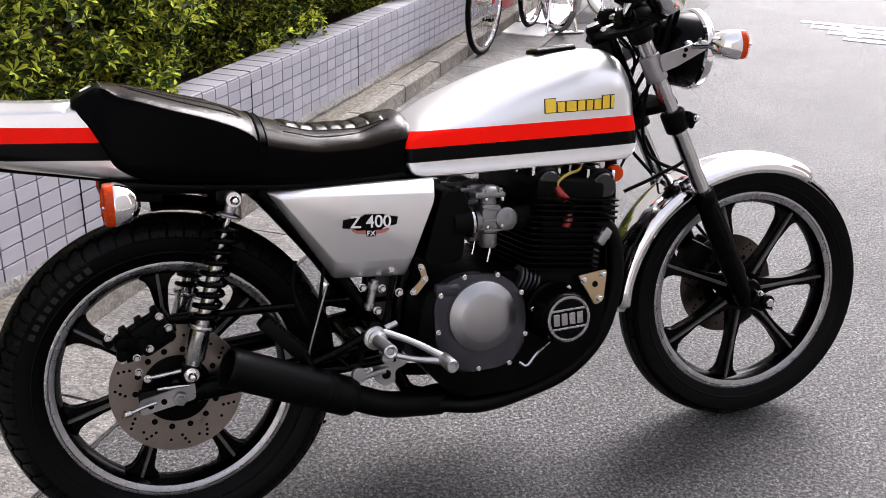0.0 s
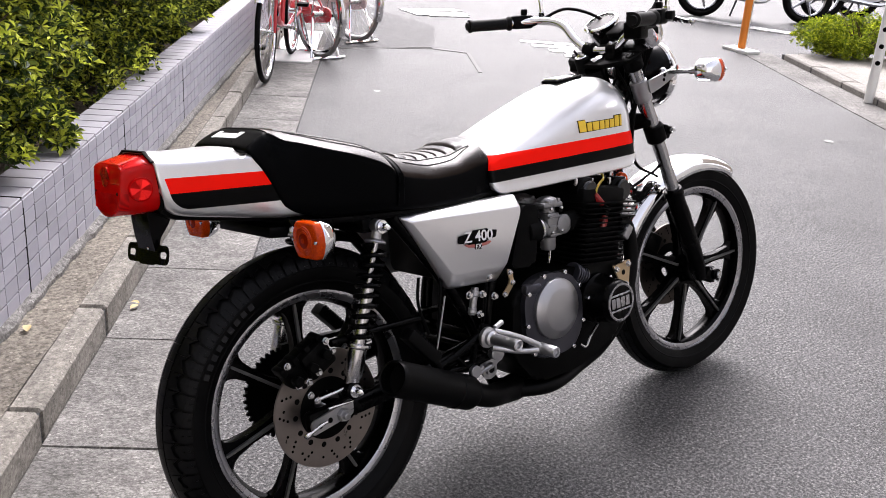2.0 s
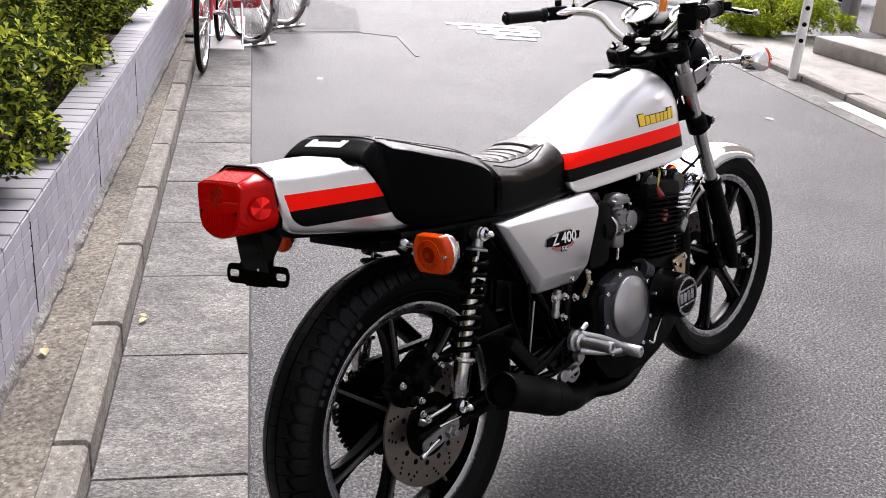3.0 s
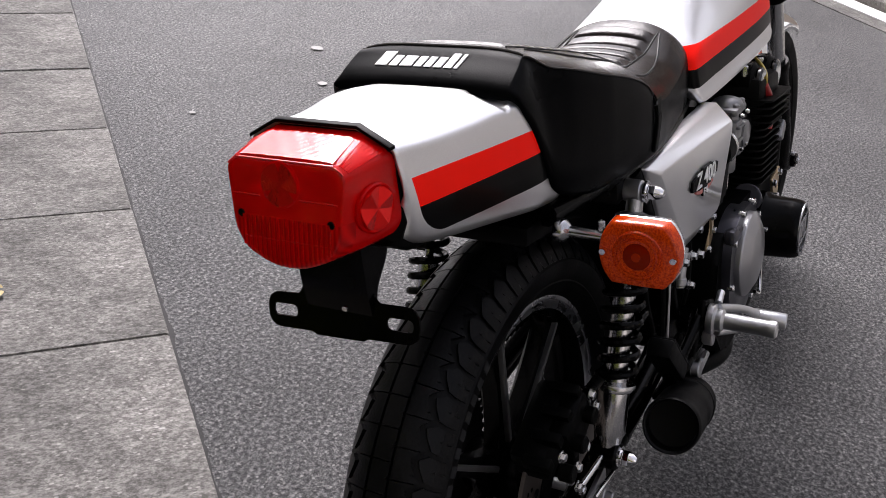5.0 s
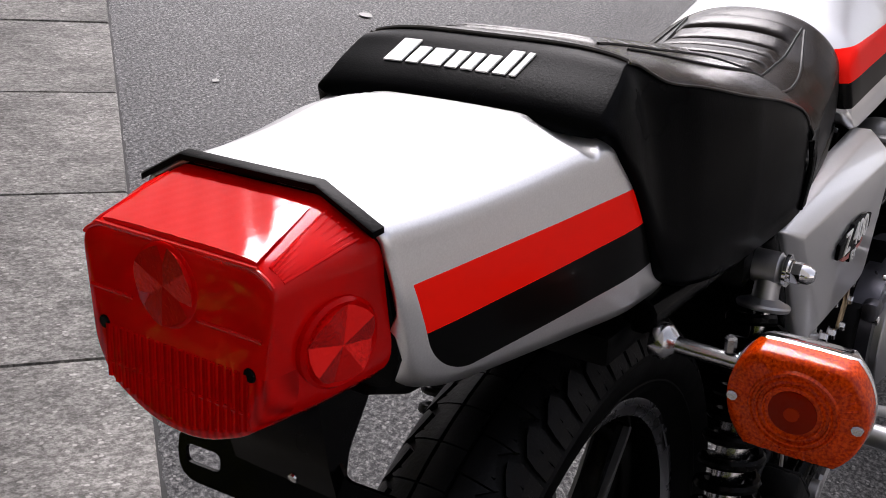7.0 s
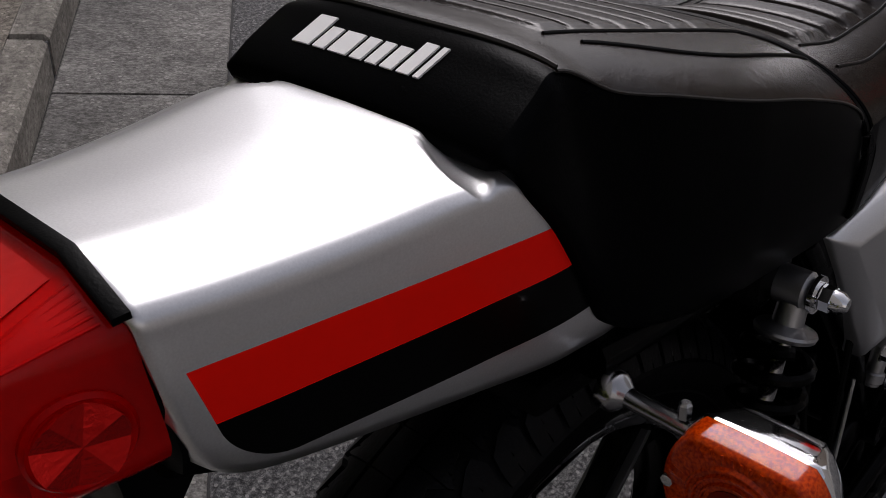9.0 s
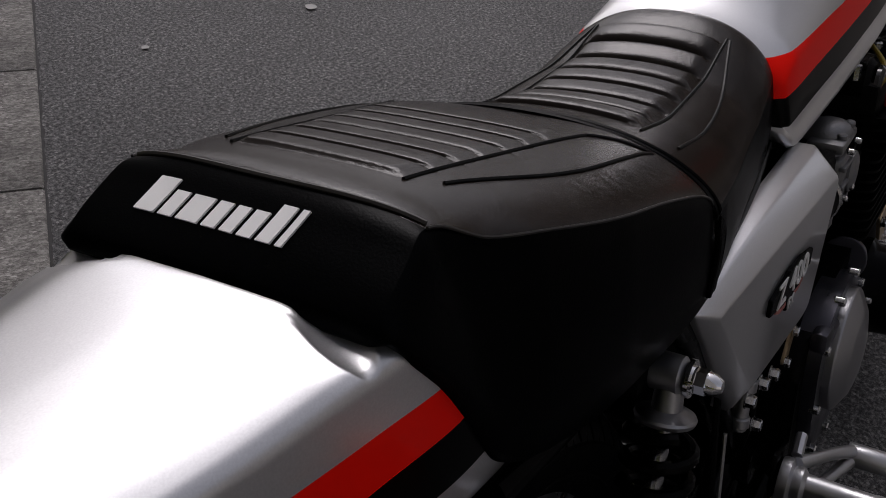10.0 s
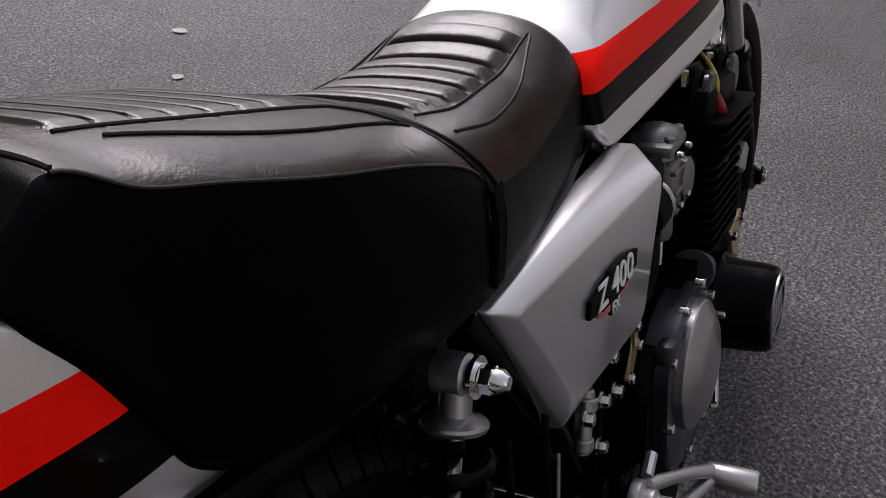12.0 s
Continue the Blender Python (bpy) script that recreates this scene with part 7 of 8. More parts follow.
for k in range(-40, 100):
    u = 2.440 + PU * (k + 0.5)
    near = 1.2 < u < 5.1
    for j in range(5):
        place_tile(tile, "tile", u, V_WALL + 0.001, WALL_TOP - 0.045 - PZ * (j + 0.5), (PU - 0.006, 0.010, PZ - 0.006), near)
    place_tile(lip, "edge_tile", u, V_WALL + 0.001, WALL_TOP - 0.024, (PU - 0.006, 0.010, 0.040), near)
    place_tile(cope, "coping_tile", u, V_WALL + WALL_T / 2, WALL_TOP - 0.001, (PU - 0.005, WALL_T + 0.002, 0.012), near)
part("far_tiles", far_bm, "tile", planter, "tiles further along the wall", smooth=False, kind="stuff")
# expansion joints
for u in joints:
    bm = bmesh.new()
    box(bm, (u, V_WALL - 0.0035, 0.265), (0.0045, 0.004, 0.27), (0, 0, 0), 0)
    box(bm, (u, V_WALL + WALL_T / 2, WALL_TOP + 0.004), (0.005, WALL_T + 0.004, 0.004), (0, 0, 0), 0)
    bm.transform(WM)
    part("joint_seal", bm, "rubber", planter, "dark expansion joint", smooth=False)
strip("planter_soil", V_WALL + WALL_T - 0.09, V_WALL + 1.5, 0.0, 0.30, U0, U1, "soil", "dark soil in the planter", "soil")

# plain walls that close the street; west and south are added out of view
strip("wall_north", V_WALL + 1.5, V_WALL + 1.8, 0.0, 10.0, U0 - 12, U1 + 8, "render", "grey house wall behind the planting", "wall")
# unseen wall added to darken what rear-facing surfaces reflect
strip("wall_west", -8.0, V_WALL + 1.5, 0.0, 7.0, -13.3, -13.0, "render", "unseen grey wall added behind the viewpoint to darken rear reflections", "wall")
# unseen wall, kept low and pale to light the bike's right side
strip("wall_south", -6.7, -6.4, 0.0, 6.5, -16.0, 4.0, "palerender", "unseen pale wall added across the street to light the bike's side", "wall")

# ---- planting ----
def leaf_material(name, dark, light):
    m = make(name, dark, 0.5, spec=0.2)
    n, l, s = tree(m)
    geo = n.new("ShaderNodeNewGeometry")
    ramp = n.new("ShaderNodeValToRGB")
    e = ramp.color_ramp.elements
    e[0].color, e[1].color = (*dark, 1), (*light, 1)
    e[0].position, e[1].position = 0.40, 1.0
    l.new(geo.outputs["Random Per Island"], ramp.inputs["Fac"])
    l.new(ramp.outputs["Color"], s.inputs["Base Color"])
    tr = n.new("ShaderNodeBsdfTranslucent")
    l.new(ramp.outputs["Color"], tr.inputs["Color"])
    mix = n.new("ShaderNodeMixShader")
    mix.inputs[0].default_value = 0.25
    l.new(s.outputs[0], mix.inputs[1])
    l.new(tr.outputs[0], mix.inputs[2])
    l.new(mix.outputs[0], n["Material Output"].inputs[0])
    return m


M["leaf"] = leaf_material("azalea_leaf", (0.024, 0.044, 0.009), (0.66, 0.72, 0.085))
M["limeleaf"] = leaf_material("clipped_shrub_leaf", (0.14, 0.20, 0.012), (0.52, 0.58, 0.03))
M["bark"] = make("shrub_bark", (0.075, 0.050, 0.034), 0.85, bump=0.5, bump_scale=120, vary=0.3)


def shrub(name, label, m, size, whorls, seed, material, leaf=0.024, open_low=0.0, group="", lumpy=46):
    """Forked stems carrying whorls of small folded leaves in an uneven crown with gaps."""
    rs = np.random.RandomState(seed)
    root = thing(name, label, "shrub", m, group)
    bm = bmesh.new()
    for k in range(15):
        a = rs.uniform(0, 6.28)
        x, y = size[0] * 0.6 * math.cos(a) * rs.uniform(0.3, 1), size[1] * 0.6 * math.sin(a) * rs.uniform(0.3, 1)
        tube(bm, [(x * 0.15, y * 0.15, -0.03), (x * 0.45, y * 0.5, size[2] * 0.35), (x * 0.9, y, size[2] * 0.75)], [0.0075, 0.005, 0.0025], 6, 4)
        for j in range(3):
            b = a + rs.uniform(-1, 1)
            z = size[2] * rs.uniform(0.25, 0.6)
            tube(bm, [(x * 0.5, y * 0.5, z), (x * 0.7 + 0.1 * math.cos(b), y * 0.7 + 0.1 * math.sin(b), z + 0.12), (x * 0.8 + 0.2 * math.cos(b), y * 0.8 + 0.2 * math.sin(b), z + 0.22)], [0.005, 0.004, 0.002], 5, 3)
    part("stem", bm, "bark", root, "thin dark forked stems", kind="stuff")
    verts, faces = [], []
    made = 0
    lumps = [(rs.uniform(-1, 1) * size[0] * 0.92, rs.uniform(-1, 1) * size[1] * 0.95, size[2] * rs.uniform(0.08, 0.98), rs.uniform(0.17, 0.38) * size[1] * (1.7 if lumpy < 40 else 1.0)) for _ in range(lumpy)]
    while made < whorls:
        lx, ly, lz, lr = lumps[rs.randint(len(lumps))]
        d = rs.normal(size=3)
        d /= np.linalg.norm(d)
        if d[2] < -0.55:
            continue
        r = lr * rs.uniform(0.45, 1.10)
        p = np.array([lx, ly, lz]) + d * r * np.array([1, 1, 0.8])
        if p[2] < size[2] * open_low * rs.uniform(0.4, 1.2) or abs(p[0]) > size[0] * 1.2 or abs(p[1]) > size[1] * 1.25 or p[2] < 0.01:
            continue
        made += 1
        up = d * 0.7 + np.array([0, 0, 0.8]) + rs.normal(size=3) * 0.25
        up /= np.linalg.norm(up)
        s = np.cross(up, rs.normal(size=3))
        s /= np.linalg.norm(s)
        t = np.cross(up, s)
        n = rs.randint(5, 9)
        ph = rs.uniform(0, 6.28)
        for k in range(n):
            a = ph + 2 * math.pi * k / n + rs.uniform(-0.25, 0.25)
            out = math.cos(a) * s + math.sin(a) * t
            side = np.cross(up, out)
            ln = leaf * rs.uniform(0.7, 1.25)
            rise = rs.uniform(0.25, 1.05)
            q = len(verts)
            b0 = p + out * 0.002
            mid = b0 + (out + up * rise) * ln * 0.55
            tip = b0 + (out + up * rise * 0.6) * ln
            w = ln * 0.19
            verts += [b0, mid + side * w + up * w * 0.35, tip, mid - side * w + up * w * 0.35]
            faces += [(q, q + 1, q + 2), (q, q + 2, q + 3)]
    me = bpy.data.meshes.new("foliage")
    me.from_pydata([tuple(v) for v in verts], [], faces)
    me.materials.append(M[material])
    ob = new("foliage", me)
    ob.parent = root
    tagged(ob, "dense small whorled leaves, yellow-green above", kind="stuff")
    return root


hv = V_WALL + WALL_T + 0.305
kinds = [shrub("azalea_shrub", "dense green azalea shrub growing behind the tiled planter wall", SM @ pose(1.1 + 0.78 * k, hv + (0.03 if k % 2 else -0.02), 0.29), (0.46, 0.38, 0.84 + 0.06 * (k % 2)), 3200, 11 + k, "leaf", 0.032, 0.12 if k == 3 else 0.0, "azalea hedge") for k in range(5)]
for k in range(-3, 16):
    if 0 <= k < 5:
        continue
    copy_thing(kinds[(k * 3) % 5], SM @ pose(1.1 + 0.78 * k, hv + rng.uniform(-0.03, 0.04), 0.29, 0, 0, rng.choice((0, 180, 170, 10))))

for k in range(-3, 12):
    copy_thing(kinds[(k * 2 + 1) % 5], SM @ pose(1.0 + 1.0 * k, hv + 0.48 + rng.uniform(-0.04, 0.06), 0.36, 0, 0, rng.choice((0, 180, 165, 12))))

# ---- far side of the street ----
V_FAR = -2.80
far_kerb = strip("kerb_far", V_FAR - 0.14, V_FAR - 0.005, -0.1, 0.045, -10.0, 8.35, "mortar", "pale concrete kerb across the street", "kerb")
fstone = shared_box("kerb_stone", (0.592, 0.15, 0.16), "palepave", 0.012)
for k in range(30):
    piece("kerb_stone", fstone, far_kerb, SM @ pose(-9.4 + 0.6 * k, V_FAR - 0.075, -0.022 + rng.uniform(-0.003, 0.003), 0, 0, rng.uniform(-0.3, 0.3)))
strip("pavement_far", -6.4, V_FAR - 0.148, -0.1, 0.055, -10.0, 8.35, "palepave", "pale worn pavement across the street")
strip("gutter_far", V_FAR, V_FAR + 0.30, -0.1, 0.004, -10.0, 8.6, "concrete", "worn concrete gutter across the street")
edge = strip("edge_line", V_FAR + 0.02, V_FAR + 0.16, 0.0, 0.008, -6.0, 5.85, "paintline", "worn white edge line on the road", "road marking")

shrub("clipped_shrub", "low clipped lime-green shrub beside the pavement", pose(7.96, 4.42, 0.04, 0, 0, -36), (0.53, 0.34, 0.30), 3000, 77, "limeleaf", 0.034, 0.0, "", 26)
bm = bmesh.new()
box(bm, (0, 0, 0.075), (1.9, 0.40, 0.15), (0, 0, 0), 0.02)
tagged(part("concrete_block", bm, "palepave", None, "long weathered concrete edging block beside the pavement"), category="block").matrix_basis = pose(7.05, 2.84, 0.05, 0, 0, 62.6)
M["beige"] = make("beige_wall_panel", (0.58, 0.50, 0.42), 0.6, bump=0.1, bump_scale=40, vary=0.06, vary_scale=2)
M["post"] = make("grey_steel_post", (0.25, 0.25, 0.26), 0.4, 0.6, vary=0.1)
bm = bmesh.new()
box(bm, (0, 0, 3.0), (4.5, 0.2, 6.0), (0, 0, 0), 0.0)
tagged(part("wall_east", bm, "beige", None, "beige house wall beyond the block", smooth=False, kind="structure"), category="wall").matrix_basis = pose(9.0, 1.95, 0, 0, 0, 70)
bm = bmesh.new()
box(bm, (0, 0, 1.5), (0.14, 0.14, 3.0), (0, 0, 0), 0.01)
tagged(part("steel_post", bm, "post", None, "grey square steel post at the house corner"), category="post").matrix_basis = pose(9.6, 4.32, 0, 0, 0, 60)

# ---- bollards ----
M["orange_pole"] = make("orange_pole_plastic", (0.75, 0.22, 0.02), 0.4, vary=0.1)
M["white_pole"] = make("white_pole_paint", (0.72, 0.72, 0.70), 0.4, vary=0.08)
post = thing("road_post", "orange and white flexible road post on a white base", "bollard", pose(7.30, 5.25, 0))
bm = bmesh.new()
rod(bm, (0, 0, 0.03), (0, 0, 0.80), 0.034, edge=0.01, n=24)
part("pole", bm, "orange_pole", post, "orange plastic pole")
bm = bmesh.new()
rod(bm, (0.028, -0.018, 0.035), (0.028, -0.018, 0.78), 0.014, n=12)
part("reflective_strip", bm, "white_pole", post, "white reflective strip")
bm = bmesh.new()
box(bm, (0, 0, 0.015), (0.16, 0.34, 0.035), (0, 0, -15), 0.012)
part("base", bm, "white_pole", post, "white base plate")
bol = thing("perforated_post", "white steel post with dark round holes by the kerb", "bollard", pose(6.25, 3.48, 0))
bm = bmesh.new()
rod(bm, (0, 0, 0), (0, 0, 0.82), 0.036, edge=0.008, n=24)
box(bm, (0.02, -0.05, 0.80), (0.05, 0.17, 0.035), (0, 0, 0), 0.01)
pole = part("pole", bm, "white_pole", bol, "white painted pole")
for z in (0.30, 0.42, 0.54, 0.66):
    bm = bmesh.new()
    lathe(bm, [(0, 0.0392), (0.017, 0.0385), (0.018, 0.03)], (0, 0, z), (-0.88, -0.47, 0), 16)
    part("hole", bm, "rubber", pole, "dark hole")

# ---- bicycles ----
M["redframe"] = make("red_bicycle_paint", (0.52, 0.02, 0.03), 0.3, coat=0.5, vary=0.1)
M["greytyre"] = make("grey_bicycle_tyre", (0.16, 0.16, 0.155), 0.7, bump=0.2, vary=0.2)
M["palepaint"] = make("silver_pink_bicycle_paint", (0.62, 0.48, 0.47), 0.3, 0.4, coat=0.4, vary=0.1)


def bicycle(label, m, paint, rubber="greytyre"):
    """A step-through town bicycle, its rear wheel at the origin, heading along x."""
    b = thing("bicycle", label, "bicycle", m, "parked bicycles")
    R = 0.325
    for cx in (0.0, 1.06):
        w = new("wheel")
        w.parent = b
        o = (cx, 0, R)
        bm = bmesh.new()
        lathe(bm, [(R - 0.034 + 0.017 * (1 + math.cos(a)), 0.017 * math.sin(a)) for a in np.linspace(0, 2 * math.pi, 12, endpoint=False)], o, (0, 1, 0), 48, True)
        part("tyre", bm, rubber, w)
        bm = bmesh.new()
        lathe(bm, [(R - 0.030, -0.013), (R - 0.050, -0.012), (R - 0.054, 0), (R - 0.050, 0.012), (R - 0.030, 0.013), (R - 0.040, 0)], o, (0, 1, 0), 48, True)
        part("rim", bm, "chrome", w, "bright metal rim")
        bm = bmesh.new()
        for k in range(24):
            a = 2 * math.pi * k / 24
            s = 0.028 if k % 2 else -0.028
            tube(bm, [(cx + 0.018 * math.cos(a + 0.6), s, R + 0.018 * math.sin(a + 0.6)), (cx + (R - 0.05) * math.cos(a), 0, R + (R - 0.05) * math.sin(a))], 0.0014, 4)
        part("spoke", bm, "steel", w, "thin wire spokes", kind="stuff")
        bm = bmesh.new()
        rod(bm, (cx, -0.05, R), (cx, 0.05, R), 0.018)
        part("hub", bm, "steel", w)
        bm = bmesh.new()
        span_a = (radians(20), radians(200)) if cx == 0 else (radians(40), radians(170))
        loft(bm, [[(cx + (R + 0.016 + h) * math.cos(a), y, R + (R + 0.016 + h) * math.sin(a)) for y, h in ((-0.026, -0.008), (-0.018, 0.004), (0, 0.008), (0.018, 0.004), (0.026, -0.008), (0.018, 0.002), (0, 0.006), (-0.018, 0.002))] for a in np.linspace(*span_a, 20)])
        part("mudguard", bm, "chrome", b, "metal mudguard")
    bm = bmesh.new()
    tube(bm, [(0.93, 0, 0.82), (0.80, 0, 0.55), (0.60, 0, 0.34), (0.46, 0, 0.29)], 0.019, 12)
    tube(bm, [(0.92, 0, 0.72), (0.70, 0, 0.40), (0.46, 0, 0.28)], 0.014, 10)
    tube(bm, [(0.46, 0, 0.28), (0.32, 0, 0.78)], 0.016, 12)
    for s in (-1, 1):
        tube(bm, [(0, s * 0.06, R), (0.44, s * 0.035, 0.28)], 0.009, 8)
        tube(bm, [(0, s * 0.06, R), (0.35, s * 0.02, 0.70)], 0.008, 8)
        tube(bm, [(1.06, s * 0.055, R), (0.985, s * 0.05, 0.66), (0.945, 0, 0.74)], 0.010, 8)
    tube(bm, [(0.955, 0, 0.70), (0.915, 0, 0.90)], 0.020, 12)
    part("frame", bm, paint, b)
    bm = bmesh.new()
    prism(bm, rounded([(-0.06, 0.37), (0.44, 0.37), (0.56, 0.33), (0.56, 0.23), (0.44, 0.19), (-0.06, 0.27)], 0.05), -0.075, -0.055, 0.004, 1)
    part("chain_case", bm, paint, b, "painted chain case")
    bm = bmesh.new()
    tube(bm, [(0.47, -0.09, 0.28), (0.54, -0.095, 0.13)], 0.008, 8)
    tube(bm, [(0.47, 0.09, 0.28), (0.40, 0.095, 0.43)], 0.008, 8)
    rod(bm, (0.47, -0.09, 0.28), (0.47, 0.09, 0.28), 0.014)
    part("crank", bm, "steel", b)
    for x, y, z in ((0.54, -0.14, 0.13), (0.40, 0.14, 0.43)):
        bm = bmesh.new()
        box(bm, (x, y, z), (0.09, 0.075, 0.022), (0, 0, 0), 0.004)
        part("pedal", bm, "rubber", b, "black pedal")
    bm = bmesh.new()
    tube(bm, [(0.33, 0, 0.74), (0.30, 0, 0.88)], 0.012, 10)
    part("seat_post", bm, "chrome", b)
    bm = bmesh.new()
    rings = []
    for x, w, h in ((0.16, 0.06, 0.03), (0.18, 0.10, 0.045), (0.25, 0.105, 0.05), (0.33, 0.06, 0.045), (0.42, 0.03, 0.035), (0.44, 0.018, 0.02)):
        rings.append([(x, w * math.cos(a), 0.90 + h * max(-0.4, math.sin(a))) for a in np.linspace(0, 2 * math.pi, 14, endpoint=False)])
    loft(bm, rings)
    part("saddle", bm, "rubber", b, "dark sprung saddle")
    bm = bmesh.new()
    tube(bm, [(0.72, 0.29, 1.02), (0.86, 0.27, 1.03), (0.93, 0.16, 1.00), (0.915, 0, 0.98), (0.93, -0.16, 1.00), (0.86, -0.27, 1.03), (0.72, -0.29, 1.02)], 0.011, 10)
    tube(bm, [(0.915, 0, 0.90), (0.915, 0, 0.98)], 0.013, 10)
    bars2 = part("handlebar", bm, "chrome", b)
    for s in (-1, 1):
        bm = bmesh.new()
        rod(bm, (0.715, s * 0.291, 1.02), (0.83, s * 0.276, 1.028), 0.016)
        part("grip", bm, "rubber", bars2, "dark grip")
    bm = bmesh.new()
    for k in range(10):
        f = k / 9
        for s in (-1, 1):
            tube(bm, [(1.02 + 0.27 * f, s * 0.14, 0.78), (1.0 + 0.32 * f, s * 0.175, 1.0)], 0.0022, 4)
        tube(bm, [(1.02, -0.14 + 0.28 * f, 0.78), (1.0, -0.175 + 0.35 * f, 1.0)], 0.0022, 4)
        tube(bm, [(1.29, -0.14 + 0.28 * f, 0.78), (1.32, -0.175 + 0.35 * f, 1.0)], 0.0022, 4)
        tube(bm, [(1.02, -0.14 + 0.28 * f, 0.78), (1.29, -0.14 + 0.28 * f, 0.78)], 0.0022, 4)
    for z, g in ((0.78, 0.0), (0.85, 0.33), (0.92, 0.66), (1.0, 1.0)):
        a, c, e = 1.02 - 0.02 * g, 1.29 + 0.03 * g, 0.14 + 0.035 * g
        tube(bm, [(a, -e, z), (c, -e, z), (c, e, z), (a, e, z), (a, -e, z)], 0.004, 5, smooth=False)
    part("basket", bm, "steel", b, "wire basket", kind="stuff")
    bm = bmesh.new()
    for s in (-1, 1):
        tube(bm, [(-0.02, s * 0.07, R - 0.02), (-0.10, s * 0.12, 0.02)], 0.011, 8)
    tube(bm, [(-0.10, -0.17, 0.012), (-0.10, 0.17, 0.012)], 0.011, 8)
    part("stand", bm, "chrome", b, "bright double kickstand")
    bm = bmesh.new()
    for y in (-0.06, 0, 0.06):
        tube(bm, [(-0.22, y, 0.72), (0.20, y, 0.72)], 0.006, 6)
    for x in (-0.22, -0.05, 0.20):
        tube(bm, [(x, -0.06, 0.72), (x, 0.06, 0.72)], 0.006, 6)
    for s in (-1, 1):
        tube(bm, [(-0.10, s * 0.06, 0.72), (0, s * 0.065, R)], 0.006, 6)
    part("carrier", bm, "steel", b)
    return b


ba = SM @ pose(6.13, 1.575, 0.012)
bicycle("town bicycle with black tyres and a red frame beside the kerb", pose(ba.translation.x + 1.06 * math.cos(radians(48)), ba.translation.y + 1.06 * math.sin(radians(48)), 0.012, 0, 0, 228), "redframe", "tyre")
bicycle("red step-through town bicycle on its double stand", pose(3.38, 6.44, 0.0, 0, 0, 88), "redframe")
bicycle("silver town bicycle parked on its double stand", pose(4.08, 6.93, 0.0, 0, 0, 92), "palepaint")
M["whiteplate"] = make("white_driveway_plate", (0.70, 0.70, 0.68), 0.6, bump=0.2, bump_scale=60, vary=0.1, vary_scale=6)
bm = bmesh.new()
box(bm, (7.55, 1.50, 0.012), (1.40, 0.34, 0.022), (0, 0, 0), 0.006)
bm.transform(SM)
tagged(part("driveway_plate", bm, "whiteplate", None, "white plate lying over the gutter under the bicycles"), category="plate")

# ---- parked scooters at the crossing ----
M["darkpaint"] = make("dark_scooter_paint", (0.03, 0.03, 0.035), 0.3, coat=0.4, vary=0.2)


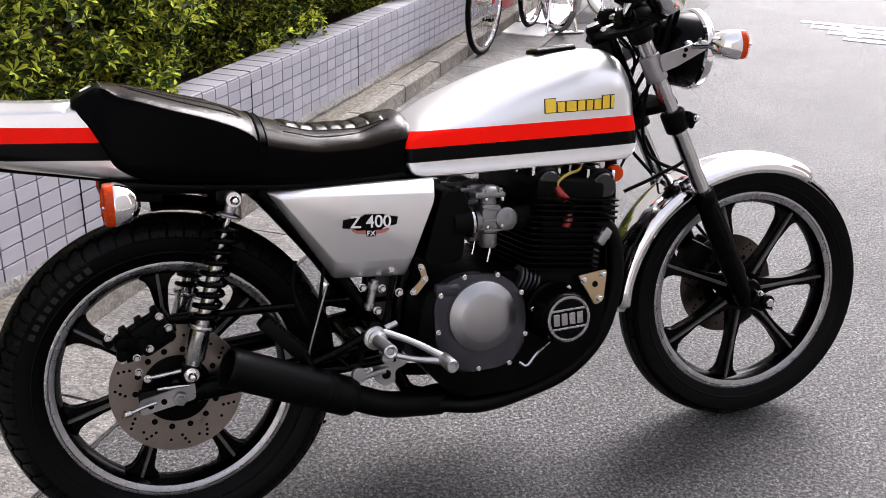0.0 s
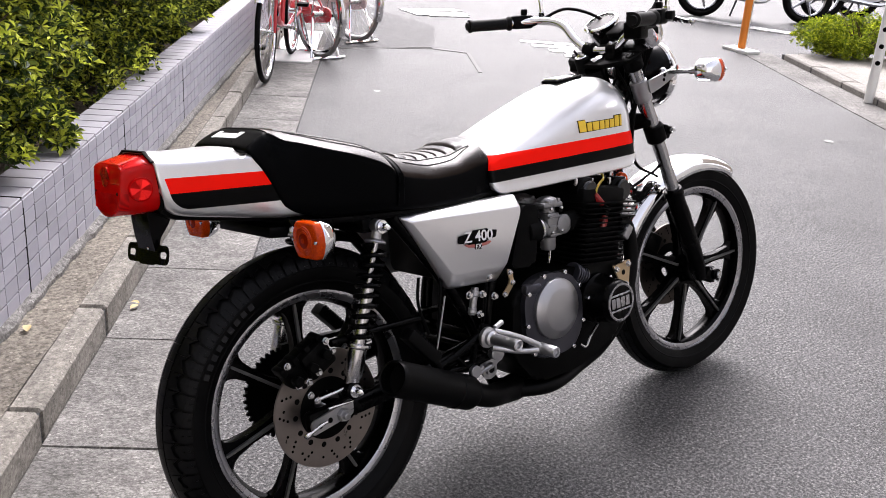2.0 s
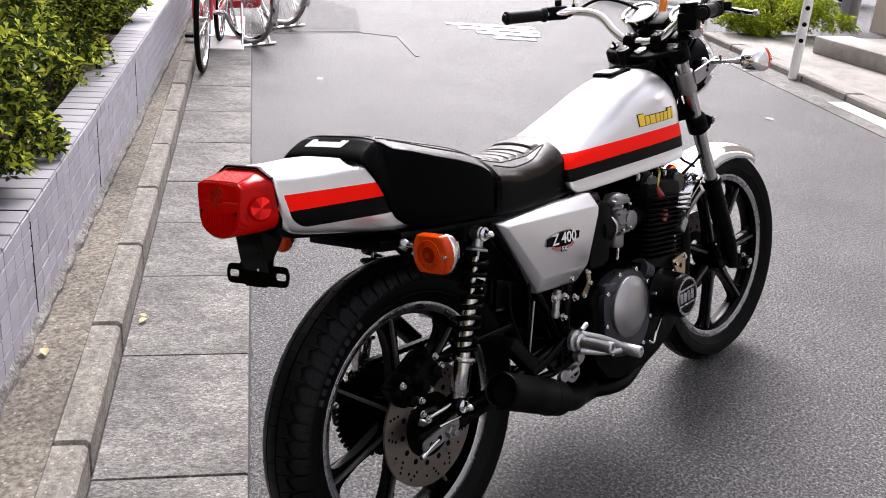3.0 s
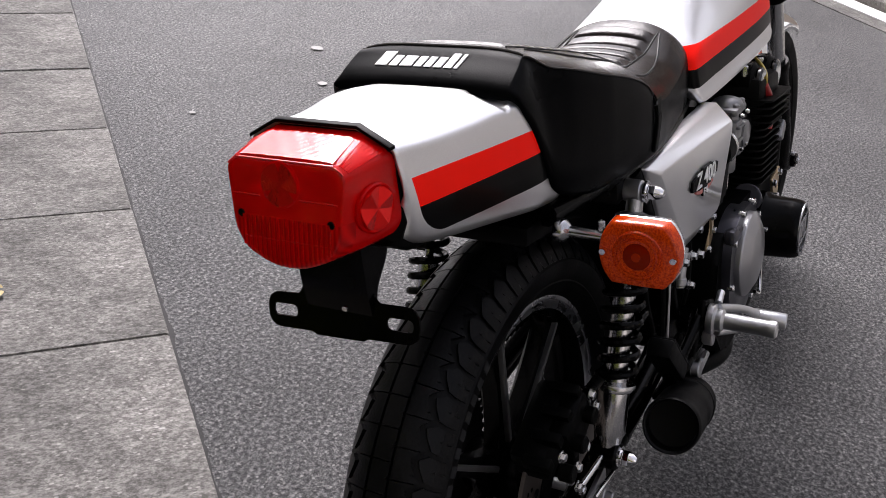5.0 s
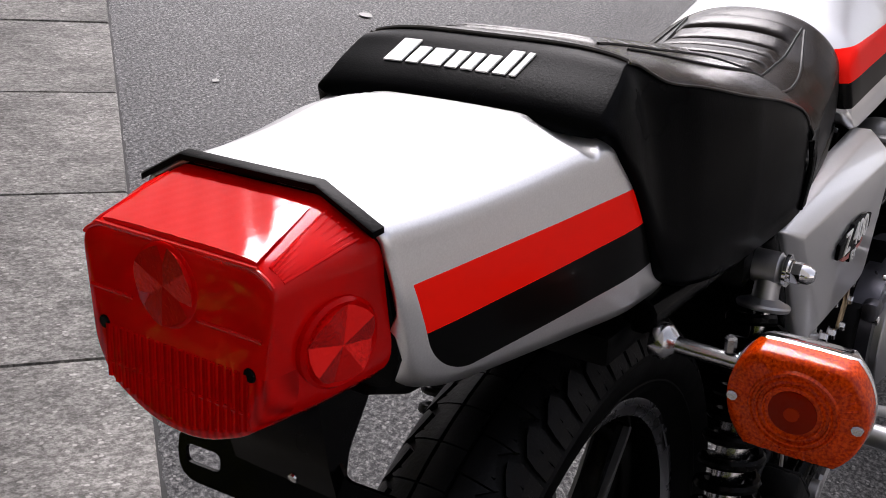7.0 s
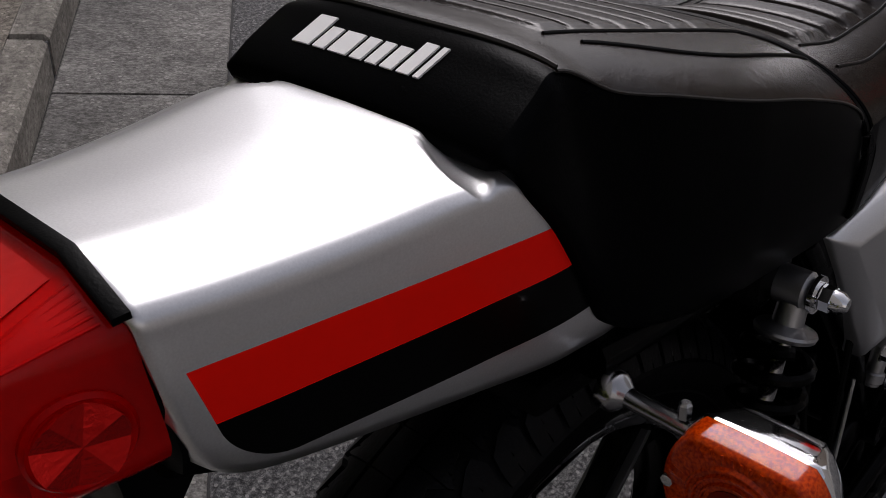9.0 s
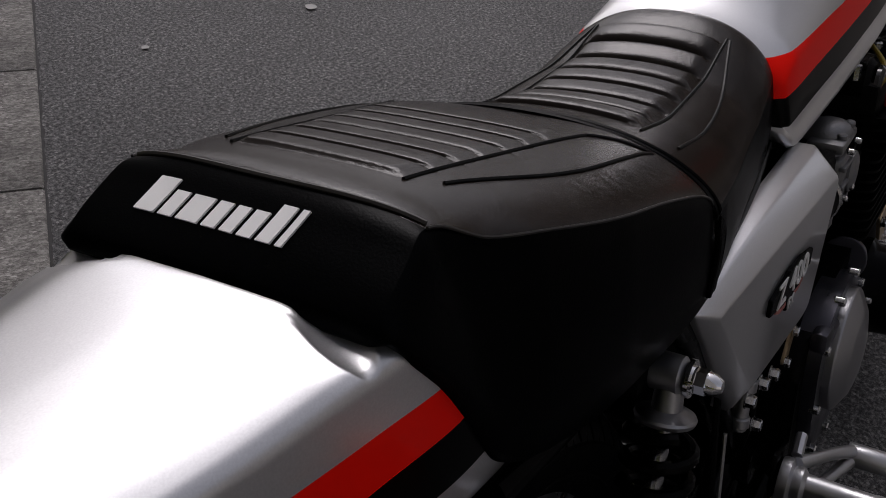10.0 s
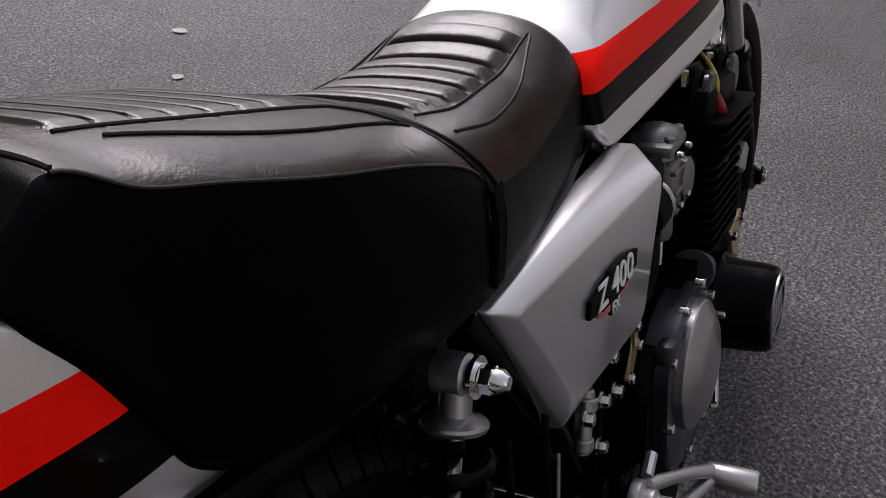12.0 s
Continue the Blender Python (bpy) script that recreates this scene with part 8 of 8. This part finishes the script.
def scooter(label, m, paint):
    """A parked small motorcycle seen from afar; rear wheel at the origin, heading along x."""
    s = thing("scooter", label, "scooter", m, "scooters at the crossing")
    for cx in (0.0, 1.22):
        w = new("wheel")
        w.parent = s
        bm = bmesh.new()
        lathe(bm, [(0.245 + 0.042 * math.cos(a), 0.045 * math.sin(a)) for a in np.linspace(0, 2 * math.pi, 14, endpoint=False)], (cx, 0, 0.285), (0, 1, 0), 40, True)
        part("tyre", bm, "tyre", w, "black tyre")
        bm = bmesh.new()
        lathe(bm, [(0.205, -0.03), (0.19, -0.02), (0.185, 0), (0.19, 0.02), (0.205, 0.03), (0.215, 0)], (cx, 0, 0.285), (0, 1, 0), 40, True)
        for k in range(5):
            a = 2 * math.pi * k / 5
            tube(bm, [(cx + 0.03 * math.cos(a), 0, 0.285 + 0.03 * math.sin(a)), (cx + 0.19 * math.cos(a), 0, 0.285 + 0.19 * math.sin(a))], [0.022, 0.012], 8)
        rod(bm, (cx, -0.06, 0.285), (cx, 0.06, 0.285), 0.04)
        part("rim", bm, "alloy", w, "cast silver rim")
        bm = bmesh.new()
        loft(bm, [[(cx + (0.31 + h) * math.cos(a), y, 0.285 + (0.31 + h) * math.sin(a)) for y, h in ((-0.055, -0.02), (-0.04, 0.008), (0, 0.016), (0.04, 0.008), (0.055, -0.02), (0.038, 0.002), (0, 0.01), (-0.038, 0.002))] for a in np.linspace(radians(40), radians(150), 16)])
        part("mudguard", bm, paint, s)
    bm = bmesh.new()
    prism(bm, rounded([(0.30, 0.26), (0.62, 0.24), (0.80, 0.34), (0.78, 0.52), (0.50, 0.56), (0.28, 0.46)], 0.05), -0.12, 0.12, 0.03)
    part("engine", bm, "cast", s, "grey engine block")
    bm = bmesh.new()
    prism(bm, rounded([(-0.28, 0.66), (0.10, 0.58), (0.52, 0.58), (0.86, 0.62), (0.92, 0.84), (0.60, 0.88), (0.42, 0.74), (-0.25, 0.78)], 0.06), -0.11, 0.11, 0.035)
    part("body", bm, paint, s)
    bm = bmesh.new()
    prism(bm, rounded([(-0.26, 0.77), (0.42, 0.73), (0.46, 0.80), (-0.20, 0.85)], 0.03), -0.12, 0.12, 0.025)
    part("seat", bm, "vinyl", s, "black seat")
    bm = bmesh.new()
    for y in (-0.08, 0.08):
        tube(bm, [(1.22, y, 0.285), (0.95, y, 0.92)], 0.019, 10)
    part("fork", bm, "chrome", s)
    bm = bmesh.new()
    tube(bm, [(0.74, 0.36, 1.02), (0.88, 0.26, 1.06), (0.94, 0, 0.96), (0.88, -0.26, 1.06), (0.74, -0.36, 1.02)], 0.012, 10)
    part("handlebar", bm, "chrome", s)
    bm = bmesh.new()
    lathe(bm, [(0, -0.08), (0.06, -0.06), (0.085, 0), (0.08, 0.03), (0, 0.04)], (1.04, 0, 0.86), (1, 0, 0), 24)
    part("headlamp", bm, paint, s)
    bm = bmesh.new()
    tube(bm, [(0.78, -0.13, 0.40), (0.70, -0.15, 0.22), (0.35, -0.16, 0.24), (-0.20, -0.17, 0.32)], [0.02, 0.022, 0.03, 0.045], 14)
    part("exhaust", bm, "chrome", s, "chrome exhaust")
    bm = bmesh.new()
    tube(bm, [(0.45, 0.10, 0.26), (0.42, 0.26, 0.02)], 0.012, 8)
    part("side_stand", bm, "darkpaint", s)
    return s


scooter("dark motorcycle parked across the crossing", pose(9.05, 6.95, 0, -6, 0, -44), "darkpaint")
scooter("pale motorcycle parked behind the clipped shrub", pose(10.55, 6.25, 0, -6, 0, -38), "palepaint")
scooter("dark scooter parked at the crossing", pose(11.2, 6.15, 0, -6, 0, -52), "darkpaint")
scooter("white motorcycle parked by the house", pose(11.9, 5.55, 0, -6, 0, -60), "white_pole")

# ---- road marks, seams, litter ----
def mark(points, name="road_marking", label="worn white painted road marking", material="paintline", z=0.004):
    bm = bmesh.new()
    vs = [[bm.verts.new((x, y, zz)) for x, y in points] for zz in (-0.01, z)]
    bm.faces.new(vs[1])
    n = len(points)
    for k in range(n):
        bm.faces.new((vs[0][k], vs[0][(k + 1) % n], vs[1][(k + 1) % n], vs[1][k]))
    return tagged(part(name, bm, material, None, label, smooth=False, kind="structure"), category="road marking")


def stroke(a, b, w, **kw):
    a, b = Vector(a), Vector(b)
    n = Vector((-(b - a).y, (b - a).x)).normalized() * w / 2
    return mark([tuple(a + n), tuple(a - n), tuple(b - n), tuple(b + n)], **kw)


lift = 0.003
for a, b, w in (((5.56, 6.42), (6.16, 5.88), 0.12), ((5.50, 6.22), (6.02, 5.72), 0.15), ((5.46, 5.98), (5.86, 5.60), 0.14), ((5.40, 5.74), (5.66, 5.49), 0.12), ((5.78, 6.16), (5.52, 5.76), 0.10), ((6.02, 5.92), (5.72, 5.60), 0.10),
                ((5.66, 8.22), (6.30, 8.10), 0.20), ((5.62, 8.02), (6.20, 7.86), 0.18), ((5.72, 7.90), (6.10, 7.72), 0.14), ((8.70, 6.85), (9.0, 5.5), 0.22)):
    lift += 0.0007
    stroke(a, b, w, z=lift, material="wornpaint")
M["sealant"] = make("pale_road_seam", (0.125, 0.123, 0.12), 0.9, bump=0.3, bump_scale=120, vary=0.2, vary_scale=20)
seam = [(3.42, 6.72), (3.92, 6.68), (4.50, 6.42), (4.66, 6.14), (4.20, 5.50)]
for a, b in zip(seam, seam[1:]):
    stroke(a, b, 0.028, name="road_seam", label="pale seam of an old road repair", material="sealant")
mark([(3.44, 6.75), (3.93, 6.71), (4.53, 6.45), (5.30, 7.30), (5.6, 9.5), (4.6, 9.9)], name="road_repair", label="repaired patch of slightly darker asphalt", material="patch", z=0.003)
M["dryleaf"] = make("dry_leaf", (0.36, 0.27, 0.11), 0.6, vary=0.25, vary_scale=80)
M["paper"] = make("paper_scrap", (0.22, 0.22, 0.21), 0.7, bump=0.3, bump_scale=90)
for k, (x, y, z, a, mat, ln) in enumerate(((0.343, 3.030, 0.016, 20, "dryleaf", 0.034), (-0.042, 2.884, 0.104, 70, "dryleaf", 0.040), (0.36, 3.06, 0.016, 120, "dryleaf", 0.03), (1.35, 5.05, 0.10, 40, "dryleaf", 0.04), (1.89, 3.29, 0.002, 200, "paper", 0.038), (1.39, 3.43, 0.002, 10, "paper", 0.022), (3.08, 5.31, 0.002, 60, "paper", 0.05), (4.82, 3.02, 0.002, 100, "paper", 0.06), (2.18, 3.52, 0.002, 100, "paper", 0.05))):
    bm = bmesh.new()
    w = ln * (0.30 if mat == "dryleaf" else 0.45)
    curl = 0.2 if mat == "dryleaf" else 0.03
    rows = []
    for t in np.linspace(0, 1, 7):
        h = w * math.sin(math.pi * min(1, t * 0.96 + 0.03)) ** 0.7
        c = (0.10 if mat == "dryleaf" else 0.02) * ln * math.sin(t * 3)
        rows.append([(ln * (t - 0.5), -h, 0.002 + c + h * curl), (ln * (t - 0.5), 0, 0.001 + c), (ln * (t - 0.5), h, 0.002 + c + h * curl * 1.2)])
    loft(bm, rows, closed=False)
    ob = part("dry_leaf" if mat == "dryleaf" else "paper_scrap", bm, mat, None, "curled yellow dry leaf on the ground" if mat == "dryleaf" else "small flattened white scrap on the asphalt")
    tagged(ob, category="leaf" if mat == "dryleaf" else "litter")
    ob.matrix_basis = pose(x, y, z, 0, 0, a)
